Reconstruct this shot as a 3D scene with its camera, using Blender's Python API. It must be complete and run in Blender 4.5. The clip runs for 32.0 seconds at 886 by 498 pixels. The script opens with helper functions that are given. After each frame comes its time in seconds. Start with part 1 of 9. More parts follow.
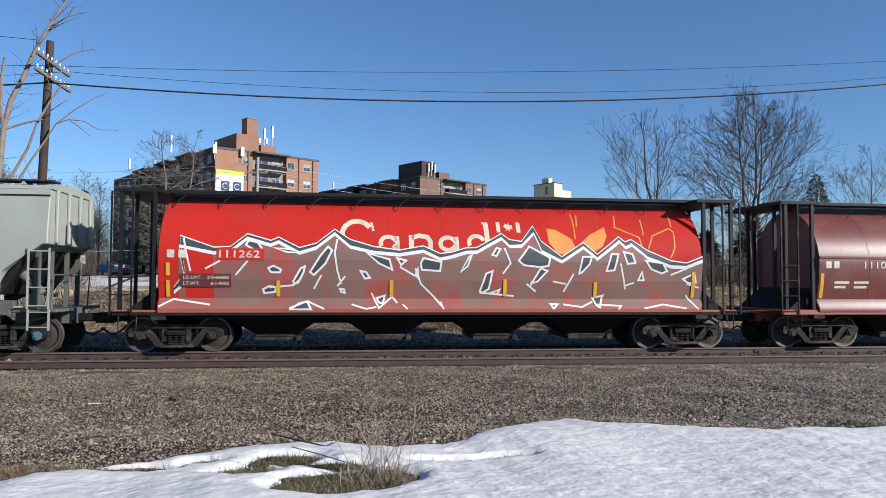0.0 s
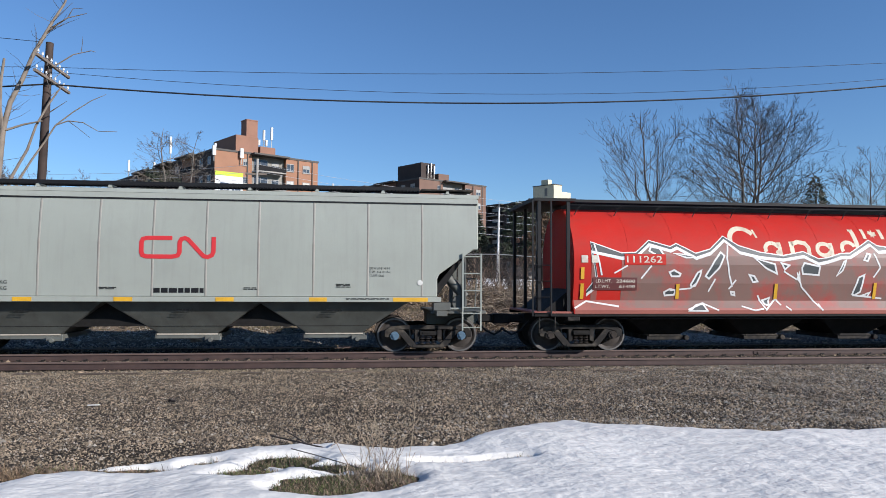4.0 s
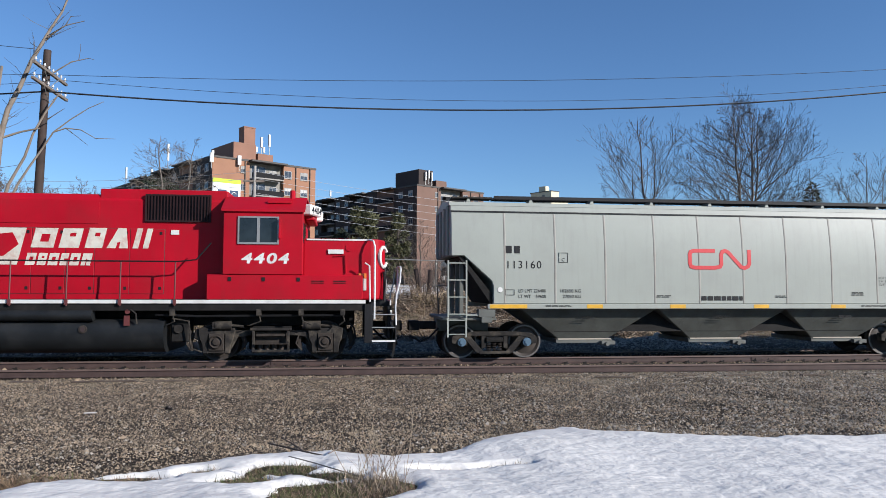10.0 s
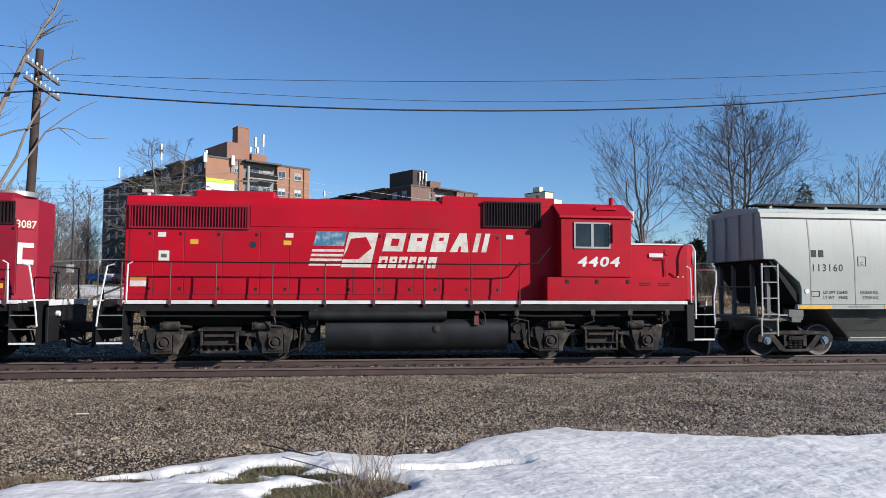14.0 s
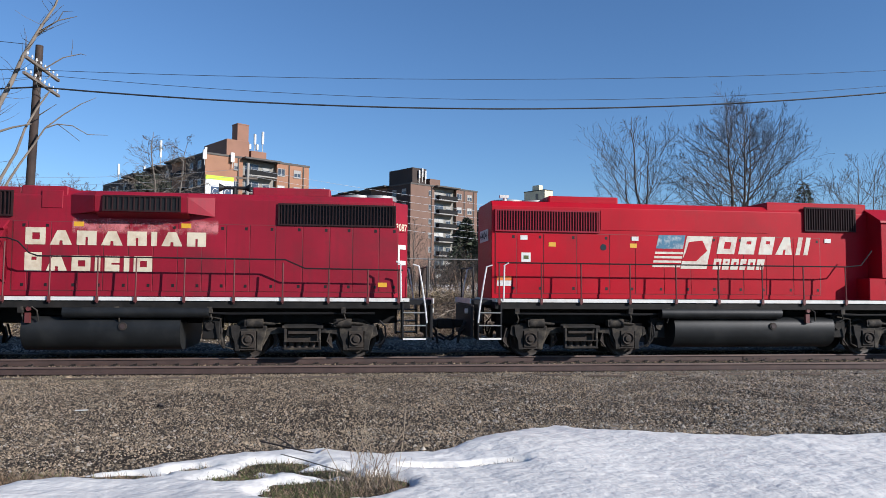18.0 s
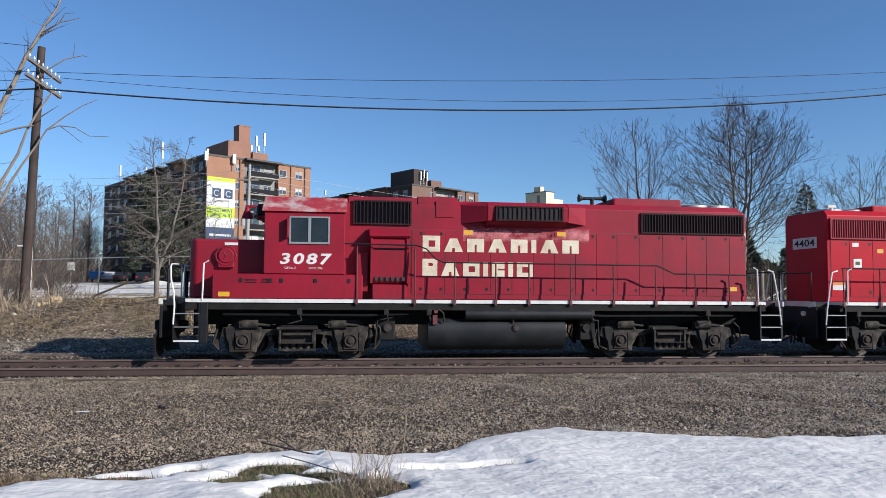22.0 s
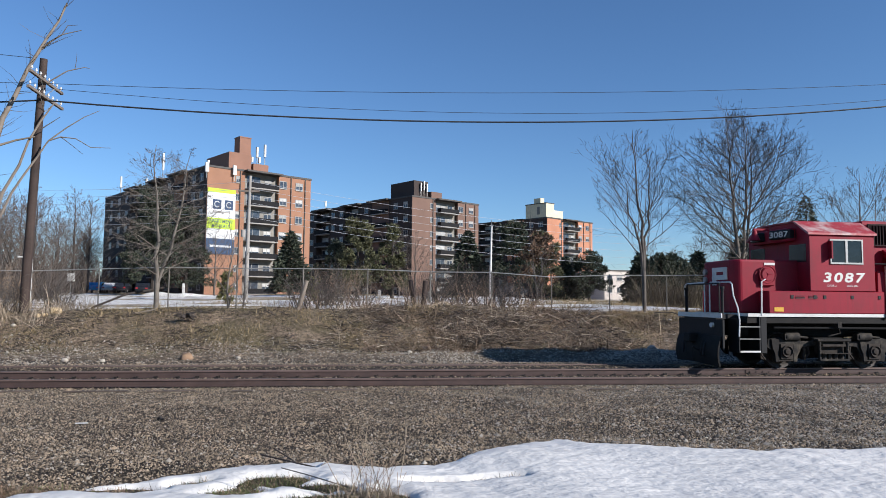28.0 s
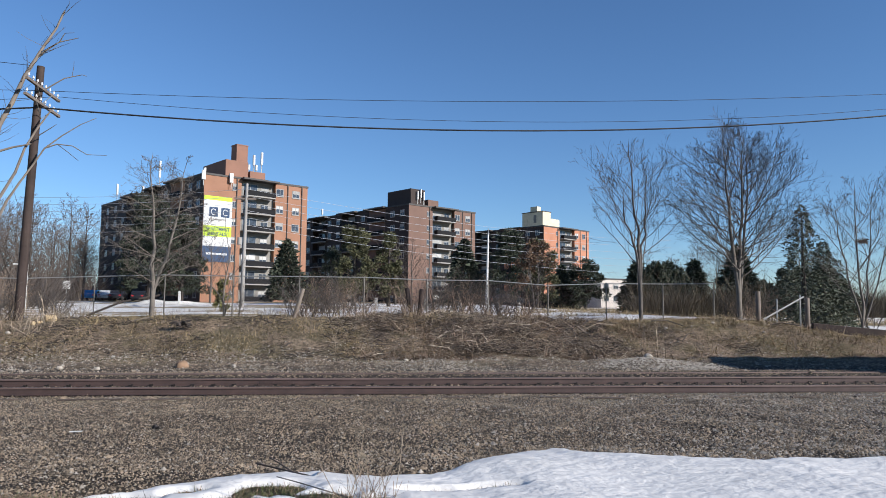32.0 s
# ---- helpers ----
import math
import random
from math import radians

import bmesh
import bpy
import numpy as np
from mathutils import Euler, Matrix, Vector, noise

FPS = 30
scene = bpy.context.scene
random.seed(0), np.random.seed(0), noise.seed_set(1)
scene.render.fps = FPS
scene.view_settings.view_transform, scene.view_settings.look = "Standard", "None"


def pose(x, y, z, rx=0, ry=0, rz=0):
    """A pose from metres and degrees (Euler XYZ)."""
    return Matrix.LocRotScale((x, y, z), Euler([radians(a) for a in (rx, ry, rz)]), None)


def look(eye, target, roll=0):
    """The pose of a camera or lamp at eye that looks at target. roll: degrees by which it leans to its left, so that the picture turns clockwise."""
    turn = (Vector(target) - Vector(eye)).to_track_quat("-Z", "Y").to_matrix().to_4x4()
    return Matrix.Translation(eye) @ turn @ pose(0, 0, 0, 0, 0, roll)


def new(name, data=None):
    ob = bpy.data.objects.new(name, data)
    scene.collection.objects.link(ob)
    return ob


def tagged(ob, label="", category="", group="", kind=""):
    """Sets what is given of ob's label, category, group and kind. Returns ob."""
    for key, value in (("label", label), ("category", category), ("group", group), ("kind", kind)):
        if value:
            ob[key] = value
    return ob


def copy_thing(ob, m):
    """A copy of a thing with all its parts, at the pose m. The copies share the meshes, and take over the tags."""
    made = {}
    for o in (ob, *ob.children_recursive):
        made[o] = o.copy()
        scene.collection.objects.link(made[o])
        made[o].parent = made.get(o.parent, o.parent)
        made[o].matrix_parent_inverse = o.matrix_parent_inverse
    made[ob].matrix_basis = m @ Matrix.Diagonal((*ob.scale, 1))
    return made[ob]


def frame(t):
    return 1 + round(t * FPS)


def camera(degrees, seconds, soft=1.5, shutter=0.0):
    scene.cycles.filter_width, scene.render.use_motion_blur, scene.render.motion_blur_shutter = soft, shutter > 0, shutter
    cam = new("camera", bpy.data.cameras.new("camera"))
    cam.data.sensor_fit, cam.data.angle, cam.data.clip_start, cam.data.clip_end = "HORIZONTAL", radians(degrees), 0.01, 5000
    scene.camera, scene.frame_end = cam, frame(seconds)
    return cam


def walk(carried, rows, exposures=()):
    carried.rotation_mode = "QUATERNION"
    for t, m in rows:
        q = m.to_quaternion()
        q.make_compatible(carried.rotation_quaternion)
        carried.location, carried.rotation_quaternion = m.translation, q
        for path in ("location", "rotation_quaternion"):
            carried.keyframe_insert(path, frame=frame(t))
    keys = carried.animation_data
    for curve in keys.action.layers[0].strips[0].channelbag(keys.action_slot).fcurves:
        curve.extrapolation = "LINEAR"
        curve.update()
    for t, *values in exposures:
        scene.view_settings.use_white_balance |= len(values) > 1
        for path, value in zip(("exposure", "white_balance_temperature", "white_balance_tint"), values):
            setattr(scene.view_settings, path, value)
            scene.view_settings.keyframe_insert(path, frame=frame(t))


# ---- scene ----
# camera: somebody stands beside the line and turns the lens a little
PATH = (  # seconds, turn to the right, tilt up, lean
    (0, 7.68, 2.56, 0.27), (0.5, 7.58, 2.52, 0.25), (1, 7.52, 2.50, 0.29), (1.5, 7.51, 2.54, 0.32), (2, 7.53, 2.57, 0.35),
    (2.5, 7.59, 2.61, 0.34), (3, 7.66, 2.62, 0.29), (3.5, 7.71, 2.63, 0.30), (5.5, 7.79, 2.96, 0.20), (6, 7.85, 2.99, 0.23),
    (6.5, 7.91, 3.01, 0.23), (7, 7.90, 3.02, 0.22), (7.5, 7.85, 3.06, 0.23), (8, 7.79, 3.11, 0.21), (8.5, 7.78, 3.16, 0.19),
    (9, 7.79, 3.21, 0.17), (9.5, 7.84, 3.22, 0.17), (10, 7.91, 3.23, 0.18), (10.5, 7.98, 3.23, 0.21), (11, 8.06, 3.22, 0.24),
    (11.5, 8.14, 3.23, 0.33), (12, 8.25, 3.23, 0.35), (12.5, 8.30, 3.25, 0.30), (13, 8.33, 3.28, 0.23), (13.5, 8.35, 3.31, 0.20),
    (14, 8.40, 3.27, 0.21), (14.5, 8.43, 3.22, 0.21), (16.5, 8.34, 3.02, 0.29), (17, 8.37, 3.06, 0.29), (17.5, 8.42, 3.09, 0.32),
    (18, 8.45, 3.10, 0.42), (18.5, 8.44, 3.12, 0.51), (19, 8.44, 3.15, 0.55), (19.5, 8.43, 3.16, 0.53), (20, 8.42, 3.17, 0.48),
    (20.5, 8.42, 3.21, 0.45), (21, 8.41, 3.22, 0.43), (21.5, 8.38, 3.20, 0.42), (22, 8.34, 3.22, 0.45), (22.5, 8.30, 3.25, 0.45),
    (23, 8.30, 3.28, 0.50), (23.5, 8.34, 3.29, 0.49), (24, 8.36, 3.31, 0.46), (24.5, 8.38, 3.38, 0.46), (25, 8.38, 3.50, 0.46),
    (25.5, 8.36, 3.61, 0.44), (27.5, 8.31, 4.09, 0.49), (28, 8.32, 4.14, 0.50), (28.5, 8.35, 4.21, 0.52), (29, 8.39, 4.31, 0.52),
    (29.5, 8.42, 4.45, 0.48), (30, 8.46, 4.57, 0.45), (30.5, 8.53, 4.69, 0.45), (31, 8.59, 4.77, 0.49), (31.5, 8.61, 4.80, 0.55),
    (32, 8.59, 4.80, 0.59),
)


def aim(turn, tilt, lean):
    return pose(0.005, 0.007, 2.135) @ pose(0, 0, 0, 0, 0, -turn) @ pose(0, 0, 0, 90 + tilt) @ pose(0, 0, 0, 0, 0, lean)


cam = camera(64.2, 32.0, soft=0.5)
walk(cam, [(t, aim(a, b, c)) for t, a, b, c in PATH], [(0, 0.58, 5750, 10), (32, 0.58, 5750, 10)])

# world: clear winter sky, low sun behind the camera and to its right
SUN_TURN, SUN_UP = 127.3, 23.6
world = bpy.data.worlds.new("world")
scene.world = world
world.use_nodes = True
wn = world.node_tree
sky = wn.nodes.new("ShaderNodeTexSky")
sky.sky_type, sky.sun_disc = "NISHITA", False
sky.sun_elevation, sky.sun_rotation = radians(SUN_UP), radians(SUN_TURN)
sky.altitude, sky.air_density, sky.dust_density, sky.ozone_density = 100, 1.0, 0.0, 5.0
wn.links.new(sky.outputs[0], wn.nodes["Background"].inputs[0])
wn.nodes["Background"].inputs[1].default_value = 0.08
sun = new("sun", bpy.data.lights.new("sun", "SUN"))
sun.data.energy, sun.data.angle, sun.data.color = 4.85, radians(0.53), (1.0, 0.89, 0.765)
el, az = radians(SUN_UP), radians(SUN_TURN)
TO_SUN = Vector((math.cos(el) * math.sin(az), math.cos(el) * math.cos(az), math.sin(el)))
sun.matrix_world = look(TO_SUN * 60, (0, 0, 0))


# ---- tools ----
YC, RAIL = 19.85, 0.265  # the middle of the track, the top of the rail
SKEW = 0.01  # the line comes nearer to the right


class Geo:
    """Vertices and faces of one part."""

    def __init__(self):
        self.v, self.f = [], []

    def add(self, v, f):
        k = len(self.v)
        self.v += [tuple(p) for p in v]
        self.f += [tuple(i + k for i in q) for q in f]
        return self

    def box(self, x0, x1, y0, y1, z0, z1):
        v = [(x, y, z) for x in (x0, x1) for y in (y0, y1) for z in (z0, z1)]
        return self.add(v, [(0, 1, 3, 2), (4, 6, 7, 5), (0, 4, 5, 1), (2, 3, 7, 6), (0, 2, 6, 4), (1, 5, 7, 3)])

    def prism(self, poly, axis, a, b):
        """A polygon in the two other axes (in the order x, y, z), drawn out along axis from a to b."""
        k = "xyz".index(axis)
        v = []
        for w in (a, b):
            for p in poly:
                q = list(p)
                q.insert(k, w)
                v.append(q)
        n = len(poly)
        return self.add(v, [tuple(range(n)), tuple(range(2 * n - 1, n - 1, -1))] + [(i, i + n, (i + 1) % n + n, (i + 1) % n) for i in range(n)])

    def cyl(self, p, q, r0, r1=None, n=12, caps=True):
        p, q = Vector(p), Vector(q)
        r1 = r0 if r1 is None else r1
        d = (q - p).normalized()
        a = d.orthogonal().normalized()
        b = d.cross(a)
        v = []
        for c, r in ((p, r0), (q, r1)):
            v += [c + (a * math.cos(2 * math.pi * i / n) + b * math.sin(2 * math.pi * i / n)) * r for i in range(n)]
        f = [(i, (i + 1) % n, (i + 1) % n + n, i + n) for i in range(n)]
        if caps:
            f += [tuple(range(n - 1, -1, -1)), tuple(range(n, 2 * n))]
        return self.add(v, f)

    def tube(self, pts, r, n=6):
        """A bent bar through the points."""
        pts = [Vector(p) for p in pts]
        d0 = (pts[1] - pts[0]).normalized()
        a = d0.orthogonal().normalized()
        v, f = [], []
        for i, p in enumerate(pts):
            d = (pts[min(i + 1, len(pts) - 1)] - pts[max(i - 1, 0)]).normalized()
            a = (a - d * a.dot(d)).normalized()
            b = d.cross(a)
            v += [p + (a * math.cos(2 * math.pi * j / n) + b * math.sin(2 * math.pi * j / n)) * r for j in range(n)]
            if i:
                k = (i - 1) * n
                f += [(k + j, k + (j + 1) % n, k + n + (j + 1) % n, k + n + j) for j in range(n)]
        f += [tuple(range(n - 1, -1, -1)), tuple(range(len(v) - n, len(v)))]
        return self.add(v, f)

    def lathe(self, prof, axis, at, n=20, caps=True):
        """A turned body: (radius, along) pairs round an axis through the point at."""
        v, f = [], []
        for r, w in prof:
            for j in range(n):
                c, s = r * math.cos(2 * math.pi * j / n), r * math.sin(2 * math.pi * j / n)
                q = {"x": (w, c, s), "y": (c, w, s), "z": (c, s, w)}[axis]
                v.append([q[i] + at[i] for i in range(3)])
        for i in range(len(prof) - 1):
            f += [(i * n + j, i * n + (j + 1) % n, (i + 1) * n + (j + 1) % n, (i + 1) * n + j) for j in range(n)]
        return self.add(v, f + ([tuple(range(n - 1, -1, -1)), tuple(range(len(v) - n, len(v)))] if caps else []))

    def mesh(self, name, mat, smooth=False, bevel=0.0):
        me = bpy.data.meshes.new(name)
        me.from_pydata(self.v, [], self.f)
        bm = bmesh.new()
        bm.from_mesh(me)
        bmesh.ops.recalc_face_normals(bm, faces=bm.faces)
        if bevel:
            edges = [e for e in bm.edges if len(e.link_faces) == 2 and e.calc_face_angle() > 0.5]
            bmesh.ops.bevel(bm, geom=edges, offset=bevel, offset_type="OFFSET", segments=2 if bevel > 0.03 else 1, profile=0.5, affect="EDGES", clamp_overlap=True)
        bm.to_mesh(me)
        bm.free()
        if smooth:
            me.polygons.foreach_set("use_smooth", [True] * len(me.polygons))
            me.set_sharp_from_angle(angle=radians(38))
        me.materials.append(mat)
        return me

    def make(self, name, mat, parent=None, label="", smooth=False, bevel=0.0):
        ob = new(name, self.mesh(name, mat, smooth, bevel))
        ob.parent = parent
        return tagged(ob, label)


def part(name, data, parent, label="", at=None):
    """One more object on mesh data that is already there, under a thing."""
    ob = new(name, data)
    ob.parent = parent
    if at is not None:
        ob.matrix_basis = at
    return tagged(ob, label)


def thing(name, label, category, group="", at=None):
    ob = new(name)
    ob.empty_display_size = 0.3
    if at is not None:
        ob.matrix_basis = at
    return tagged(ob, label, category, group)


def raw_mesh(name, v, f, mat, smooth=False):
    """A mesh straight from number arrays, for stuff with many small pieces; all faces have the same number of corners."""
    v, f = np.asarray(v, np.float32), np.asarray(f, np.int32)
    me = bpy.data.meshes.new(name)
    me.vertices.add(len(v))
    me.vertices.foreach_set("co", v.ravel())
    k = f.shape[1]
    me.loops.add(f.size)
    me.loops.foreach_set("vertex_index", f.ravel())
    me.polygons.add(len(f))
    me.polygons.foreach_set("loop_start", np.arange(0, f.size, k, dtype=np.int32))
    me.update(calc_edges=True)
    if smooth:
        me.polygons.foreach_set("use_smooth", [True] * len(f))
    me.materials.append(mat)
    return me


# ---- materials ----
def nodes_of(name):
    m = bpy.data.materials.new(name)
    m.use_nodes = True
    t = m.node_tree
    return m, t, t.nodes["Principled BSDF"]


def node(t, kind, **inputs):
    n = t.nodes.new(kind)
    for k, w in inputs.items():
        s = n.inputs[k.replace("_", " ")]
        if isinstance(w, bpy.types.NodeSocket):
            t.links.new(w, s)
        else:
            s.default_value = w
    return n


def coords(t, stretch=(1, 1, 1)):
    c = t.nodes.new("ShaderNodeTexCoord")
    return node(t, "ShaderNodeMapping", Vector=c.outputs["Object"], Scale=stretch).outputs[0]


def noise_of(t, vec, scale, detail=4.0, rough=0.55):
    return node(t, "ShaderNodeTexNoise", Vector=vec, Scale=scale, Detail=detail, Roughness=rough).outputs[0]


def span(t, value, a, b, lo=0.0, hi=1.0):
    n = node(t, "ShaderNodeMapRange", Value=value, From_Min=a, From_Max=b, To_Min=lo, To_Max=hi)
    return n.outputs[0]


def blend(t, fac, a, b):
    n = t.nodes.new("ShaderNodeMix")
    n.data_type = "RGBA"
    for s, w in ((n.inputs[0], fac), (n.inputs[6], a), (n.inputs[7], b)):
        if isinstance(w, bpy.types.NodeSocket):
            t.links.new(w, s)
        else:
            s.default_value = w if isinstance(w, float) else (*w, 1.0)
    return n.outputs[2]


def tone(t, colour, value):
    n = node(t, "ShaderNodeHueSaturation", Hue=0.5, Saturation=1.0, Value=value, Fac=1.0, Color=colour if isinstance(colour, bpy.types.NodeSocket) else (*colour, 1.0))
    return n.outputs[0]


def mat(name, col, rough=0.6, metal=0.0, var=0.2, scale=1.2, fine=45.0, bump=0.15, dirt=None, dirt_amt=0.4, dirt_scale=0.9, streak=0.0, rnd=0.0, island=0.0, spec=0.5):
    """Base colour with broad and fine variation, dirt or wear in patches, streaks that run down, small relief."""
    m, t, b = nodes_of(name)
    vec = coords(t)
    broad, small = noise_of(t, vec, scale), noise_of(t, vec, fine, 3.0)
    c = tone(t, col, span(t, broad, 0.3, 0.7, 1 - var, 1 + var))
    c = tone(t, c, span(t, small, 0.25, 0.75, 1 - var * 0.6, 1 + var * 0.6))
    if dirt:
        patch = span(t, noise_of(t, vec, dirt_scale, 6.0, 0.65), 0.48, 0.72, 0.0, dirt_amt)
        c = blend(t, patch, c, dirt)
        if streak:
            run = span(t, noise_of(t, coords(t, (7, 7, 0.5)), 1.0, 4.0, 0.6), 0.5, 0.75, 0.0, streak)
            c = blend(t, run, c, dirt)
    if rnd:
        info = t.nodes.new("ShaderNodeObjectInfo")
        c = tone(t, c, span(t, info.outputs["Random"], 0, 1, 1 - rnd, 1 + rnd))
    if island:
        geo = t.nodes.new("ShaderNodeNewGeometry")
        c = tone(t, c, span(t, geo.outputs["Random Per Island"], 0, 1, 1 - island, 1 + island))
    t.links.new(c, b.inputs["Base Color"])
    t.links.new(span(t, small, 0.2, 0.8, max(rough - 0.12, 0.03), min(rough + 0.12, 1.0)), b.inputs["Roughness"])
    b.inputs["Metallic"].default_value = metal
    b.inputs["Specular IOR Level"].default_value = spec
    if bump:
        r = node(t, "ShaderNodeBump", Strength=bump, Distance=0.01, Height=small)
        t.links.new(r.outputs[0], b.inputs["Normal"])
    return m


def window_glass(name, tint):
    m, t, b = nodes_of(name)
    vec = coords(t)
    t.links.new(tone(t, tint, span(t, noise_of(t, vec, 2.0), 0.3, 0.7, 0.5, 1.5)), b.inputs["Base Color"])
    b.inputs["Roughness"].default_value = 0.06
    b.inputs["Specular IOR Level"].default_value = 0.5
    return m


RED_NEW = mat("red_paint_fresh", (0.345, 0.0028, 0.013), 0.48, spec=0.16, var=0.12, scale=0.7, bump=0.03, dirt=(0.128, 0.024, 0.024), dirt_amt=0.25, streak=0.18)
RED_OLD = mat("red_paint_faded", (0.225, 0.0064, 0.0205), 0.55, spec=0.25, var=0.16, scale=0.6, bump=0.04, dirt=(0.096, 0.016, 0.0208), dirt_amt=0.65, dirt_scale=0.7, streak=0.35)
RED_CAR = mat("red_paint_hopper", (0.416, 0.0192, 0.012), 0.6, spec=0.15, var=0.1, scale=0.5, bump=0.05, dirt=(0.24, 0.048, 0.036), dirt_amt=0.35, streak=0.2)
BROWN_CAR = mat("brown_paint_hopper", (0.132, 0.0336, 0.0256), 0.42, var=0.15, scale=0.6, bump=0.05, dirt=(0.208, 0.104, 0.072), dirt_amt=0.4, streak=0.3)
GREY_CAR = mat("grey_paint_hopper", (0.29, 0.306, 0.268), 0.5, var=0.05, scale=0.5, bump=0.03, dirt=(0.216, 0.216, 0.192), dirt_amt=0.3, streak=0.28)
RIB_GREY = mat("rib_grey", (0.25, 0.24, 0.21), 0.6, var=0.15, scale=1.5, dirt=(0.128, 0.096, 0.08), dirt_amt=0.6, dirt_scale=1.5)
# wagon grey for its under parts: grime, and shade put into the base colour
GREY_LOW = mat("grey_paint_grimy_shaded", (0.1, 0.104, 0.092), 0.65, var=0.2, scale=1.2, bump=0.08, dirt=(0.056, 0.052, 0.044), dirt_amt=0.7, streak=0.4)
BLACK_GEAR = mat("black_running_gear", (0.008, 0.0075, 0.007), 0.75, spec=0.25, var=0.4, scale=4, bump=0.3, dirt=(0.024, 0.02, 0.017), dirt_amt=0.6, dirt_scale=3.0)
TRUCK_GREY = mat("dusty_cast_steel", (0.018, 0.016, 0.0145), 0.8, spec=0.25, var=0.4, scale=5, bump=0.35, dirt=(0.105, 0.088, 0.066), dirt_amt=0.8, dirt_scale=3.2)
TRUCK_RUST = mat("rusty_cast_steel", (0.0336, 0.0272, 0.0224), 0.8, spec=0.25, var=0.3, scale=5, bump=0.3, dirt=(0.032, 0.024, 0.02), dirt_amt=0.7, dirt_scale=4.0)
WHEEL = mat("wheel_steel", (0.04, 0.032, 0.0264), 0.65, 0.2, var=0.3, scale=4, dirt=(0.032, 0.024, 0.02), dirt_amt=0.6, dirt_scale=3)
TREAD = mat("polished_tread", (0.16, 0.148, 0.136), 0.5, 0.8, var=0.1)
TANK = mat("black_tank_paint", (0.010, 0.011, 0.012), 0.5, spec=0.3, var=0.3, scale=1.5, bump=0.05, dirt=(0.03, 0.03, 0.029), dirt_amt=0.5, dirt_scale=1.4)
WHITE = mat("white_paint", (0.6, 0.592, 0.56), 0.55, var=0.07, scale=2, dirt=(0.28, 0.24, 0.208), dirt_amt=0.4, dirt_scale=2.5)
WORN_WHITE = mat("worn_white_paint", (0.544, 0.512, 0.432), 0.6, var=0.1, scale=3, dirt=(0.336, 0.08, 0.056), dirt_amt=0.55, dirt_scale=4.5)
CREAM = mat("cream_paint", (0.56, 0.496, 0.368), 0.6, var=0.1, scale=2.5, dirt=(0.32, 0.16, 0.096), dirt_amt=0.5, dirt_scale=3.5)
BLACK = mat("black_paint", (0.008, 0.008, 0.009), 0.6, spec=0.3, var=0.2, scale=3)
YELLOW = mat("yellow_marker", (0.576, 0.32, 0.016), 0.5, var=0.12, scale=4)
ORANGE = mat("orange_sticker", (0.6, 0.16, 0.024), 0.5, var=0.05)
BRAND_RED = mat("red_band_paint", (0.496, 0.024, 0.028), 0.5, var=0.06, scale=2)
MAROON = mat("maroon_panel_paint", (0.096, 0.0224, 0.0208), 0.55, var=0.1)
SPRAY_GREY = mat("spray_paint_grey", (0.172, 0.1, 0.08), 0.55, var=0.1, scale=0.8, dirt=(0.352, 0.04, 0.028), dirt_amt=0.95, dirt_scale=1.1, streak=0.12)
SPRAY_WHITE = mat("spray_paint_white", (0.624, 0.616, 0.6), 0.55, var=0.05)
SPRAY_DARK = mat("spray_paint_dark", (0.045, 0.052, 0.054), 0.5, var=0.15)
SPRAY_PINK = mat("spray_paint_salmon", (0.264, 0.08, 0.0576), 0.55, var=0.12, scale=0.9)
SEED = mat("ochre_leaf_paint", (0.576, 0.232, 0.032), 0.55, var=0.1, dirt=(0.4, 0.16, 0.04), dirt_amt=0.4)
FLAG_BLUE = mat("faded_blue_paint", (0.04, 0.136, 0.216), 0.6, var=0.1, scale=3, dirt=(0.48, 0.48, 0.464), dirt_amt=0.8, dirt_scale=5)
CAB_GLASS = window_glass("cab_glass", (0.012, 0.016, 0.02))
ALU = mat("brushed_aluminium", (0.288, 0.288, 0.28), 0.5, 0.5, var=0.1)
SLAT_DARK = mat("dark_oxide_slats", (0.022, 0.009, 0.010), 0.75, spec=0.2, var=0.3, scale=4)
GRIME_GRID = mat("dark_grille", (0.03, 0.018, 0.018), 0.7, var=0.3, scale=4)
CHROME_RAIL = mat("silver_handrail", (0.62, 0.62, 0.60), 0.5, 0.2, var=0.1)
SIGNAL_BLUE = mat("blue_bearing_cap", (0.08, 0.136, 0.192), 0.5, var=0.2)
RUST = mat("rusty_rail", (0.052, 0.031, 0.026), 0.75, var=0.25, scale=3, fine=80, bump=0.2, dirt=(0.035, 0.023, 0.02), dirt_amt=0.6, dirt_scale=2)
# paler than the web: wear, plus the light on the head put into colour
SHINE = mat("worn_lit_rail_head", (0.125, 0.086, 0.072), 0.6, 0.1, var=0.15, scale=2)
TIE_WOOD = mat("weathered_tie", (0.08, 0.06, 0.044), 0.9, var=0.3, scale=4, bump=0.4, rnd=0.25)
WOOD_POLE = mat("creosoted_pole", (0.036, 0.023, 0.018), 0.85, var=0.3, scale=2, bump=0.4, dirt=(0.075, 0.052, 0.04), dirt_amt=0.5, streak=0.5)
GREY_WOOD = mat("grey_cross_arm", (0.16, 0.13, 0.105), 0.85, var=0.2, bump=0.3)
BARK = mat("grey_bark", (0.095, 0.082, 0.07), 0.9, var=0.3, scale=3, bump=0.6)
BARK_DARK = mat("dark_bark", (0.055, 0.044, 0.036), 0.9, var=0.3, scale=3, bump=0.6)
BARK_PALE = mat("pale_bark", (0.135, 0.117, 0.096), 0.85, var=0.25, scale=3, bump=0.5)
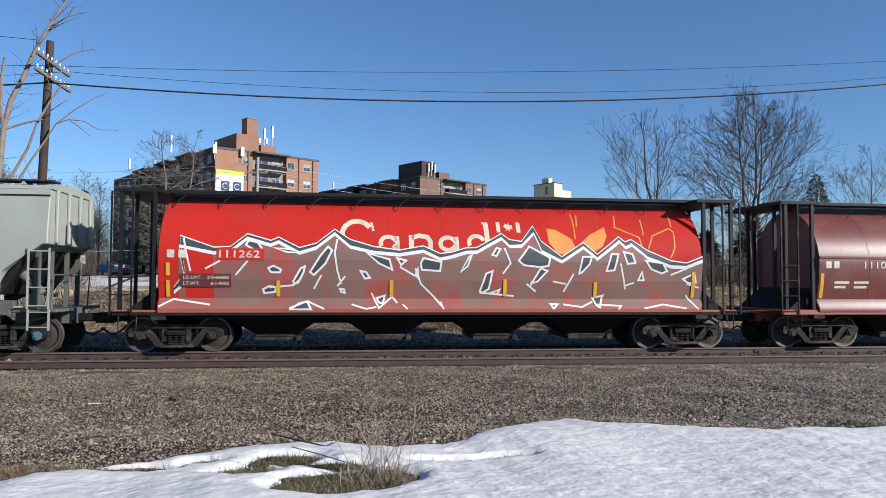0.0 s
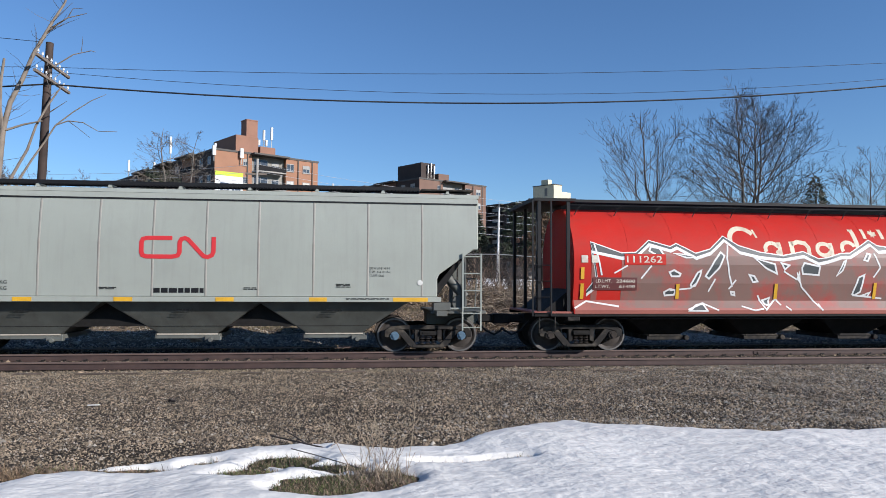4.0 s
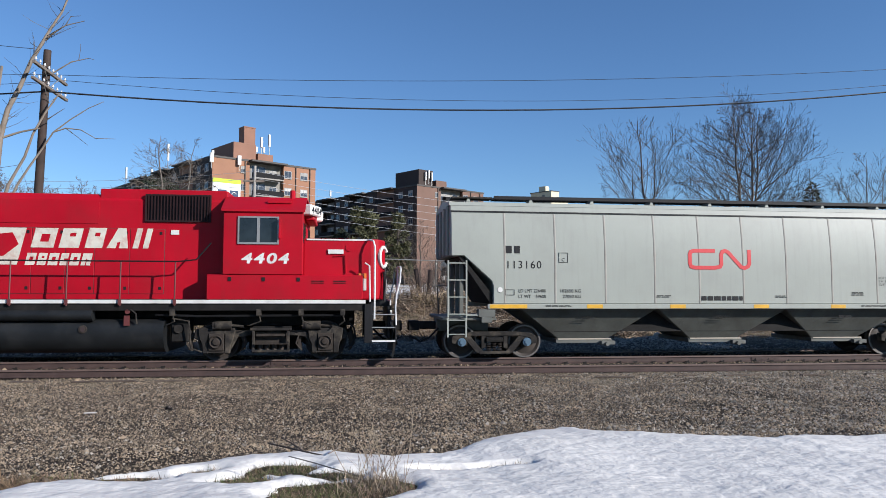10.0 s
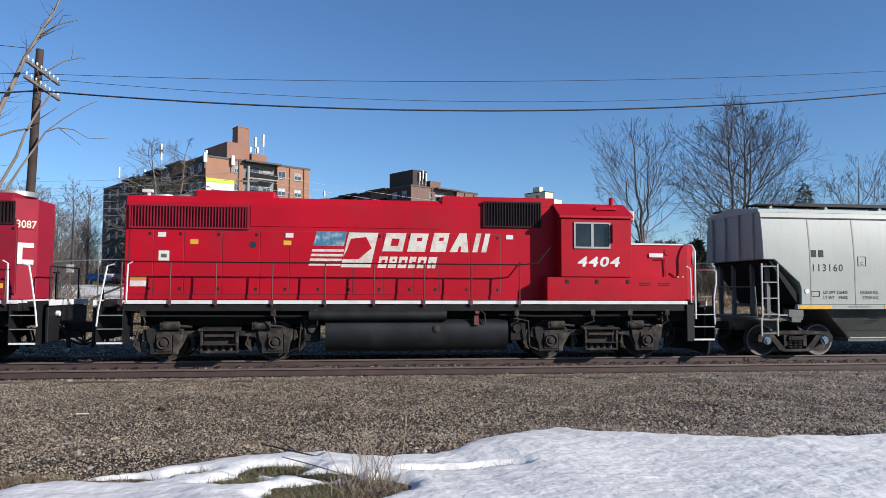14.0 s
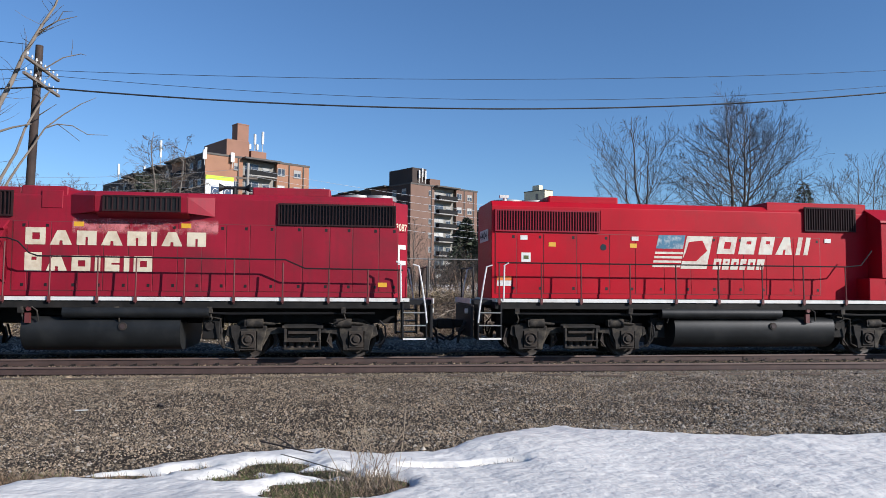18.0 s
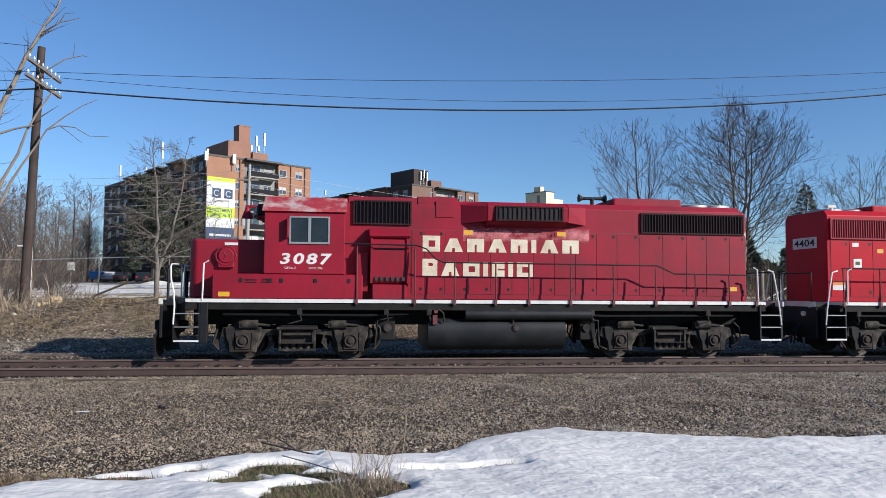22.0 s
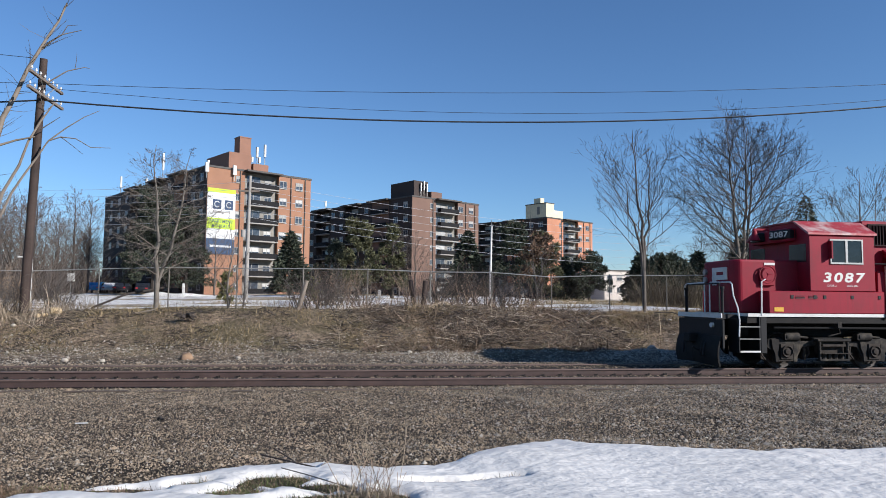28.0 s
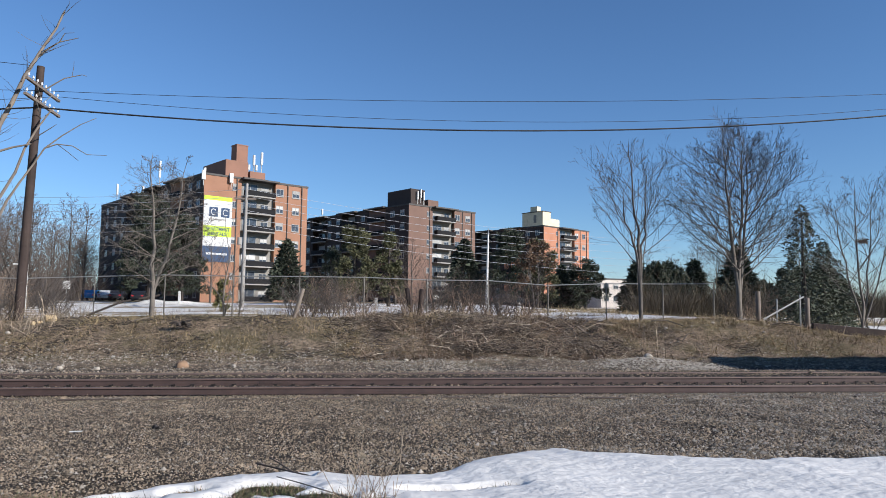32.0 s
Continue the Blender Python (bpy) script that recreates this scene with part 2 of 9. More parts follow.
BARK_DEAD = mat("bare_dead_wood", (0.184, 0.152, 0.12), 0.8, var=0.25, scale=2, bump=0.3)
TWIG = mat("brown_twigs", (0.12, 0.082, 0.055), 0.9, var=0.3, scale=1.5, bump=0.0, island=0.45)
NEEDLE = mat("dark_needles", (0.036, 0.045, 0.026), 0.8, var=0.3, scale=0.8, bump=0.0, island=0.45)
NEEDLE_LIGHT = mat("yellow_green_needles", (0.16, 0.155, 0.05), 0.8, var=0.3, scale=0.8, bump=0.0, island=0.4)
NEEDLE_OLIVE = mat("olive_needles", (0.08, 0.08, 0.035), 0.8, var=0.3, scale=0.8, bump=0.0, island=0.4)
DRY_LEAF = mat("brown_leaves", (0.10, 0.06, 0.034), 0.85, var=0.3, scale=0.8, bump=0.0, island=0.4)
STRAW = mat("dry_grass", (0.31, 0.235, 0.125), 0.9, var=0.3, scale=0.6, bump=0.0, island=0.45)
GREEN_GRASS = mat("green_grass", (0.085, 0.10, 0.032), 0.85, var=0.3, scale=3, bump=0.0, island=0.45)
STONE = mat("ballast_stone", (0.182, 0.140, 0.092), 0.9, var=0.42, scale=1.5, bump=0.0, island=0.85)
STONE_TAN = mat("tan_ballast_stone", (0.215, 0.167, 0.112), 0.9, var=0.35, scale=1.5, bump=0.0, island=0.75)
STONE_GREY = mat("grey_ballast_stone", (0.185, 0.168, 0.142), 0.9, var=0.4, scale=1.5, bump=0.0, island=0.8)
STONE_PALE = mat("limestone_chips", (0.33, 0.295, 0.24), 0.9, var=0.15, scale=0.6, bump=0.0, island=0.4)
BRICK_TAN = mat("orange_brick", (0.275, 0.142, 0.084), 0.85, var=0.12, scale=0.3, fine=8, bump=0.1, dirt=(0.25, 0.12, 0.06), dirt_amt=0.4, dirt_scale=0.25)
# dark brown brick; on the long sides the colour also holds their shade
BRICK_DARK = mat("dark_and_shaded_brick", (0.042, 0.029, 0.024), 0.85, var=0.15, scale=0.3, fine=8, bump=0.1)
BRICK_BROWN = mat("brown_brick", (0.15, 0.09, 0.066), 0.85, var=0.12, scale=0.3, fine=8, bump=0.1, dirt=(0.13, 0.08, 0.055), dirt_amt=0.4, dirt_scale=0.25)
CONCRETE = mat("grey_concrete", (0.272, 0.256, 0.232), 0.85, var=0.15, scale=0.8, bump=0.15)
PALE_WALL = mat("pale_pinkish_stucco", (0.56, 0.50, 0.44), 0.85, var=0.1)
STUCCO = mat("cream_stucco", (0.62, 0.55, 0.38), 0.85, var=0.1)
PANEL_GREY = mat("grey_wall_panel", (0.2, 0.188, 0.164), 0.8, var=0.15)
RAILING = mat("dark_balcony_railing", (0.012, 0.012, 0.013), 0.8, var=0.15, spec=0.2)
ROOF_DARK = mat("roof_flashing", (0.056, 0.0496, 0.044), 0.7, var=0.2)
BRICK_RUST = mat("rust_brown_brick", (0.235, 0.122, 0.08), 0.85, var=0.12, scale=0.3, fine=8, bump=0.1)
BRICK_BRIGHT = mat("bright_orange_brick", (0.40, 0.182, 0.104), 0.85, var=0.12, scale=0.3, fine=8, bump=0.1, dirt=(0.3, 0.14, 0.08), dirt_amt=0.3, dirt_scale=0.25)
PANE = window_glass("house_pane", (0.05, 0.06, 0.075))
CURTAIN = mat("pale_blinds", (0.4, 0.392, 0.368), 0.7, var=0.2, rnd=0.35)
FRAME_WHITE = mat("white_window_frame", (0.27, 0.265, 0.25), 0.6, var=0.1)
POST_STEEL = mat("dull_fence_steel", (0.136, 0.124, 0.108), 0.6, 0.2, var=0.2)
STEEL = mat("galvanised_steel", (0.336, 0.336, 0.32), 0.5, 0.6, var=0.15)
LIME = mat("lime_banner_cloth", (0.416, 0.56, 0.024), 0.7, var=0.05)
NAVY = mat("navy_banner_cloth", (0.02, 0.045, 0.10), 0.7, var=0.08)
BANNER = mat("white_banner_cloth", (0.576, 0.584, 0.576), 0.7, var=0.04)
SKY_CAR = mat("blue_car_paint", (0.024, 0.208, 0.44), 0.3, 0.2, var=0.05)
CAR_DARK = mat("dark_car_paint", (0.024, 0.0264, 0.032), 0.3, 0.3, var=0.1)
CAR_WHITE = mat("white_car_paint", (0.48, 0.48, 0.48), 0.3, 0.1, var=0.05)
RUBBER = mat("tyre_rubber", (0.016, 0.016, 0.016), 0.85, var=0.2)
WIRE = mat("black_cable", (0.02, 0.02, 0.02), 0.6, var=0.2)
WIRE_PALE = mat("pale_cable", (0.36, 0.368, 0.384), 0.5, 0.3, var=0.1)


def snow_material():
    m, t, b = nodes_of("old_snow")
    vec = coords(t)
    broad, mid, small = noise_of(t, vec, 0.7), noise_of(t, coords(t, (0.7, 1, 1)), 20.0, 4.0, 0.55), noise_of(t, vec, 70.0, 3.0)
    c = tone(t, (0.67, 0.65, 0.605), span(t, broad, 0.3, 0.7, 0.93, 1.05))
    c = blend(t, span(t, mid, 0.62, 0.85, 0.0, 0.35), c, (0.40, 0.375, 0.34))
    t.links.new(c, b.inputs["Base Color"])
    b.inputs["Roughness"].default_value = 0.75
    b.inputs["Subsurface Weight"].default_value = 0.0
    dimple = noise_of(t, coords(t, (0.8, 1, 1)), 13.0, 2.0, 0.45)
    r0 = node(t, "ShaderNodeBump", Strength=0.3, Distance=0.06, Height=dimple)
    r1 = node(t, "ShaderNodeBump", Strength=0.25, Distance=0.03, Height=mid, Normal=r0.outputs[0])
    r2 = node(t, "ShaderNodeBump", Strength=0.2, Distance=0.012, Height=small, Normal=r1.outputs[0])
    t.links.new(r2.outputs[0], b.inputs["Normal"])
    return m


SNOW = snow_material()


# ---- ground, track and foreground snow ----
def wave(x, y, k, seed):
    """Smooth unevenness, about -1 to 1, of wavelength 1/k metres."""
    r = np.random.RandomState(seed)
    out = 0
    for _ in range(7):
        a, p, f = r.uniform(0, 2 * np.pi), r.uniform(0, 2 * np.pi), k * r.uniform(0.6, 1.8) * 2 * np.pi
        out = out + np.sin(f * (np.cos(a) * x + np.sin(a) * y) + p)
    return out / 4.0


def ease(a, b, w):
    s = np.clip((w - a) / (b - a), 0, 1)
    return s * s * (3 - 2 * s)


def gz(x, y):
    """Height of the ground."""
    x, y = np.asarray(x, float), np.asarray(y, float)
    z = 0.20 * (1 - ease(8.2, 11.5, y)) + 0.03 * np.clip(8.2 - y, 0, 20)
    z = z + 0.03 * wave(x, y, 0.35, 3) * (1 - ease(15.5, 17.5, y)) - 0.02 * ease(15.5, 18, y)
    z = z + 0.10 * ease(21.8, 24, y) + 0.12 * ease(24, 26, y)
    z = z + (0.105 * ease(18.1, 18.75, y) + 0.135 * ease(19.45, 20.3, y + SKEW * x)) * (1 - ease(21.2, 23.6, y))
    crest = 32.3 + 0.7 * wave(x, 0 * y, 0.06, 5)
    foot = 25.6 + 0.5 * wave(x, 0 * y, 0.09, 6)
    top = 1.42 + 0.12 * wave(x, 0 * y, 0.05, 7) - 0.5 * ease(19, 26, x) - 0.18 * ease(-4, -13, x)
    bank = ease(foot, crest, y)
    z = z + top * bank + 0.07 * wave(x, y, 0.4, 8) * ease(24, 27, y) * (1 - ease(36, 44, y))
    z = z + 0.12 * wave(x, y, 0.42, 31) * ease(0, 4, x) * ease(26.3, 28, y) * (1 - ease(32, 33.5, y))
    z = z + 0.0175 * np.clip(y - 36, 0, 75)
    z = z + 0.24 * np.exp(-((x - 11.4) / 1.3) ** 2 - ((y - 24.9) / 0.9) ** 2)
    return z


def ground_material():
    m, t, b = nodes_of("trackside_ground")
    vec = coords(t)
    sep = node(t, "ShaderNodeSeparateXYZ", Vector=vec)
    gx, gy = sep.outputs[0], sep.outputs[1]
    wob = noise_of(t, vec, 0.45, 5.0, 0.6)
    yw = t.nodes.new("ShaderNodeMath")
    yw.operation = "MULTIPLY_ADD"
    t.links.new(wob, yw.inputs[0])
    yw.inputs[1].default_value = 5.0
    t.links.new(gy, yw.inputs[2])
    yy = yw.outputs[0]
    fine, mid = noise_of(t, vec, 30.0, 4.0, 0.7), noise_of(t, vec, 3.0, 5.0, 0.6)
    cell = node(t, "ShaderNodeTexVoronoi", Vector=vec, Scale=24.0)
    # near-black under the loose stones: the shade in their gaps is put into colour
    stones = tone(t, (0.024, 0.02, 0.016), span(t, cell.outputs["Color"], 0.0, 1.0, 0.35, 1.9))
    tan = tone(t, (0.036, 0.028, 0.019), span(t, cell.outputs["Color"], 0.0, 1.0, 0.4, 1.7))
    left = span(t, gx, 5.0, -4.0, 0.0, 0.75)
    patchy = t.nodes.new("ShaderNodeMath")
    patchy.operation = "MULTIPLY"
    t.links.new(left, patchy.inputs[0])
    t.links.new(span(t, mid, 0.35, 0.65, 0.2, 1.0), patchy.inputs[1])
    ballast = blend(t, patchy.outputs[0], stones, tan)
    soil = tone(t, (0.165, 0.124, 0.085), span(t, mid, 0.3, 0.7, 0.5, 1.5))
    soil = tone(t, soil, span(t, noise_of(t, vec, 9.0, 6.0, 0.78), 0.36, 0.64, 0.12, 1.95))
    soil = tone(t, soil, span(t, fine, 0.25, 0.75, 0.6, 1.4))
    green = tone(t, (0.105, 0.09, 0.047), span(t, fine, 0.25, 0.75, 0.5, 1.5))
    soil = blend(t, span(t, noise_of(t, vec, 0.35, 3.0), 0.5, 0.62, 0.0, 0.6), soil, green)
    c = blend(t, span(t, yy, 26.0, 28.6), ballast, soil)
    damp = span(t, yy, 11.2, 9.4)
    c = blend(t, damp, c, (0.065, 0.05, 0.032))
    straw = tone(t, (0.26, 0.205, 0.12), span(t, fine, 0.25, 0.75, 0.6, 1.4))
    c = blend(t, span(t, yy, 33.5, 36.5), c, straw)
    snow = blend(t, span(t, fine, 0.3, 0.7, 0.0, 0.25), (0.68, 0.67, 0.66), (0.5, 0.47, 0.44))
    lying = node(t, "ShaderNodeTexNoise", Vector=coords(t, (0.10, 0.22, 1)), Scale=1.0, Detail=6.0, Roughness=0.62).outputs[0]
    far = t.nodes.new("ShaderNodeMath")
    far.operation = "MULTIPLY"
    t.links.new(span(t, lying, 0.53, 0.58), far.inputs[0])
    t.links.new(span(t, yy, 36.5, 39.5), far.inputs[1])
    c = blend(t, far.outputs[0], c, snow)
    t.links.new(c, b.inputs["Base Color"])
    b.inputs["Roughness"].default_value = 0.95
    b.inputs["Specular IOR Level"].default_value = 0.2
    r1 = node(t, "ShaderNodeBump", Strength=0.8, Distance=0.04, Height=cell.outputs["Distance"])
    r2 = node(t, "ShaderNodeBump", Strength=0.5, Distance=0.03, Height=fine, Normal=r1.outputs[0])
    t.links.new(r2.outputs[0], b.inputs["Normal"])
    return m


def sheet(xs, ys, height):
    X, Y = np.meshgrid(xs, ys)
    V = np.stack([X, Y, height(X, Y)], -1).reshape(-1, 3)
    n, k = len(xs), len(ys)
    i = (np.arange(k - 1)[:, None] * n + np.arange(n - 1)[None]).ravel()
    return V, np.stack([i, i + 1, i + n + 1, i + n], 1)


GROUND = ground_material()
xs = np.unique(np.concatenate([np.linspace(-2200, -70, 14), np.linspace(-70, -22, 25), np.arange(-22, 34, 0.25), np.linspace(34, 90, 25), np.linspace(90, 2200, 14)]))
ys = np.unique(np.concatenate([np.linspace(-300, -8, 10), np.arange(-8, 40, 0.25), np.linspace(40, 130, 60), np.linspace(130, 3500, 20)]))
ground = new("ground", raw_mesh("ground", *sheet(xs, ys, gz), GROUND, True))
tagged(ground, "ballast bed darkened for shaded gaps, bare brown bank and snow-patched lot", "ground", kind="structure")

EDGE_X = (-14, -3.2, -2.8, -2.44, -2.03, -1.56, -1.17, -0.69, -0.18, 0.34, 1.31, 1.57, 1.85, 2.25, 2.64, 3.15, 3.3, 3.52, 4.42, 5.44, 6.33, 7.32, 9, 16)
EDGE_Y = (7.1, 7.2, 7.5, 7.7, 7.95, 8.2, 8.38, 8.5, 8.66, 8.4, 8.45, 8.76, 9.1, 9.55, 10.0, 10.25, 9.95, 9.65, 9.0, 8.58, 8.9, 8.72, 8.9, 9.2)
BARE = ((-2.06, 7.5, 0.36, 0.15), (-1.45, 7.7, 0.22, 0.12), (-0.97, 7.24, 0.32, 0.19), (-0.62, 7.64, 0.37, 0.23), (-0.1, 7.34, 0.34, 0.16), (-0.12, 6.7, 0.54, 0.38), (0.38, 6.85, 0.33, 0.36), (1.01, 7.5, 0.28, 0.1), (-2.97, 7.58, 0.4, 0.2), (1.7, 7.58, 0.34, 0.09))


def snow_height(x, y):
    edge = np.interp(x, EDGE_X, EDGE_Y) + 0.04 * wave(x, y, 1.1, 11) + 0.04 * wave(x, y, 2.9, 12)
    d = edge - y
    thick = 0.07 * (1 - np.exp(-np.clip(d, 0, 9) / 0.16)) + np.clip(d, -0.6, 0) * 0.5
    for px, py, rx, ry in BARE:
        q = ((x - px) / rx) ** 2 + ((y - py) / ry) ** 2 + 0.35 * wave(x, y, 2.2, 13)
        thick = thick - 0.16 * np.exp(-np.clip(q, 0, 9) ** 2 * 0.9)
    bumps = 0.008 * wave(x, y, 1.4, 14) + 0.006 * wave(x, y, 3.6, 15) + 0.004 * wave(x, y, 6.5, 16)
    return gz(x, y) + thick + bumps * np.clip(thick / 0.05, 0, 1)


xs = np.unique(np.concatenate([np.arange(-14, -4.5, 0.3), np.arange(-4.5, 9.5, 0.05), np.arange(9.5, 16, 0.3)]))
ys = np.unique(np.concatenate([np.arange(-9, 5, 0.4), np.arange(5, 11.2, 0.05)]))
snow = new("snow", raw_mesh("snow", *sheet(xs, ys, snow_height), SNOW, True))
tagged(snow, "thawing sheet of old granular snow with bare patches", "snow", kind="stuff")


def lot_snow(x, y):
    d = wave(x * 0.5, y, 0.06, 17) + 0.7 * wave(x * 0.6, y, 0.16, 18) + 0.35 * wave(x, y, 0.5, 19)
    edge = np.clip((y - 35.0) / 1.2, 0, 1) * np.clip((96 - y) / 4, 0, 1)
    d = d + 0.9 * ease(11, 14, x) * np.exp(-((y - 38.5) / 2.6) ** 2)
    thick = np.clip((d - 0.12 + 0.3 * wave(x * 0.3, y, 0.9, 21)) * 0.12, -0.25, 0.09) + (edge - 1) * 0.4
    return gz(x, y) + thick + 0.01 * wave(x, y, 0.7, 20)


snow2 = new("lot_snow", raw_mesh("lot_snow", *sheet(np.arange(-70, 66, 0.45), np.unique(np.concatenate([np.arange(34.5, 50, 0.3), np.arange(50, 98, 0.6)])), lot_snow), SNOW, True))
tagged(snow2, "patches of trampled snow on the lot", "snow", kind="stuff")


def rail_mesh(name, length, mat_side):
    g = Geo()
    half = ((0.066, 0.0), (0.066, 0.012), (0.012, 0.032), (0.009, 0.125), (0.034, 0.138), (0.036, 0.170), (0.028, 0.178))
    poly = [(-y, z) for y, z in half] + [(y, z) for y, z in reversed(half)]
    g.prism(poly, "x", -length / 2, length / 2)
    return g.mesh(name, mat_side)


RAIL_LONG = rail_mesh("rail", 240.0, RUST)
BAND = Geo().box(-120, 120, -0.0385, 0.0385, 0.142, 0.1795).mesh("rail_head", SHINE, bevel=0.004)
track = thing("railway_track", "rusty steel rails spiked to weathered wooden ties in ballast", "railway track", at=pose(0, YC, 0.085, 0, 0, -math.degrees(SKEW)))
tagged(track, kind="structure")
for side in (-0.753, 0.753):
    r = part("rail", RAIL_LONG, track, "rusty steel rail", pose(0, side, 0.001))
    part("rail_head", BAND, r, "worn rail head, paler to bring out its shading")
TIE = Geo().box(-0.11, 0.11, -1.3, 1.3, -0.17, 0.0).mesh("tie", TIE_WOOD, bevel=0.012)
PLATE = Geo().box(-0.09, 0.09, -0.18, 0.18, 0.0, 0.012).box(-0.03, 0.03, -0.12, -0.07, 0.01, 0.05).box(-0.03, 0.03, 0.07, 0.12, 0.01, 0.05).box(0.04, 0.065, -0.11, -0.075, 0.01, 0.065).mesh("tie_plate", BLACK_GEAR)
r0 = random.Random(4)
for i in range(-60, 100):
    x = i * 0.505 + r0.uniform(-0.03, 0.03)
    q = part("tie", TIE, track, at=pose(x, r0.uniform(-0.05, 0.05), r0.uniform(-0.012, 0.0), 0, 0, r0.uniform(-1.5, 1.5)))
    if -26 < i < 62:
        for side in (-0.753, 0.753):
            part("tie_plate", PLATE, q, at=pose(0, side, 0.0))
JOINT = Geo().box(-0.42, 0.42, -0.034, -0.02, 0.03, 0.125)
for k in range(4):
    JOINT.cyl((-0.3 + k * 0.2, -0.06, 0.08), (-0.3 + k * 0.2, -0.03, 0.08), 0.017, n=6)
JOINT = JOINT.mesh("joint_bar", RUST)
for x in (-1.45, 12.0, -12.4):
    part("joint_bar", JOINT, track, "bolted joint bar", pose(x, -0.753, 0.0))

# a spare rail lies loose along the shoulder
spare = new("spare_rail", rail_mesh("spare_rail", 90.0, RUST))
Geo().box(-45, 45, -0.0385, 0.0385, 0.142, 0.1795).make("rail_head", SHINE, spare, "paler rail head", bevel=0.004)
spare.matrix_basis = pose(4, 17.66, 0.012, 0, 0, -1.6)
tagged(spare, "loose rusty rail lying along the ballast shoulder", "rail")


def stones(name, n, area, size, mat_, seed, height, lift=0.15, keep=None):
    """Many rough stones in one mesh."""
    r = np.random.RandomState(seed)
    x, y = r.uniform(area[0], area[1], n), r.uniform(area[2], area[3], n)
    if keep is not None:
        k = keep(x, y, r)
        x, y = x[k], y[k]
    n = len(x)
    s = size * r.lognormal(0, 0.35, n)
    base = np.array([(1, 0, 0), (-1, 0, 0), (0, 1, 0), (0, -1, 0), (0, 0, 1), (0, 0, -1)], float)
    v = base[None] * r.uniform(0.6, 1.15, (n, 6, 1)) + r.uniform(-0.35, 0.35, (n, 6, 3))
    v[:, :4, 2] -= 0.35
    a = r.uniform(0, 2 * np.pi, n)
    c, q = np.cos(a), np.sin(a)
    vx, vy = v[..., 0] * c[:, None] - v[..., 1] * q[:, None], v[..., 0] * q[:, None] + v[..., 1] * c[:, None]
    v = np.stack([vx, vy, v[..., 2] * 0.75], -1) * s[:, None, None] * 0.5
    v += np.stack([x, y, height(x, y) + s * lift * 0.5], -1)[:, None]
    f = np.array([(0, 2, 4), (2, 1, 4), (1, 3, 4), (3, 0, 4)])  # the underside lies buried
    F = (np.arange(n)[:, None, None] * 6 + f[None]).reshape(-1, 3)
    ob = new(name, raw_mesh(name, v.reshape(-1, 3), F, mat_))
    return ob


def off_snow(x, y, r):
    return y > np.interp(x, EDGE_X, EDGE_Y) - 0.15


def off_track(x, y, r):
    d = y - YC + SKEW * x
    return (abs(d + 0.753) > 0.13) & (abs(d - 0.753) > 0.06)


in_strip = lambda x, y: (x > -0.48 * y - 0.4) & (x < 0.88 * y + 0.3)
greyer = lambda x, r: r.uniform(0, 1, len(x)) < 0.25 + 0.75 * ease(-6, 3.5, x)
tagged(stones("ballast", 190000, (-9, 15.5, 7.4, 17.8), 0.026, STONE, 1, gz, 0.45, keep=lambda x, y, r: off_snow(x, y, r) & in_strip(x, y) & greyer(x, r)), "loose grey and brown ballast stones", "ballast", kind="stuff")
tagged(stones("tan_ballast", 130000, (-9, 4, 7.4, 17.8), 0.021, STONE_TAN, 4, gz, 0.45, keep=lambda x, y, r: off_snow(x, y, r) & in_strip(x, y) & ~greyer(x, r)), "loose tan gravel among the ballast", "ballast", kind="stuff")
tagged(stones("coarse_ballast", 40000, (0, 16, 8.6, 17.6), 0.034, STONE_GREY, 2, gz, 0.5, keep=lambda x, y, r: off_snow(x, y, r) & (r.uniform(0, 12, len(x)) < x)), "coarse grey ballast stones", "ballast", kind="stuff")
tagged(stones("pale_chips", 22000, (-9, 15.5, 7.6, 17.8), 0.023, STONE_PALE, 9, gz, 0.6, keep=lambda x, y, r: off_snow(x, y, r) & in_strip(x, y)), "pale chips scattered over the ballast", "ballast", kind="stuff")
tagged(stones("track_ballast", 60000, (-16, 26, 17.2, 23.0), 0.042, STONE, 3, lambda x, y: gz(x, y) - 0.01, 0.4, keep=off_track), "ballast stones between the ties", "ballast", kind="stuff")
tagged(stones("limestone_chips", 30000, (-16, 26, 21.6, 27.2), 0.055, STONE_PALE, 5, gz, keep=lambda x, y, r: r.uniform(0, 1, len(x)) < (0.32 + 0.68 * np.clip(wave(x, y, 0.12, 9) * 1.4, 0, 1)) * (1 - 0.8 * ease(24.8, 27.2, y)) * (0.6 + 0.4 * ease(-2, 4, x)) * (1 - 0.75 * ease(9, 13, x))), "pale limestone chips at the foot of the bank", "stones", kind="stuff")
tagged(stones("bank_foot_stones", 20000, (-16, 26, 21.3, 26.6), 0.05, STONE, 8, gz), "grey stones at the foot of the bank", "stones", kind="stuff")
tagged(stones("slope_stones", 9000, (-16, 20, 25.6, 30.5), 0.05, STONE_PALE, 7, gz, 0.9, keep=lambda x, y, r: r.uniform(0, 1, len(x)) < (1 - 0.85 * ease(26.3, 29.3, y)) * (1 - 0.5 * ease(8, 13, x)) * (0.35 + 0.65 * np.clip(1 + wave(x, y, 0.25, 63), 0, 1))), "pale stones strewn up the slope", "stones", kind="stuff")
tagged(stones("stone_heap", 8000, (8.2, 16.5, 22.6, 26.2), 0.062, STONE_PALE, 6, gz, keep=lambda x, y, r: ((x - 11.9) / 2.9) ** 2 + ((y - 24.5) / 1.4) ** 2 < r.uniform(0.2, 1.1, len(x))), "heap of pale crushed stones at the foot of the bank", "stones", kind="stuff")


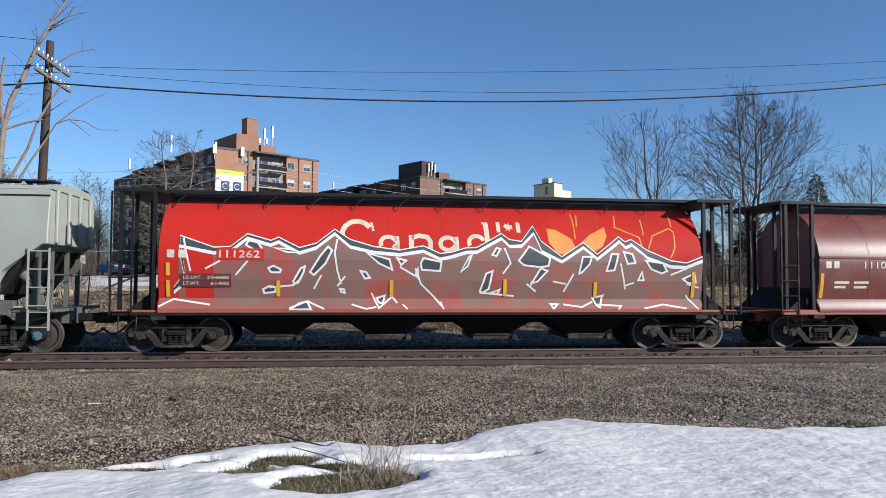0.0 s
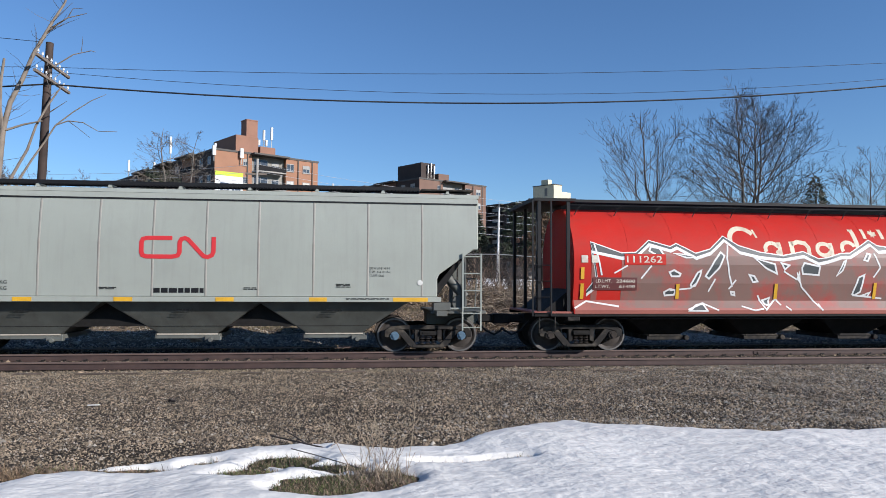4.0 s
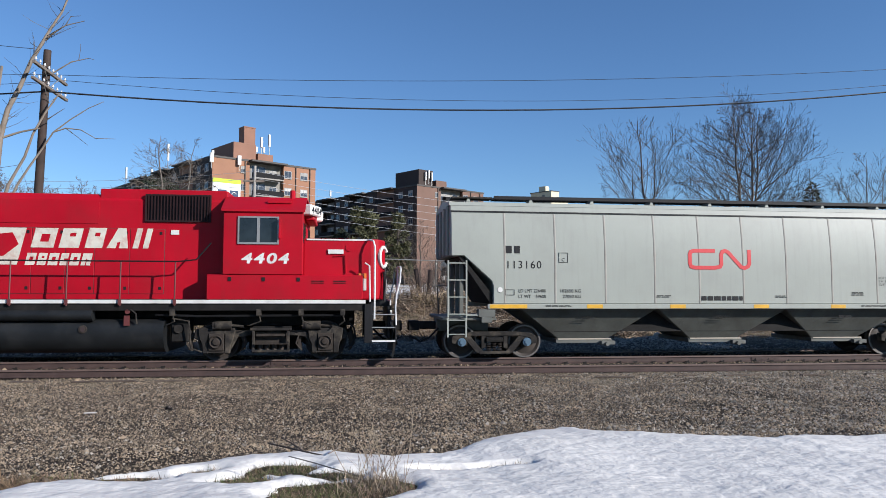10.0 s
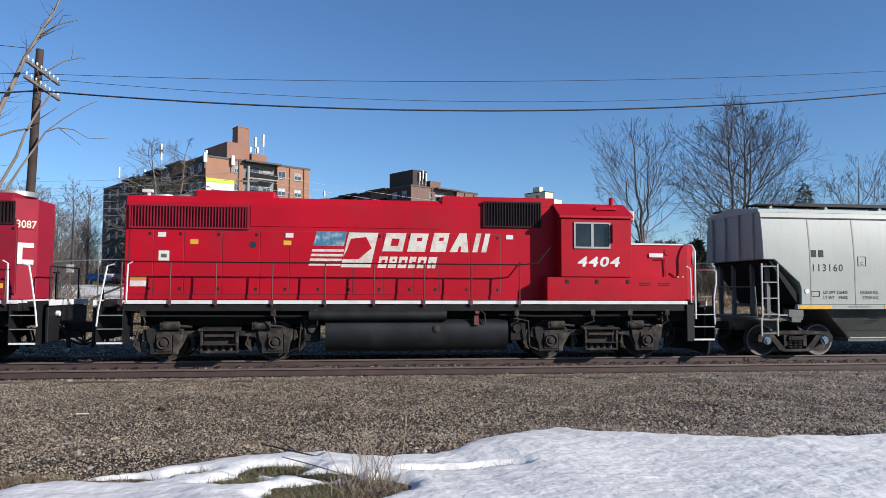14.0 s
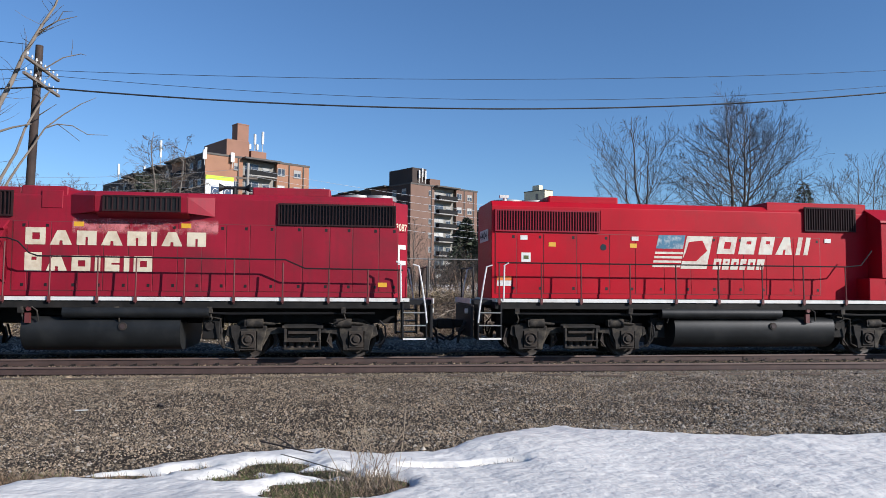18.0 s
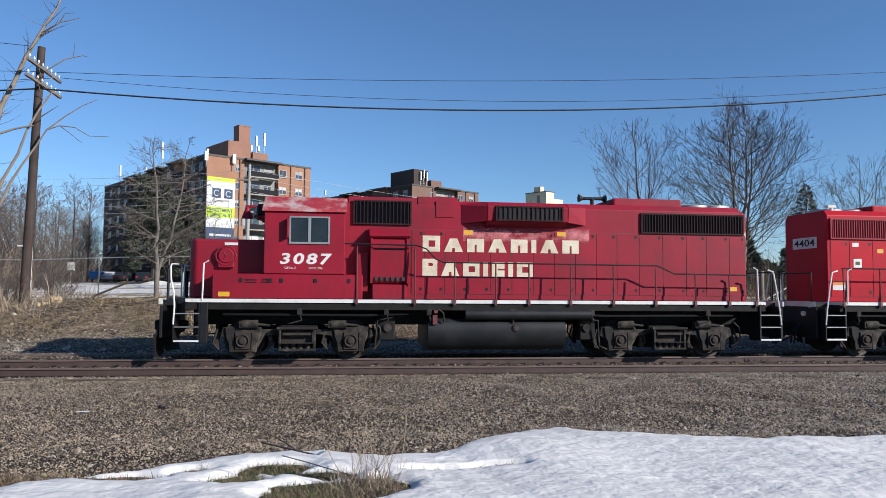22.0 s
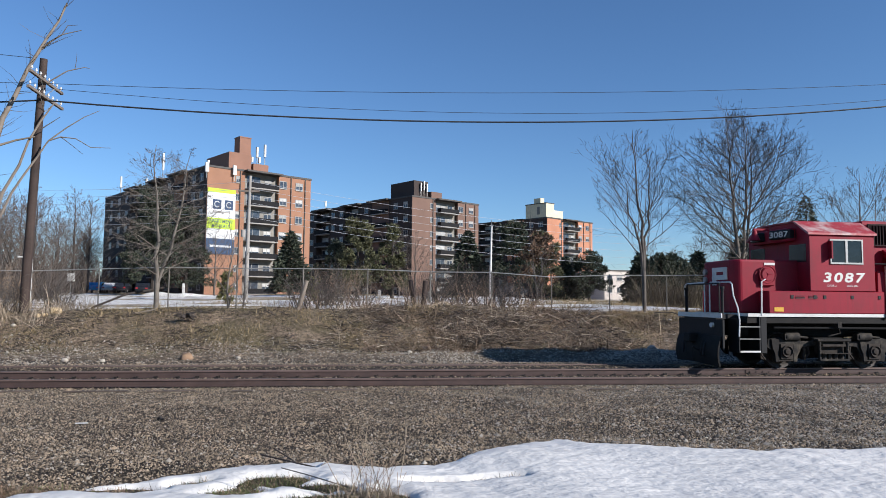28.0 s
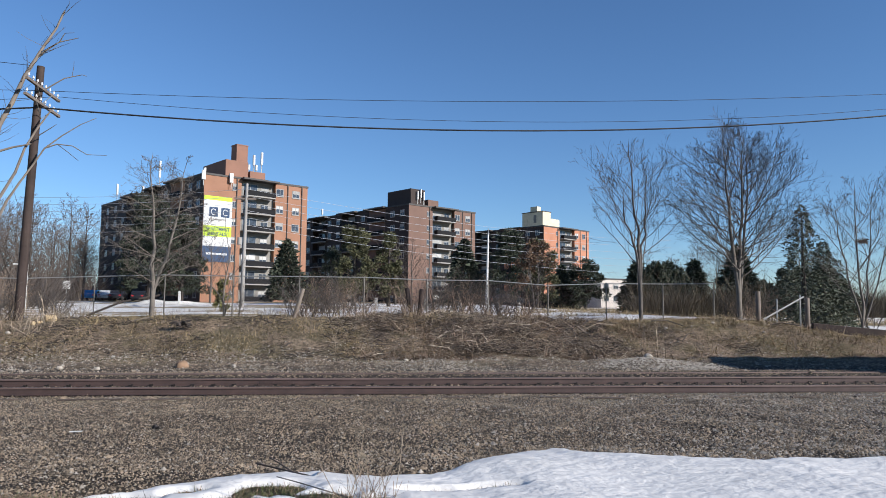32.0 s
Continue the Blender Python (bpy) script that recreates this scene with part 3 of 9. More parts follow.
# ---- the train ----
TRAIN = (  # how far the train has rolled, every half second
    0.00, 1.38, 2.74, 4.08, 5.41, 6.75, 8.06, 9.36, 10.67, 11.99, 13.30, 14.57, 15.81, 17.01, 18.21, 19.39, 20.55, 21.70,
    22.83, 23.95, 25.06, 26.17, 27.27, 28.37, 29.48, 30.59, 31.71, 32.85, 34.01, 35.18, 36.36, 37.52, 38.69, 39.88, 41.09, 42.30,
    43.53, 44.75, 45.99, 47.21, 48.45, 49.70, 50.95, 52.21, 53.46, 54.71, 55.98, 57.26, 58.53, 59.79, 61.06, 62.33, 63.59, 64.83,
    66.06, 67.26, 68.48, 69.68, 70.87, 72.02, 73.16, 74.28, 75.40, 76.51, 77.62,
)


def text_mesh(body, mat_, x0, x1, z0, z1, y, slant=0.0, bold=0.0, space=1.0):
    """Lettering that fills the given span of a side that faces -y."""
    cu = bpy.data.curves.new("lettering", "FONT")
    cu.body, cu.offset, cu.resolution_u, cu.space_character = body, bold, 3, space
    ob = bpy.data.objects.new("lettering", cu)
    me = bpy.data.meshes.new_from_object(ob)
    bpy.data.objects.remove(ob)
    bpy.data.curves.remove(cu)
    n = len(me.vertices)
    co = np.zeros(n * 3, np.float32)
    me.vertices.foreach_get("co", co)
    co = co.reshape(-1, 3)
    lo, hi = co.min(0), co.max(0)
    u, w = (co[:, 0] - lo[0]) / (hi[0] - lo[0]), (co[:, 1] - lo[1]) / (hi[1] - lo[1])
    out = np.stack([x0 + u * (x1 - x0) + slant * w * (z1 - z0), np.full(n, y), z0 + w * (z1 - z0)], 1).astype(np.float32)
    me.vertices.foreach_set("co", out.ravel())
    me.name = "lettering"
    me.materials.clear()
    me.materials.append(mat_)
    return me


def lettering(parent, body, mat_, x0, x1, z0, z1, y, label="", slant=0.0, bold=0.0, space=1.0):
    return part("lettering", text_mesh(body, mat_, x0, x1, z0, z1, y, slant, bold, space), parent, label)


def flat(name, polys, mat_, parent, y, label="", thick=0.004):
    """Plain painted shapes on a side that faces -y; each polygon is a list of (x, z)."""
    g = Geo()
    for p in polys:
        g.prism(p, "y", y - thick, y)
    return g.make(name, mat_, parent, label)


def bars(parent, mat_, x0, x1, z, y, rows=2, h=0.03, gap=0.05, name="stencil_bar"):
    r = random.Random(int(x0 * 100) + rows)
    polys = []
    for i in range(rows):
        a = x0
        while a < x1 - 0.04:
            b = min(x1, a + r.uniform(0.08, 0.22))
            polys.append([(a, z - i * gap), (b, z - i * gap), (b, z - i * gap + h), (a, z - i * gap + h)])
            a = b + 0.03
    return tagged(flat(name, polys, mat_, parent, y), kind="stuff")


def band(path, w):
    """A stripe of width w along a path of (x, z), with mitred bends, as polygons that meet edge to edge."""
    path = [Vector(p) for p in path]
    closed = (path[0] - path[-1]).length < 1e-6
    if closed:
        path = path[:-1]
    n = len(path)
    legs = [(path[(i + 1) % n] - path[i]).normalized() for i in range(n)]
    sides = []
    for i, p in enumerate(path):
        d0, d1 = legs[i - 1], legs[i]
        if not closed and i == 0:
            d0 = d1
        if not closed and i == n - 1:
            d1 = d0
        m = d0 + d1
        m = m.normalized() if m.length > 0.2 else d1
        k = w / 2 / max(m.dot(d1), 0.4)
        o = Vector((-m.y, m.x)) * k
        sides.append((tuple(p + o), tuple(p - o)))
    last = n if closed else n - 1
    return [[sides[i][0], sides[(i + 1) % n][0], sides[(i + 1) % n][1], sides[i][1]] for i in range(last)]


def wheel_data(r):
    prof = [(0.11, -0.10), (0.11, -0.075), (r - 0.11, -0.02), (r - 0.055, -0.065), (r - 0.002, -0.068), (r, 0.03), (r + 0.028, 0.045), (r + 0.028, 0.065), (r - 0.055, 0.068), (r - 0.11, 0.03), (0.12, 0.07), (0.12, 0.10)]
    near = Geo().lathe(prof, "y", (0, 0, 0), 28)
    for k in range(3):
        a = k * 2.1 + 0.4
        near.cyl((0.2 * math.cos(a), -0.075, 0.2 * math.sin(a)), (0.2 * math.cos(a), -0.04, 0.2 * math.sin(a)), 0.02, n=6)
    tread = Geo().lathe([(r - 0.045, -0.0695), (r - 0.006, -0.0695), (r - 0.006, -0.0685), (r - 0.045, -0.0685), (r - 0.045, -0.0695)], "y", (0, 0, 0), 28, False)
    axle = Geo().cyl((0, -0.95, 0), (0, 0.95, 0), 0.085, n=10)
    return near.mesh("wheel", WHEEL, True), tread.mesh("rim_face", TREAD, True), axle.mesh("wheelset", BLACK_GEAR, True)


WHEEL_CAR, WHEEL_LOCO = wheel_data(0.457), wheel_data(0.508)
SPIN = []  # wheelsets with their place and radius


def wheelset(car, x, data, r, rim=True):
    ax = part("wheelset", data[2], car, "steel axle with two wheels", pose(x, 0, r))
    for side, turn in ((-0.745, 0), (0.745, 180)):
        w = part("wheel", data[0], ax, at=pose(0, side, 0, 0, 0, turn))
        if rim:
            part("rim_face", data[1], ax, "polished wheel rim", pose(0, side, 0, 0, 0, turn))
    SPIN.append((ax, x, r))
    return ax


def side_frame(material, cap):
    g = Geo()
    for s in (1,):
        g.prism([(-1.16, 0.42), (-1.16, 0.60), (-1.0, 0.70), (-0.55, 0.735), (0.55, 0.735), (1.0, 0.70), (1.16, 0.60), (1.16, 0.42), (1.02, 0.40), (0.98, 0.56), (0.72, 0.62), (-0.72, 0.62), (-0.98, 0.56), (-1.02, 0.40)], "y", -1.10, -0.93)
    for m in (-1, 1):
        g.prism([(m * 0.86, 0.60), (m * 0.66, 0.62), (m * 0.30, 0.20), (m * 0.40, 0.13), (m * 0.50, 0.17)], "y", -1.09, -0.95)
        g.prism([(m * 0.36, 0.64), (m * 0.24, 0.64), (m * 0.24, 0.30), (m * 0.36, 0.26)], "y", -1.08, -0.96)
        g.box(m * 0.889 - 0.15, m * 0.889 + 0.15, -1.08, -0.92, 0.36, 0.58)
    g.box(-0.42, 0.42, -1.10, -0.90, 0.13, 0.21)
    frame_me = g.mesh("side_frame", material, bevel=0.012)
    spring = Geo()
    for k in (-0.15, 0.0, 0.15):
        for j in range(5):
            spring.lathe([(0.05, -0.012), (0.068, 0), (0.05, 0.012)], "z", (k, -1.05, 0.235 + j * 0.045), 10)
    bolster = Geo().box(-0.23, 0.23, -1.13, 1.13, 0.46, 0.58).box(-0.16, 0.16, -1.14, -1.1, 0.50, 0.56)
    capg = Geo().cyl((0, -1.13, 0), (0, -1.06, 0), 0.115, n=14).cyl((0, -1.16, 0), (0, -1.12, 0), 0.06, n=8)
    for k in range(3):
        a = k * 2.09 + 0.5
        capg.cyl((0.08 * math.cos(a), -1.15, 0.08 * math.sin(a)), (0.08 * math.cos(a), -1.12, 0.08 * math.sin(a)), 0.02, n=6)
    return frame_me, spring.mesh("spring_nest", TRUCK_RUST, True), bolster.mesh("bolster", BLACK_GEAR, bevel=0.01), capg.mesh("bearing_cap", cap, True)


FRAME_CANADA, FRAME_GREY = side_frame(TRUCK_GREY, TRUCK_RUST), side_frame(TRUCK_GREY, SIGNAL_BLUE)


def freight_truck(car, x, kit):
    b = part("truck_bolster", kit[2], car, at=pose(x, 0, 0))
    for turn in (0, 180):
        f = part("side_frame", kit[0], b, "cast steel side frame", pose(0, 0, 0, 0, 0, turn))
        tagged(part("spring_nest", kit[1], b, at=pose(0, 0, 0, 0, 0, turn)), kind="stuff")
        for m in (-0.889, 0.889):
            part("bearing_cap", kit[3], b, at=pose(0, 0, 0, 0, 0, turn) @ pose(m, 0, 0.457))
    for m in (-0.889, 0.889):
        wheelset(car, x + m, WHEEL_CAR, 0.457)
    return b


def coupler(car, x, s):
    g = Geo().box(min(x, x + s * 0.55), max(x, x + s * 0.55), -0.12, 0.12, 0.76, 0.98)
    a, b = sorted((x + s * 0.5, x + s * 0.82))
    g.box(a, b, -0.17, 0.2, 0.72, 1.0)
    g.make("coupler", BLACK_GEAR, car, "knuckle coupler", bevel=0.03)
    Geo().tube([(x, -0.35, 0.8), (x + s * 0.25, -0.4, 0.55), (x + s * 0.5, -0.36, 0.42), (x + s * 0.8, -0.3, 0.6)], 0.03, 8).make("air_hose", BLACK, car, "black rubber air hose", True)


def ladder(car, x0, x1, z0, z1, y, rungs, mat_, r=0.018, reach=None):
    lad = Geo().box(x0 - 0.02, x0 + 0.02, y - 0.03, y + 0.01, z0, z1).make("ladder", mat_, car, "steel side ladder")
    Geo().box(x1 - 0.02, x1 + 0.02, y - 0.03, y + 0.01, z0, z1).make("stile", mat_, lad)
    rung = Geo().cyl((x0, y - 0.012, 0), (x1, y - 0.012, 0), r, n=6).mesh("rung", mat_)
    for k in range(rungs):
        part("rung", rung, lad, at=pose(0, 0, z0 + 0.08 + ((reach or z1) - z0 - 0.16) * k / max(rungs - 1, 1)))
    return lad


def hang(car, x, s, y=-1.5, z0=0.55, z1=1.15, mat_=None, w=0.45):
    """A stirrup step under a corner."""
    Geo().tube([(x, y, z1), (x + 0.02 * s, y, z0), (x + s * w, y, z0), (x + s * (w - 0.02), y, z1)], 0.016, 6).make("stirrup_step", mat_ or BLACK, car)


# --- three-bay grey covered hopper ---
def grey_hopper():
    car = thing("covered_hopper", "pale grey three-bay covered hopper wagon with dark number lettering", "hopper wagon", "train")
    E = 7.52
    outline = [(-E, 4.2), (E, 4.2), (E, 2.76), (E - 0.12, 2.76), (6.5, 2.1), (6.45, 1.98), (6.45, 1.5), (-6.4, 1.5), (-6.4, 1.98), (-6.45, 2.12), (-7.18, 2.78), (-E, 2.78)]
    Geo().prism(outline, "y", -1.58, 1.58).make("body", GREY_CAR, car, "pale grey steel body", bevel=0.02)
    Geo().prism([(-1.62, 4.14), (-1.6, 4.24), (0, 4.40), (1.6, 4.24), (1.62, 4.14)], "x", -E - 0.04, E + 0.04).make("roof", GREY_CAR, car, "low gabled grey roof")
    Geo().box(-E, E, -1.61, -1.58, 4.0, 4.14).make("top_chord", GREY_CAR, car)
    # black strip below the chord stands for the shadow that it casts
    Geo().box(-E, E, -1.604, -1.58, 3.965, 3.998).make("chord_lip", BLACK, car, "black strip for the shadow under the chord")
    rib = Geo().prism([(-0.03, -1.58), (-0.012, -1.587), (0.012, -1.587), (0.03, -1.58)], "z", 1.52, 3.97).mesh("side_rib", RIB_GREY)
    for x in (-6.09, -4.72, -3.33, -1.94, -0.66, 0.62, 1.9, 3.27, 4.65, 6.05):
        part("side_rib", rib, car, "grimy weld rib", pose(x, 0, 0))
    Geo().box(-6.55, 6.55, -1.63, -1.50, 1.37, 1.50).make("side_sill", GREY_CAR, car, "grey sill with yellow markers", bevel=0.01)
    Geo().box(-6.55, 6.55, 1.50, 1.63, 1.37, 1.50).make("side_sill", GREY_CAR, car)
    for x, w in ((-6.0, 0.5), (-3.65, 0.22), (-1.32, 0.22), (1.1, 0.22), (3.4, 0.22), (5.75, 0.45)):
        Geo().box(x - w, x + w, -1.636, -1.628, 1.385, 1.49).make("reflector", YELLOW, car, "yellow reflective strip")
    Geo().box(-4.6, 4.7, -1.0, 1.0, 0.72, 1.42).make("centre_sill", BLACK_GEAR, car, "grimy centre sill")
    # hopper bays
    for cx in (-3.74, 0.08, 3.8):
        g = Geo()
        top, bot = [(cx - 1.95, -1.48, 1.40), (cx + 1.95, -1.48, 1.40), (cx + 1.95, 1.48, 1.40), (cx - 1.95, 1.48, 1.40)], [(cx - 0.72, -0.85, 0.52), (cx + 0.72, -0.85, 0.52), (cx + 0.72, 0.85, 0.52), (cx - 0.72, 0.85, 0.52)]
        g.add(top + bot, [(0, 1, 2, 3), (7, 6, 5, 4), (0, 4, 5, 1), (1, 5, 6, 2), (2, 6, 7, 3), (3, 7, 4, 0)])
        g.make("hopper_bay", GREY_LOW, car, "grimy grey sloping hopper bay, darkened for shade", bevel=0.02)
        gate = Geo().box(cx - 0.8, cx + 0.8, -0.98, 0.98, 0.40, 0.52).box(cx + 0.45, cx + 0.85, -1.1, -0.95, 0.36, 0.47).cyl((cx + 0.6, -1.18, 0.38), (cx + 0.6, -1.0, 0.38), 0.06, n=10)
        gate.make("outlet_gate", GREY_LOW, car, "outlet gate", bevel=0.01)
        Geo().box(cx - 0.75, cx + 0.75, -1.0, -0.985, 0.50, 0.535).make("gate_edge", STONE_PALE, car, "chalky gate edge")
        bars(car, BLACK, cx - 0.2, cx + 0.2, 1.16, -1.36, 3, 0.012, 0.03)
    # end sheets, cages and platforms
    for s in (-1, 1):
        for y in (-1.25, -0.5, 0.5, 1.25):
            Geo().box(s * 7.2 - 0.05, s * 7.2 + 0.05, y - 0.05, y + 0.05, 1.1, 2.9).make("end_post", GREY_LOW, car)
        for y in (-1.1, -0.37, 0.37, 1.1):
            a, b = sorted((s * 7.52, s * 7.6))
            Geo().box(a, b, y - 0.07, y + 0.07, 2.8, 4.15).make("end_rib", GREY_CAR, car, bevel=0.02)
        Geo().prism([(s * 6.45, 1.5), (s * 7.3, 2.75), (s * 7.25, 2.8), (s * 6.2, 1.5)], "y", -1.5, 1.5).make("end_slope", BLACK_GEAR, car, "dark end slope sheet")
        a, b = sorted((s * 6.3, s * 7.75))
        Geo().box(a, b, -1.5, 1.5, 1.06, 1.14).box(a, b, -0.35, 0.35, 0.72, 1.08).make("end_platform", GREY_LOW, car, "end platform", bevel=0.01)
        x0, x1 = sorted((s * 7.12, s * 7.6))
        ladder(car, x0, x1, 1.15, 2.66, -1.61, 4, GREY_CAR)
        ladder(car, x0, x1, 0.62, 1.15, -1.56, 2, GREY_CAR, 0.014)
        a, b = sorted((s * 6.35, s * 6.8))
        Geo().box(a, b, -1.60, -1.35, 1.15, 1.36).box(a + 0.08, b - 0.08, -1.60, -1.4, 1.0, 1.15).make("sill_box", GREY_LOW, car, bevel=0.01)
        Geo().tube([(s * 6.8, -1.56, 1.2), (s * 7.6, -1.56, 1.2)], 0.025).make("grab_rail", GREY_CAR, car)
        rail = Geo()
        rail.tube([(s * 7.5, -1.2, 1.14), (s * 7.55, -1.2, 2.0), (s * 7.55, 1.2, 2.0), (s * 7.5, 1.2, 1.14)], 0.02)
        rail.make("end_handrail", GREY_LOW, car)
        coupler(car, s * 7.7, s)
        freight_truck(car, s * 6.27 if s > 0 else -6.27, FRAME_GREY)
    Geo().cyl((7.25, -1.1, 1.5), (6.75, -1.1, 2.05), 0.13, n=12).cyl((7.1, -1.2, 1.35), (7.1, -1.0, 1.35), 0.2, n=16).make("brake_cylinder", GREY_LOW, car, "brake cylinder and hand wheel", True)
    # running boards on the roof
    for y in (-0.95, 0.95):
        wk = Geo().box(-6.3, 6.0, y - 0.26, y - 0.24, 4.36, 4.45).box(-6.3, 6.0, y + 0.24, y + 0.26, 4.36, 4.45)
        for k in range(6):
            wk.box(-6.3, 6.0, y - 0.2 + k * 0.08, y - 0.19 + k * 0.08, 4.39, 4.42)
        for k in range(124):
            wk.box(-6.3 + k * 0.1, -6.285 + k * 0.1, y - 0.24, y + 0.24, 4.38, 4.41)
        wk.make("running_board", BLACK, car, "dark steel grating running board")
        for k in range(9):
            x = -7.0 + k * 1.72
            Geo().prism([(x - 0.06, 4.28), (x + 0.06, 4.28), (x + 0.02, 4.37), (x - 0.02, 4.37)], "y", y - 0.24, y + 0.2).make("board_bracket", GREY_CAR, car)
        for a, b in ((-7.45, -6.35), (6.05, 7.45)):
            Geo().box(a, b, y - 0.26, y + 0.26, 4.37, 4.41).make("end_board", TRUCK_GREY, car)
    # painted marks
    path = [(-0.20, 2.98), (-0.80, 2.98), (-0.90, 2.95), (-0.93, 2.88), (-0.93, 2.62), (-0.90, 2.54), (-0.80, 2.51), (-0.20, 2.51), (-0.06, 2.54), (-0.02, 2.62), (-0.02, 2.88), (0.02, 2.96), (0.10, 2.985), (0.18, 2.95), (0.56, 2.53), (0.66, 2.505), (0.76, 2.55), (0.80, 2.64), (0.80, 3.02)]
    flat("painted_band", band(path, 0.105), BRAND_RED, car, -1.586, "bright red looping band")
    lettering(car, "113160", BLACK, -6.02, -5.1, 2.45, 2.66, -1.584, "black stencilled number", 0.0, 0.006, 1.2)
    flat("painted_mark", [[(-6.06, 2.86), (-5.90, 2.86), (-5.90, 3.06), (-6.06, 3.06)], [(-5.83, 2.86), (-5.68, 2.86), (-5.68, 3.06), (-5.83, 3.06)]], BLACK, car, -1.585, "two black block marks")
    lettering(car, "LD LMT 226400", BLACK, -5.72, -4.98, 1.81, 1.90, -1.588)
    lettering(car, "LT WT    59600", BLACK, -5.72, -4.98, 1.66, 1.75, -1.588)
    lettering(car, "102650 KG", BLACK, -4.58, -4.02, 1.81, 1.90, -1.588)
    lettering(car, "27050 KG", BLACK, -4.52, -4.02, 1.66, 1.75, -1.588)
    flat("stencil_box", band([(-4.62, 2.62), (-4.38, 2.62), (-4.38, 2.88), (-4.62, 2.88), (-4.62, 2.62)], 0.014), BLACK, car, -1.585)
    lettering(car, "C", BLACK, -4.54, -4.46, 2.65, 2.74, -1.588)
    flat("stencil_frame", band([(-6.08, 1.74), (-5.84, 1.74), (-5.84, 1.88), (-6.08, 1.88), (-6.08, 1.74)], 0.014), BLACK, car, -1.585)
    bars(car, BLACK, -0.62, 0.58, 1.60, -1.584, 1, 0.12, 0.1)
    for k, words in enumerate(("EX W 10-8  H 9-9", "E W   8-4  H 10-1", "CU FT 5431")):
        lettering(car, words, BLACK, 4.70, 5.22 if k < 2 else 5.06, 2.22 - 0.095 * k, 2.28 - 0.095 * k, -1.588)
    bars(car, BLACK, -1.9, -1.5, 1.72, -1.588, 2, 0.02, 0.035)
    bars(car, BLACK, 1.55, 1.88, 1.72, -1.588, 2, 0.02, 0.035)
    bars(car, BLACK, 3.85, 4.25, 1.82, -1.588, 3, 0.02, 0.035)
    bars(car, BLACK, -5.0, -4.3, 1.46, -1.633, 2, 0.012, 0.03)
    bars(car, BLACK, 4.1, 5.2, 1.46, -1.633, 2, 0.012, 0.03)
    for x in (-6.22, 6.0):
        Geo().cyl((x, -1.592, 1.88), (x, -1.58, 1.88), 0.07, n=16).make("round_decal", WHITE, car)
    curve_sides(car)
    return car


def curve_sides(car):
    """Draw the upper sides of the wagon, with all that is painted on them, in towards the roof."""
    seen = set()
    for ob in car.children_recursive:
        kind = ob.name.split(".")[0]
        if ob.data in seen or kind not in ("body", "side_rib", "roof", "top_chord", "chord_lip", "lettering", "painted_band", "painted_mark", "stencil_box", "stencil_frame", "stencil_bar"):
            continue
        seen.add(ob.data)
        bm = bmesh.new()
        bm.from_mesh(ob.data)
        if kind in ("body", "side_rib", "painted_band"):
            for z in np.arange(2.35, 4.2, 0.12):
                bmesh.ops.bisect_plane(bm, geom=bm.verts[:] + bm.edges[:] + bm.faces[:], plane_co=(0, 0, z), plane_no=(0, 0, 1))
        for v in bm.verts:
            if abs(v.co.y) > 1.3 and v.co.z > 2.3:
                v.co.y -= math.copysign(0.15 * ((v.co.z - 2.3) / 1.8) ** 2.2, v.co.y)
        bm.to_mesh(ob.data)
        bm.free()
        if kind == "body":
            ob.data.polygons.foreach_set("use_smooth", [True] * len(ob.data.polygons))
            ob.data.set_sharp_from_angle(angle=radians(30))


# --- cylindrical covered hoppers ---
PROF = ((1.02, 1.50), (1.06, 1.56), (1.16, 1.57), (1.42, 1.43), (1.9, 1.53), (2.42, 1.58), (2.65, 1.565), (2.9, 1.51), (3.15, 1.41), (3.4, 1.26), (3.62, 1.07), (3.8, 0.86), (3.93, 0.62), (4.02, 0.35), (4.05, 0.0))


def half_width(z):
    return float(np.interp(z, [p[0] for p in PROF], [p[1] for p in PROF]))


def decal(name, polys, mat_, parent, label="", eps=0.006, source=None):
    """Paint on the curved side: flat polygons of (x, z), or a flat mesh, cut into strips and laid on the body."""
    bm = bmesh.new()
    if source is not None:
        bm.from_mesh(source)
        for v in bm.verts:
            v.co.y = 0
    for p in polys:
        bm.faces.new([bm.verts.new((x, 0, z)) for x, z in p])
    bmesh.ops.triangulate(bm, faces=bm.faces)
    lo, hi = min(v.co.z for v in bm.verts), max(v.co.z for v in bm.verts)
    cuts = [1.16, 1.42] + [1.9] + list(np.arange(2.42, 4.05, 0.06))
    for z in cuts:
        if lo < z < hi:
            bmesh.ops.bisect_plane(bm, geom=bm.verts[:] + bm.edges[:] + bm.faces[:], plane_co=(0, 0, z), plane_no=(0, 0, 1))
    for v in bm.verts:
        v.co.y = -half_width(v.co.z) - eps
    bmesh.ops.recalc_face_normals(bm, faces=bm.faces)
    for f in bm.faces:
        if f.normal.y > 0:
            f.normal_flip()
    me = bpy.data.meshes.new(name)
    bm.to_mesh(me)
    bm.free()
    me.materials.append(mat_)
    return part(name, me, parent, label)


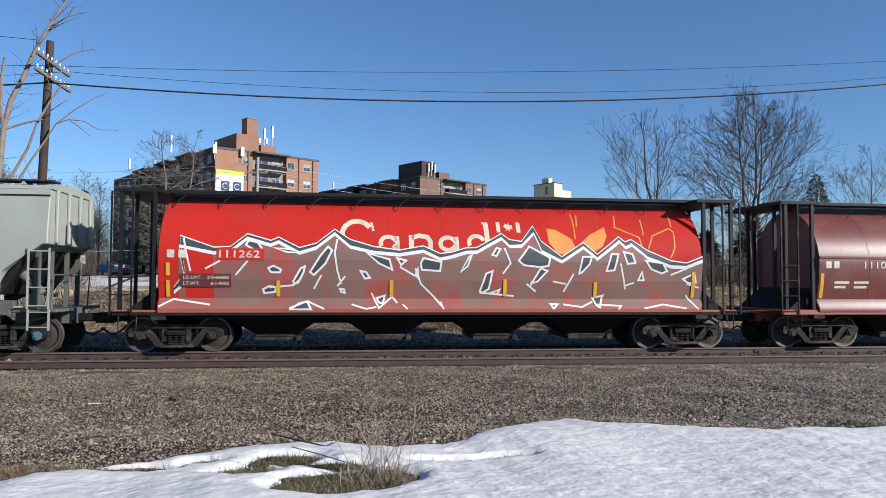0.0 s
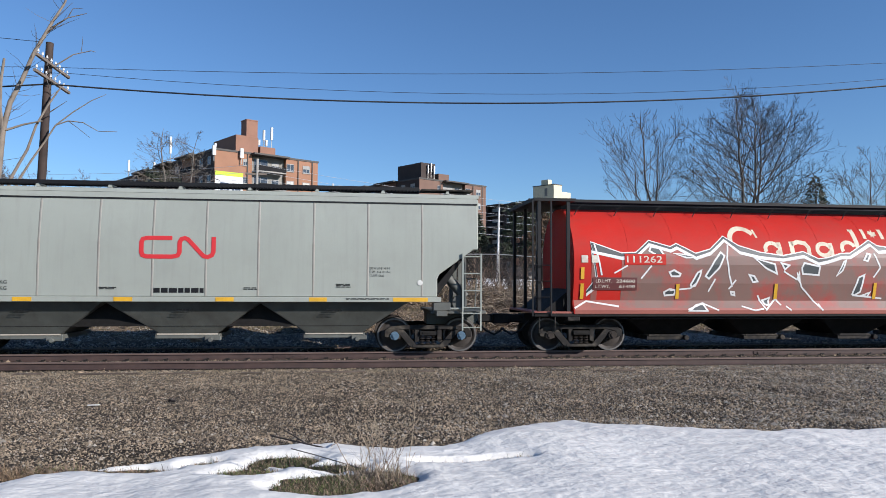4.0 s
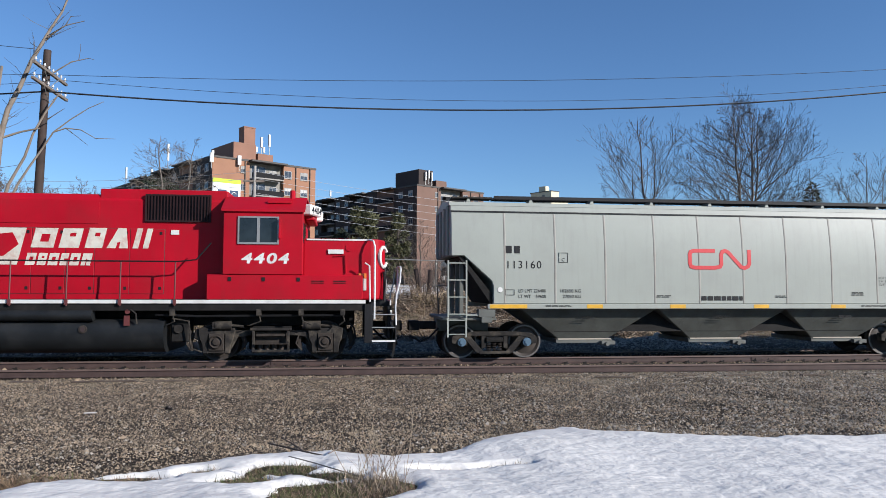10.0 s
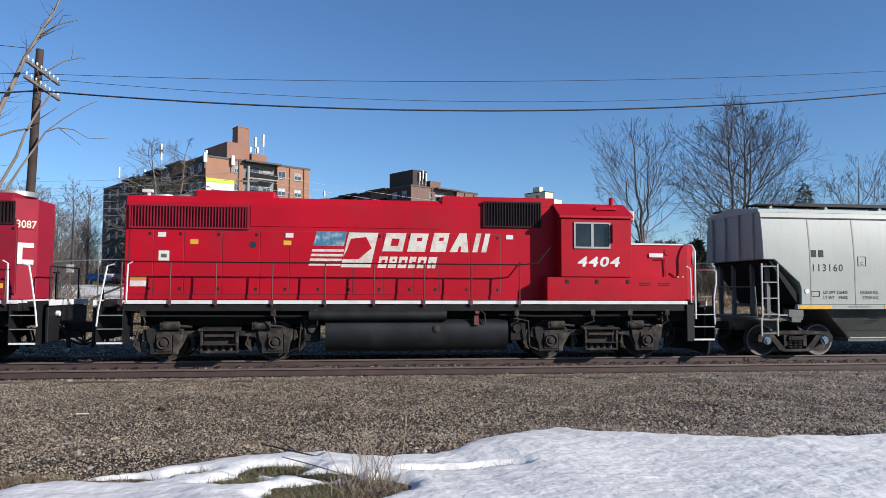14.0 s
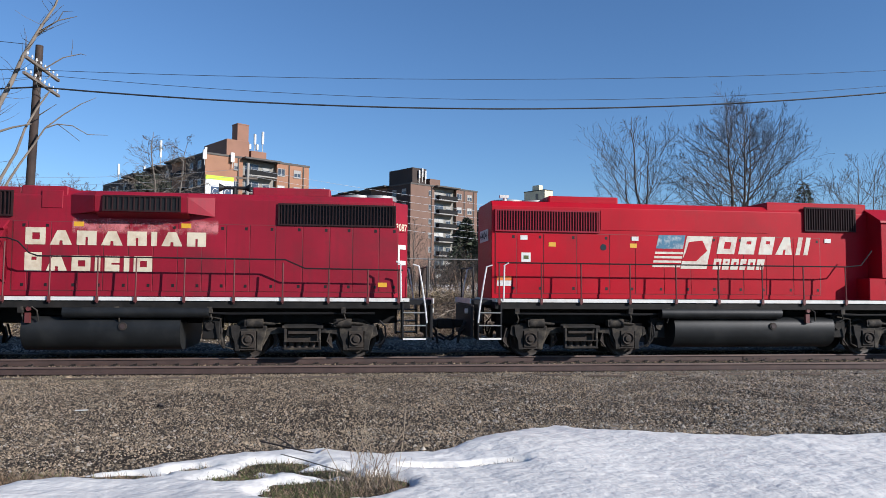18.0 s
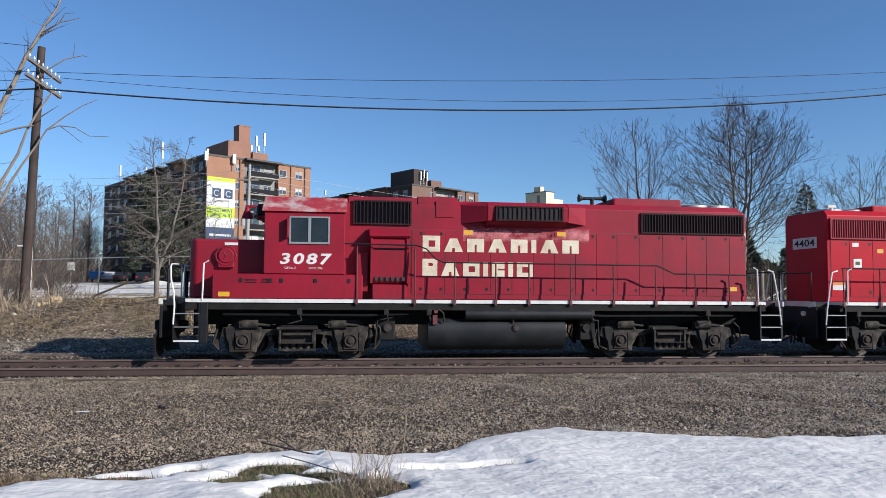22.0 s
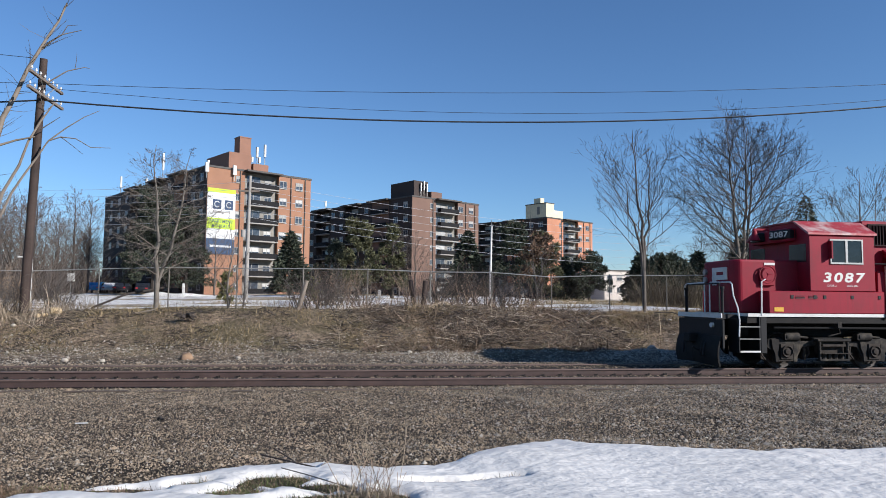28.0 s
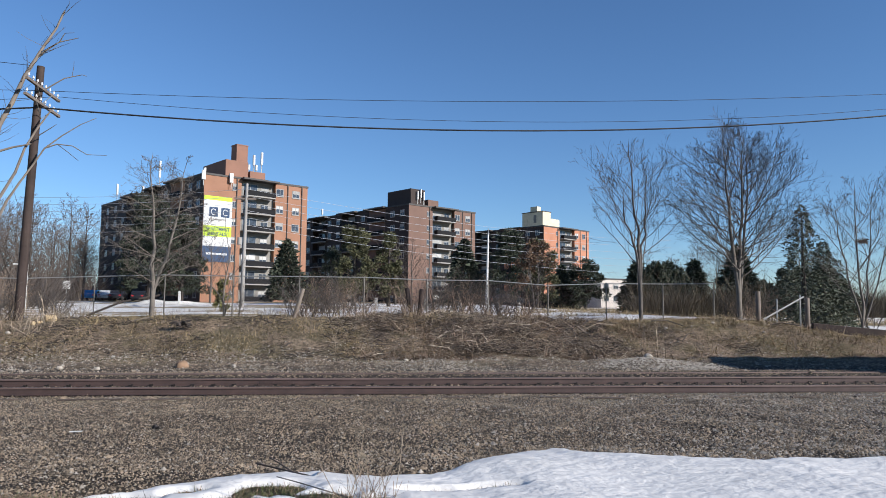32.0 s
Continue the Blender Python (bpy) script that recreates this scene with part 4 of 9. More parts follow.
def round_hopper(body_mat, name, label, sill_mat, frame_mat):
    car = thing(name, label, "hopper wagon", "train")
    B, E = 7.12, 8.2
    fine = [(float(np.interp(k, range(len(PROF)), [p[1] for p in PROF])), float(np.interp(k, range(len(PROF)), [p[0] for p in PROF]))) for k in range(len(PROF))]
    ring = [(-y, z) for y, z in fine] + [(y, z) for y, z in reversed(fine[:-1])]
    Geo().prism(ring, "x", -B, B).make("body", body_mat, car, "round-sided steel body", True)
    for s in (-1, 1):
        a, b = sorted((s * B, s * (B + 0.02)))
        Geo().prism([(y * 0.985, z * 0.99 + 0.03) for y, z in ring], "x", a, b).make("end_sheet", body_mat, car, "shaded end sheet")
    seam = [(-half_width(z) - 0.006, z) for z in np.arange(1.42, 4.0, 0.08)]
    for x in (-5.6, -4.3, -2.9, -1.4, 0.0, 1.45, 2.9, 4.2, 5.6):
        g = Geo()
        g.tube([(x, y + 0.007, z) for y, z in seam], 0.006, 5)
        g.make("weld_seam", body_mat, car)
    if body_mat is BROWN_CAR:
        Geo().box(-B, B, -1.60, -1.55, 2.58, 2.64).make("side_stiffener", body_mat, car)
    Geo().box(-E, E, -1.54, -1.40, 0.98, 1.07).box(-E, E, 1.40, 1.54, 0.98, 1.07).box(-E, E, -0.35, 0.35, 0.72, 1.0).make("underframe", BLACK_GEAR if body_mat is RED_CAR else frame_mat, car, "sill and centre beam", bevel=0.01)
    Geo().cyl((-6.2, -1.42, 0.93), (6.2, -1.42, 0.93), 0.028, n=8).make("brake_pipe", BLACK, car)
    for cx in (-4.3, -1.43, 1.45, 4.1):
        top, bot = [(cx - 1.4, -1.3, 1.05), (cx + 1.4, -1.3, 1.05), (cx + 1.4, 1.3, 1.05), (cx - 1.4, 1.3, 1.05)], [(cx - 0.5, -0.75, 0.42), (cx + 0.5, -0.75, 0.42), (cx + 0.5, 0.75, 0.42), (cx - 0.5, 0.75, 0.42)]
        Geo().add(top + bot, [(0, 1, 2, 3), (7, 6, 5, 4), (0, 4, 5, 1), (1, 5, 6, 2), (2, 6, 7, 3), (3, 7, 4, 0)]).make("hopper_bay", BLACK_GEAR, car, "black sloping hopper bay", bevel=0.02)
        Geo().box(cx - 0.56, cx + 0.5, -0.98, 0.98, 0.30, 0.43).box(cx - 0.52, cx + 0.45, -1.0, -0.97, 0.40, 0.455).cyl((cx + 0.58, -1.05, 0.36), (cx + 0.58, -0.9, 0.36), 0.075, n=10).make("outlet_gate", TRUCK_GREY, car, "dusty outlet gate", bevel=0.01)
    # roof hatch trough and running boards
    Geo().box(-B, B, -0.32, 0.32, 4.0, 4.16).make("roof_trough", BLACK, car, "black roof hatch trough", bevel=0.02)
    for y in (-0.62, 0.62):
        g = Geo().box(-E, E, y - 0.3, y - 0.27, 4.17, 4.25).box(-E, E, y + 0.27, y + 0.3, 4.17, 4.25)
        for k in range(164):
            g.box(-E + k * 0.1, -E + 0.02 + k * 0.1, y - 0.27, y + 0.27, 4.19, 4.23)
        g.make("running_board", BLACK, car, "black grating running board")
        for k in range(13):
            x = -B + 0.2 + k * 1.15
            z0 = 4.0
            Geo().tube([(x, y * 1.5, 3.80), (x + 0.12, y * 1.45, 4.0), (x + 0.35, y * 1.35, 4.17)], 0.014, 5).make("board_bracket", BLACK, car)
    for s in (-1, 1):
        for y in (-1.45, 1.45):
            for x in (7.25, 8.05):
                Geo().box(s * x - 0.045, s * x + 0.045, y - 0.045, y + 0.045, 1.05, 4.14).make("end_post", BLACK, car, "black steel post")
        for y in (-0.7, 0.7):
            Geo().box(s * 7.9 - 0.04, s * 7.9 + 0.04, y - 0.04, y + 0.04, 1.05, 4.14).make("end_post", BLACK, car)
        a, b = sorted((s * 7.05, s * 8.2))
        Geo().box(a, b, -1.52, 1.52, 4.12, 4.20).make("end_canopy", BLACK, car, "black grating canopy over the end")
        Geo().box(a, b, -1.52, 1.52, 1.06, 1.12).make("end_platform", frame_mat, car, "end platform with painted edge", bevel=0.01)
        Geo().prism([(s * 7.12, 1.12), (s * 7.9, 1.12), (s * 7.12, 1.75)], "y", -1.3, 1.3).make("end_slope", BLACK_GEAR, car)
        x0, x1 = sorted((s * 7.75, s * 8.25))
        ladder(car, x0, x1, 1.0, 4.12, -1.55, 4, BLACK if body_mat is RED_CAR else TRUCK_GREY, 0.014, 2.45)
        hang(car, s * 7.62, s, mat_=TRUCK_GREY)
        a, b = sorted((s * 6.95, s * 7.3))
        Geo().box(a, b, -1.53, -1.3, 0.86, 1.0).make("jacking_pad", TRUCK_GREY, car, bevel=0.02)
        coupler(car, s * 8.05, s)
        freight_truck(car, s * 6.78, FRAME_CANADA)
    return car


def graffiti_hopper():
    car = round_hopper(RED_CAR, "graffiti_hopper", "red round-sided hopper wagon sprayed with a grey mountain of graffiti", BLACK, SPRAY_PINK)
    # outline of the sprayed mountains, left to right
    ridge = [(-6.76, 1.69), (-6.47, 2.08), (-6.64, 3.02), (-5.8, 2.72), (-5.39, 2.74), (-4.99, 3.08), (-4.4, 2.91), (-4.21, 3.0), (-3.68, 2.73), (-3.26, 2.85), (-2.8, 3.23), (-2.4, 2.96), (-1.8, 2.78), (-1.13, 2.69), (-0.51, 2.81), (-0.07, 2.61), (0.2, 2.64), (0.62, 2.77), (0.9, 2.78), (1.34, 3.03), (1.58, 3.17), (1.79, 3.01), (2.11, 2.96), (2.47, 3.4), (2.65, 2.97), (3.19, 2.55), (3.8, 2.95), (4.17, 2.63), (4.82, 3.12), (4.98, 2.98), (5.16, 3.05), (5.58, 2.75), (6.24, 2.47), (6.68, 2.41), (7.15, 2.59)]

    slopes = [(d - b) / (c - a) for (a, b), (c, d) in zip(ridge, ridge[1:])]
    fall = [min(max(-0.5 * (slopes[max(k - 1, 0)] + slopes[min(k, len(slopes) - 1)]), 0.0), 1.0) for k in range(len(ridge))]

    def strip(hi, lo, grow_hi=0.0, grow_lo=0.0):
        out = []
        for k in range(len(ridge) - 1):
            (a, b), (c, d) = ridge[k], ridge[k + 1]
            out.append([(a, b - hi - grow_hi * fall[k]), (c, d - hi - grow_hi * fall[k + 1]), (c, d - lo - grow_lo * fall[k + 1]), (a, b - lo - grow_lo * fall[k])])
        return out

    decal("sprayed_sill", [[(-7.1, 1.06), (7.1, 1.06), (7.1, 1.43), (-7.1, 1.43)]], SPRAY_PINK, car, "salmon overspray along the sill", 0.004)
    fill = [[(a, 1.22), (c, 1.22), (c, d - 0.12), (a, b - 0.12)] for (a, b), (c, d) in zip(ridge, ridge[1:])]
    decal("sprayed_fill", [q for q in fill if q[0][0] > -6.6], SPRAY_GREY, car, "grey and rust-red sprayed lettering fill", 0.005)
    decal("sprayed_outline", strip(-0.02, 0.01), SPRAY_WHITE, car, "thin white sprayed outline", 0.0085)
    decal("sprayed_shadow", strip(0.0, 0.075, 0.0, 0.16), SPRAY_DARK, car, "dark sprayed outline", 0.008)
    decal("sprayed_band", strip(0.075, 0.17, 0.16, 0.14), SPRAY_WHITE, car, "white sprayed band", 0.009)
    # dark counters with white edges inside the letters
    cells = []
    cells += [[(-5.01, 2.79), (-4.95, 2.91), (-4.72, 2.86), (-4.6, 2.68), (-4.74, 2.63)], [(-4.3, 2.72), (-3.91, 2.69), (-3.68, 2.61), (-3.97, 2.61)], [(-4.45, 2.2), (-4.32, 2.26), (-4.13, 2.16), (-4.16, 2.09), (-4.38, 2.09)], [(-4.58, 1.65), (-4.42, 1.74), (-4.25, 1.7), (-4.29, 1.58), (-4.55, 1.56)], [(-3.41, 2.1), (-3.15, 2.53), (-2.96, 2.77), (-2.86, 2.67), (-3.02, 2.33), (-3.31, 2.03)], [(-3.83, 1.86), (-3.64, 2.2), (-3.54, 2.25), (-3.57, 2.1), (-3.7, 1.83), (-3.8, 1.8)], [(-2.13, 2.14), (-1.99, 2.11), (-1.89, 1.96), (-2.02, 1.94)], [(-2.65, 1.67), (-2.55, 1.66), (-2.53, 1.57), (-2.62, 1.59)], [(-1.96, 2.6), (-1.39, 2.45), (-1.32, 2.18), (-1.66, 2.34)]]
    cells += [[(-1.19, 2.48), (-0.96, 2.42), (-1.09, 2.3)], [(-0.58, 2.35), (-0.51, 2.49), (-0.04, 2.39), (-0.07, 2.15), (-0.55, 2.18)], [(-0.71, 2.05), (-0.65, 2.22), (-0.62, 1.93)], [(-3.88, 1.14), (-3.66, 1.3), (-3.47, 1.33), (-3.37, 1.14)], [(-1.71, 1.43), (-1.5, 1.5), (-1.55, 1.29), (-1.65, 1.32)], [(1.31, 2.59), (1.43, 2.78), (1.53, 2.75), (1.42, 2.56)], [(0.48, 2.14), (0.69, 2.53), (0.76, 2.57), (0.65, 2.28)], [(0.99, 1.61), (1.15, 2.09), (1.32, 2.16), (1.23, 1.68), (1.06, 1.58)], [(1.3, 1.58), (1.52, 1.66), (1.46, 1.54)]]
    cells += [[(2.02, 2.44), (2.31, 2.83), (2.87, 2.52), (2.83, 2.31), (2.62, 2.27), (2.16, 2.32)], [(2.38, 1.84), (2.62, 2.24), (2.8, 2.17), (2.53, 1.88)], [(3.67, 2.11), (3.77, 2.56), (4.02, 2.56), (3.95, 2.35), (3.74, 2.13)], [(4.43, 2.18), (4.57, 2.64), (4.76, 2.64), (4.65, 2.2)], [(4.91, 2.71), (5.16, 2.64), (5.23, 2.4), (5.01, 2.38)], [(5.53, 2.47), (6.01, 2.4), (6.13, 2.19), (5.98, 2.12), (5.68, 2.24)], [(6.59, 1.97), (6.92, 2.12), (6.97, 1.87), (6.74, 1.86)], [(5.32, 1.93), (5.42, 2.15), (5.48, 1.93)], [(4.07, 1.44), (4.35, 1.51), (4.24, 1.19), (4.15, 1.25)]]
    cells += [[(2.89, 1.28), (3.08, 1.27), (2.97, 1.16)]]
    for c in cells:
        decal("sprayed_counter", [c], SPRAY_DARK, car, "dark sprayed letter centre", 0.010)
        decal("sprayed_edge", band(c + c[:1], 0.05), SPRAY_WHITE, car, "white sprayed letter edge", 0.013)
    strokes = []
    strokes += [[(-2.73, 2.97), (-2.79, 2.6), (-2.72, 2.14), (-2.62, 1.8)], [(-3.12, 2.03), (-3.31, 1.67)], [(-0.72, 2.22), (-0.57, 1.81), (-0.22, 1.47), (0.04, 1.15)], [(-1.85, 1.57), (-1.65, 1.17), (-1.31, 1.47), (-1.18, 1.3)], [(-3.92, 1.17), (-3.47, 1.35), (-3.04, 1.15)], [(-2.35, 1.27), (-1.98, 1.15), (-1.72, 1.2)], [(-1.04, 1.27), (-0.91, 1.15)], [(-4.42, 1.7), (-3.83, 1.76), (-3.64, 1.93)], [(-6.0, 2.17), (-5.63, 2.38)], [(-6.54, 2.96), (-6.35, 2.11)], [(-7.11, 1.21), (-6.76, 1.4), (-5.87, 1.26)], [(-1.12, 2.25), (-0.71, 2.01)], [(-5.25, 2.02), (-4.96, 2.38)], [(-2.72, 1.74), (-2.52, 2.0)], [(1.64, 2.78), (1.8, 2.37), (1.6, 2.09)]]
    strokes += [[(2.24, 1.82), (2.5, 1.61)], [(3.52, 2.1), (3.26, 1.61)], [(4.92, 1.76), (5.21, 1.87)], [(4.82, 2.39), (4.97, 1.69)], [(3.24, 1.27), (3.74, 1.2), (4.05, 1.34)], [(4.18, 1.27), (4.84, 1.23), (4.75, 1.13)], [(5.48, 1.16), (6.03, 1.27), (6.68, 1.16)], [(6.7, 1.52), (7.02, 1.13)], [(6.24, 2.08), (6.69, 2.26)], [(2.95, 1.89), (3.32, 1.82)], [(6.71, 1.84), (7.06, 1.73)], [(0.99, 1.58), (1.91, 1.49)], [(2.38, 1.89), (2.35, 1.75)], [(-0.05, 1.34), (0.02, 1.15)]]
    for p in strokes:
        decal("sprayed_line", band(p, 0.045), SPRAY_WHITE, car, "thin white sprayed stroke", 0.012)
    # pale wordmark, cut off below by the spray
    arc = lambda cx, cz, rx, rz, w, a0, a1: band([(cx + rx * math.cos(a), cz + rz * math.sin(a)) for a in np.linspace(a0, a1, 18)], w)
    word = arc(-2.23, 3.11, 0.38, 0.36, 0.13, 0.55, 5.2)
    word += band([(-1.86, 3.44), (-1.80, 3.2)], 0.06)
    for x in (-1.42, 0.14):
        word += arc(x, 2.88, 0.2, 0.17, 0.11, 0.3, 6.0) + band([(x + 0.22, 3.07), (x + 0.24, 2.69)], 0.12)
    word += band([(-0.82, 3.1), (-0.82, 2.69)], 0.13) + band([(-0.82, 3.02), (-0.62, 3.09), (-0.4, 3.05), (-0.32, 2.93), (-0.32, 2.69)], 0.12)
    word += arc(0.9, 2.92, 0.2, 0.18, 0.11, 0.3, 6.0) + band([(1.18, 3.49), (1.2, 2.78)], 0.13) + band([(1.08, 3.46), (1.2, 3.46)], 0.06)
    word += [[(1.47, 3.21), (1.57, 3.21), (1.57, 3.5), (1.47, 3.5)], [(2.01, 3.21), (2.12, 3.21), (2.12, 3.5), (2.01, 3.5)]]
    word += [[(1.79 + 0.13 * math.cos(a) * q, 3.36 + 0.14 * math.sin(a) * q) for a, q in zip(np.linspace(0.45, 2 * math.pi + 0.45, 15)[:-1], (1, 0.45) * 7)]]
    word = [q for q in word if sum(p[1] for p in q) / len(q) > float(np.interp(q[0][0], [p[0] for p in ridge], [p[1] for p in ridge])) + 0.04]
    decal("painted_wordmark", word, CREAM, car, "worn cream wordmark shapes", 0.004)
    decal("painted_leaf", [[(2.84, 3.34), (3.09, 3.3), (3.49, 3.05), (3.59, 2.8), (3.45, 2.58), (3.09, 2.64), (2.86, 2.94)]], SEED, car, "ochre leaf shape", 0.004)
    decal("painted_leaf", [[(3.76, 2.95), (4.01, 3.17), (4.47, 3.4), (4.49, 3.14), (4.34, 2.85), (4.1, 2.7), (3.82, 2.77)]], SEED, car, "ochre leaf shape", 0.004)
    for p in ([(3.63, 3.78), (3.6, 3.05)], [(3.78, 3.76), (3.69, 3.39)], [(4.87, 3.76), (4.77, 3.4), (5.41, 3.11), (5.44, 2.86)], [(5.58, 3.65), (5.54, 3.19)], [(5.62, 2.79), (5.79, 3.16), (6.32, 3.39), (6.43, 3.28), (6.38, 2.83), (6.24, 2.55)], [(6.47, 3.79), (6.41, 3.43)]):
        decal("painted_stem", band(p, 0.035), SEED, car, "ochre outline of a stalk", 0.004)
    # number panels and yellow marks
    decal("number_panel", [[(-5.72, 2.40), (-4.55, 2.40), (-4.55, 2.70), (-5.72, 2.70)]], RED_CAR, car, "masked red number panel", 0.016)
    decal("lettering", [], WORN_WHITE, car, "white number", 0.02, text_mesh("111262", WORN_WHITE, -5.66, -4.66, 2.46, 2.65, 0, bold=0.01))
    decal("painted_mark", [[(-6.92, 2.45), (-6.74, 2.45), (-6.74, 2.65), (-6.92, 2.65)], [(-6.64, 2.45), (-6.46, 2.45), (-6.46, 2.65), (-6.64, 2.65)]], WORN_WHITE, car, "two white block marks", 0.016)
    decal("number_panel", [[(-6.6, 1.70), (-5.36, 1.70), (-5.36, 2.05), (-6.6, 2.05)]], MAROON, car, "maroon data panel", 0.018)
    for s, x0, x1, z in (("LD.LMT.", -6.52, -6.08, 1.91), ("224600", -5.95, -5.42, 1.91), ("LT.WT.", -6.52, -6.12, 1.76), ("61400", -5.86, -5.42, 1.76)):
        decal("lettering", [], WORN_WHITE, car, "", 0.022, text_mesh(s, WORN_WHITE, x0, x1, z, z + 0.085, 0))
    for x, z0, z1 in ((-6.89, 1.46, 1.88), (-6.89, 2.0, 2.32), (-4.2, 1.47, 1.88), (-1.33, 1.47, 1.9), (1.66, 1.48, 1.94), (4.13, 1.46, 1.87), (6.89, 1.46, 2.17)):
        decal("reflector", [[(x - 0.048, z0), (x + 0.048, z0), (x + 0.048, z1), (x - 0.048, z1)]], YELLOW, car, "yellow reflective strip", 0.024)
    return car


def brown_hopper():
    car = round_hopper(BROWN_CAR, "brown_hopper", "brown round-sided hopper wagon with white stencils", SPRAY_PINK, SPRAY_PINK)
    decal("painted_mark", [[(-6.92, 2.30), (-6.76, 2.30), (-6.76, 2.5), (-6.92, 2.5)], [(-6.68, 2.3), (-6.52, 2.3), (-6.52, 2.5), (-6.68, 2.5)]], WORN_WHITE, car, "two white block marks")
    decal("lettering", [], WORN_WHITE, car, "white number", 0.006, text_mesh("11104", WORN_WHITE, -5.75, -4.9, 2.3, 2.5, 0, bold=0.01))
    for x0, x1, z in ((-6.65, -6.2, 1.86), (-6.05, -5.6, 1.86), (-6.65, -6.3, 1.73), (-6.05, -5.65, 1.73)):
        decal("stencil_bar", [[(x0, z), (x1, z), (x1, z + 0.07), (x0, z + 0.07)]], WORN_WHITE, car)
    for x in (-7.02, -4.2, -1.2, 1.8, 4.8, 7.0):
        decal("reflector", [[(x - 0.05, 1.45), (x + 0.05, 1.45), (x + 0.05, 2.15), (x - 0.05, 2.15)]], YELLOW, car, "yellow reflective strip")
    return car


# --- diesel locomotives ---
def loco_truck(car, x):
    g = Geo()
    g.prism([(-1.95, 0.62), (-1.9, 0.84), (-1.55, 0.92), (-1.15, 0.92), (-0.9, 0.80), (0.9, 0.80), (1.15, 0.92), (1.55, 0.92), (1.9, 0.84), (1.95, 0.62), (1.75, 0.5), (1.72, 0.3), (1.6, 0.24), (1.58, 0.62), (1.16, 0.62), (1.14, 0.24), (1.02, 0.3), (0.85, 0.62), (0.55, 0.66), (-0.55, 0.66), (-0.85, 0.62), (-1.02, 0.3), (-1.14, 0.24), (-1.16, 0.62), (-1.58, 0.62), (-1.6, 0.24), (-1.72, 0.3), (-1.75, 0.5)], "y", -1.08, -0.92)
    for m in (-1.3715, 1.3715):  # broad pedestals over the wheels
        g.prism([(m - 0.46, 0.86), (m + 0.46, 0.86), (m + 0.43, 0.6), (m + 0.36, 0.44), (m + 0.34, 0.2), (m + 0.2, 0.2), (m + 0.2, 0.7), (m - 0.2, 0.7), (m - 0.2, 0.2), (m - 0.34, 0.2), (m - 0.36, 0.44), (m - 0.43, 0.6)], "y", -1.13, -1.0)
    frame_me = g.mesh("side_frame", TRUCK_GREY, bevel=0.02)
    hanger = Geo().box(-0.52, 0.52, -1.32, -1.12, 0.80, 0.87).box(-0.47, -0.40, -1.3, -1.2, 0.28, 0.82).box(0.40, 0.47, -1.3, -1.2, 0.28, 0.82).box(-0.47, 0.47, -1.32, -1.1, 0.24, 0.30)
    hanger = hanger.mesh("spring_hanger", TRUCK_GREY, bevel=0.015)
    nest = Geo().box(-0.4, 0.4, -1.14, -0.98, 0.44, 0.76).box(-0.36, 0.36, -1.3, -1.1, 0.66, 0.72).mesh("spring_plank", TRUCK_RUST)
    coil = Geo().cyl((0, -1.2, 0.3), (0, -1.2, 0.44), 0.07, n=8).mesh("coil_spring", TRUCK_RUST)
    tread = Geo().box(-0.4, 0.46, -0.018, 0.018, -0.01, 0.01).mesh("step_slat", TRUCK_RUST)
    boxg = Geo().box(-0.19, 0.19, -1.16, -0.9, 0.28, 0.72).lathe([(0.17, -1.16), (0.17, -1.215), (0.14, -1.215), (0.135, -1.18), (0.09, -1.18), (0.085, -1.22), (0.03, -1.225)], "y", (0, 0, 0.508), 18)
    for k in range(4):
        a = k * 1.57 + 0.78
        boxg.cyl((0.13 * math.cos(a), -1.185, 0.508 + 0.13 * math.sin(a)), (0.13 * math.cos(a), -1.15, 0.508 + 0.13 * math.sin(a)), 0.022, n=6)
    boxg.box(-0.24, 0.24, -1.12, -0.96, 0.22, 0.28)
    boxm = boxg.mesh("journal_box", TRUCK_RUST, bevel=0.012)
    cylg = Geo().cyl((-0.2, -1.12, 0.93), (0.2, -1.12, 0.93), 0.125, n=14).cyl((0.2, -1.12, 0.93), (0.5, -1.12, 0.90), 0.035, n=8).box(-0.26, -0.2, -1.22, -1.02, 0.84, 1.02)
    cylm = cylg.mesh("brake_cylinder", TRUCK_GREY, True)
    shoe = Geo().prism([(0.0, 0.72), (0.10, 0.74), (0.16, 0.5), (0.14, 0.3), (0.05, 0.26), (0.08, 0.5)], "y", -0.98, -0.86).tube([(0.1, -1.05, 0.8), (0.2, -1.06, 0.45), (0.05, -1.05, 0.27)], 0.028)
    shoem = shoe.mesh("brake_shoe", TRUCK_RUST)
    hoseg = Geo().tube([(0.0, -1.1, 1.0), (0.14, -1.16, 0.85), (0.17, -1.16, 0.6), (0.05, -1.14, 0.4), (-0.1, -1.12, 0.33)], 0.025, 7).mesh("hose", BLACK, True)
    bol = Geo().box(-0.5, 0.5, -1.0, 1.0, 0.62, 0.9).box(-1.9, 1.9, -0.6, 0.6, 0.45, 0.8)
    t = part("truck_bolster", bol.mesh("truck_bolster", BLACK_GEAR, bevel=0.02), car, at=pose(x, 0, 0))
    for turn in (0, 180):
        r = pose(0, 0, 0, 0, 0, turn)
        part("side_frame", frame_me, t, "dusty cast side frame", r)
        part("spring_hanger", hanger, t, at=r)
        part("spring_plank", nest, t, at=r)
        for k in range(4):
            part("coil_spring", coil, t, at=r @ pose(-0.27 + 0.18 * k, 0, 0))
            part("step_slat", tread, t, at=r @ pose(0, -1.40 + k * 0.06, 0.465 - k * 0.004))
        for m in (-1.3715, 1.3715):
            part("journal_box", boxm, t, "greasy journal box", r @ pose(m, 0, 0))
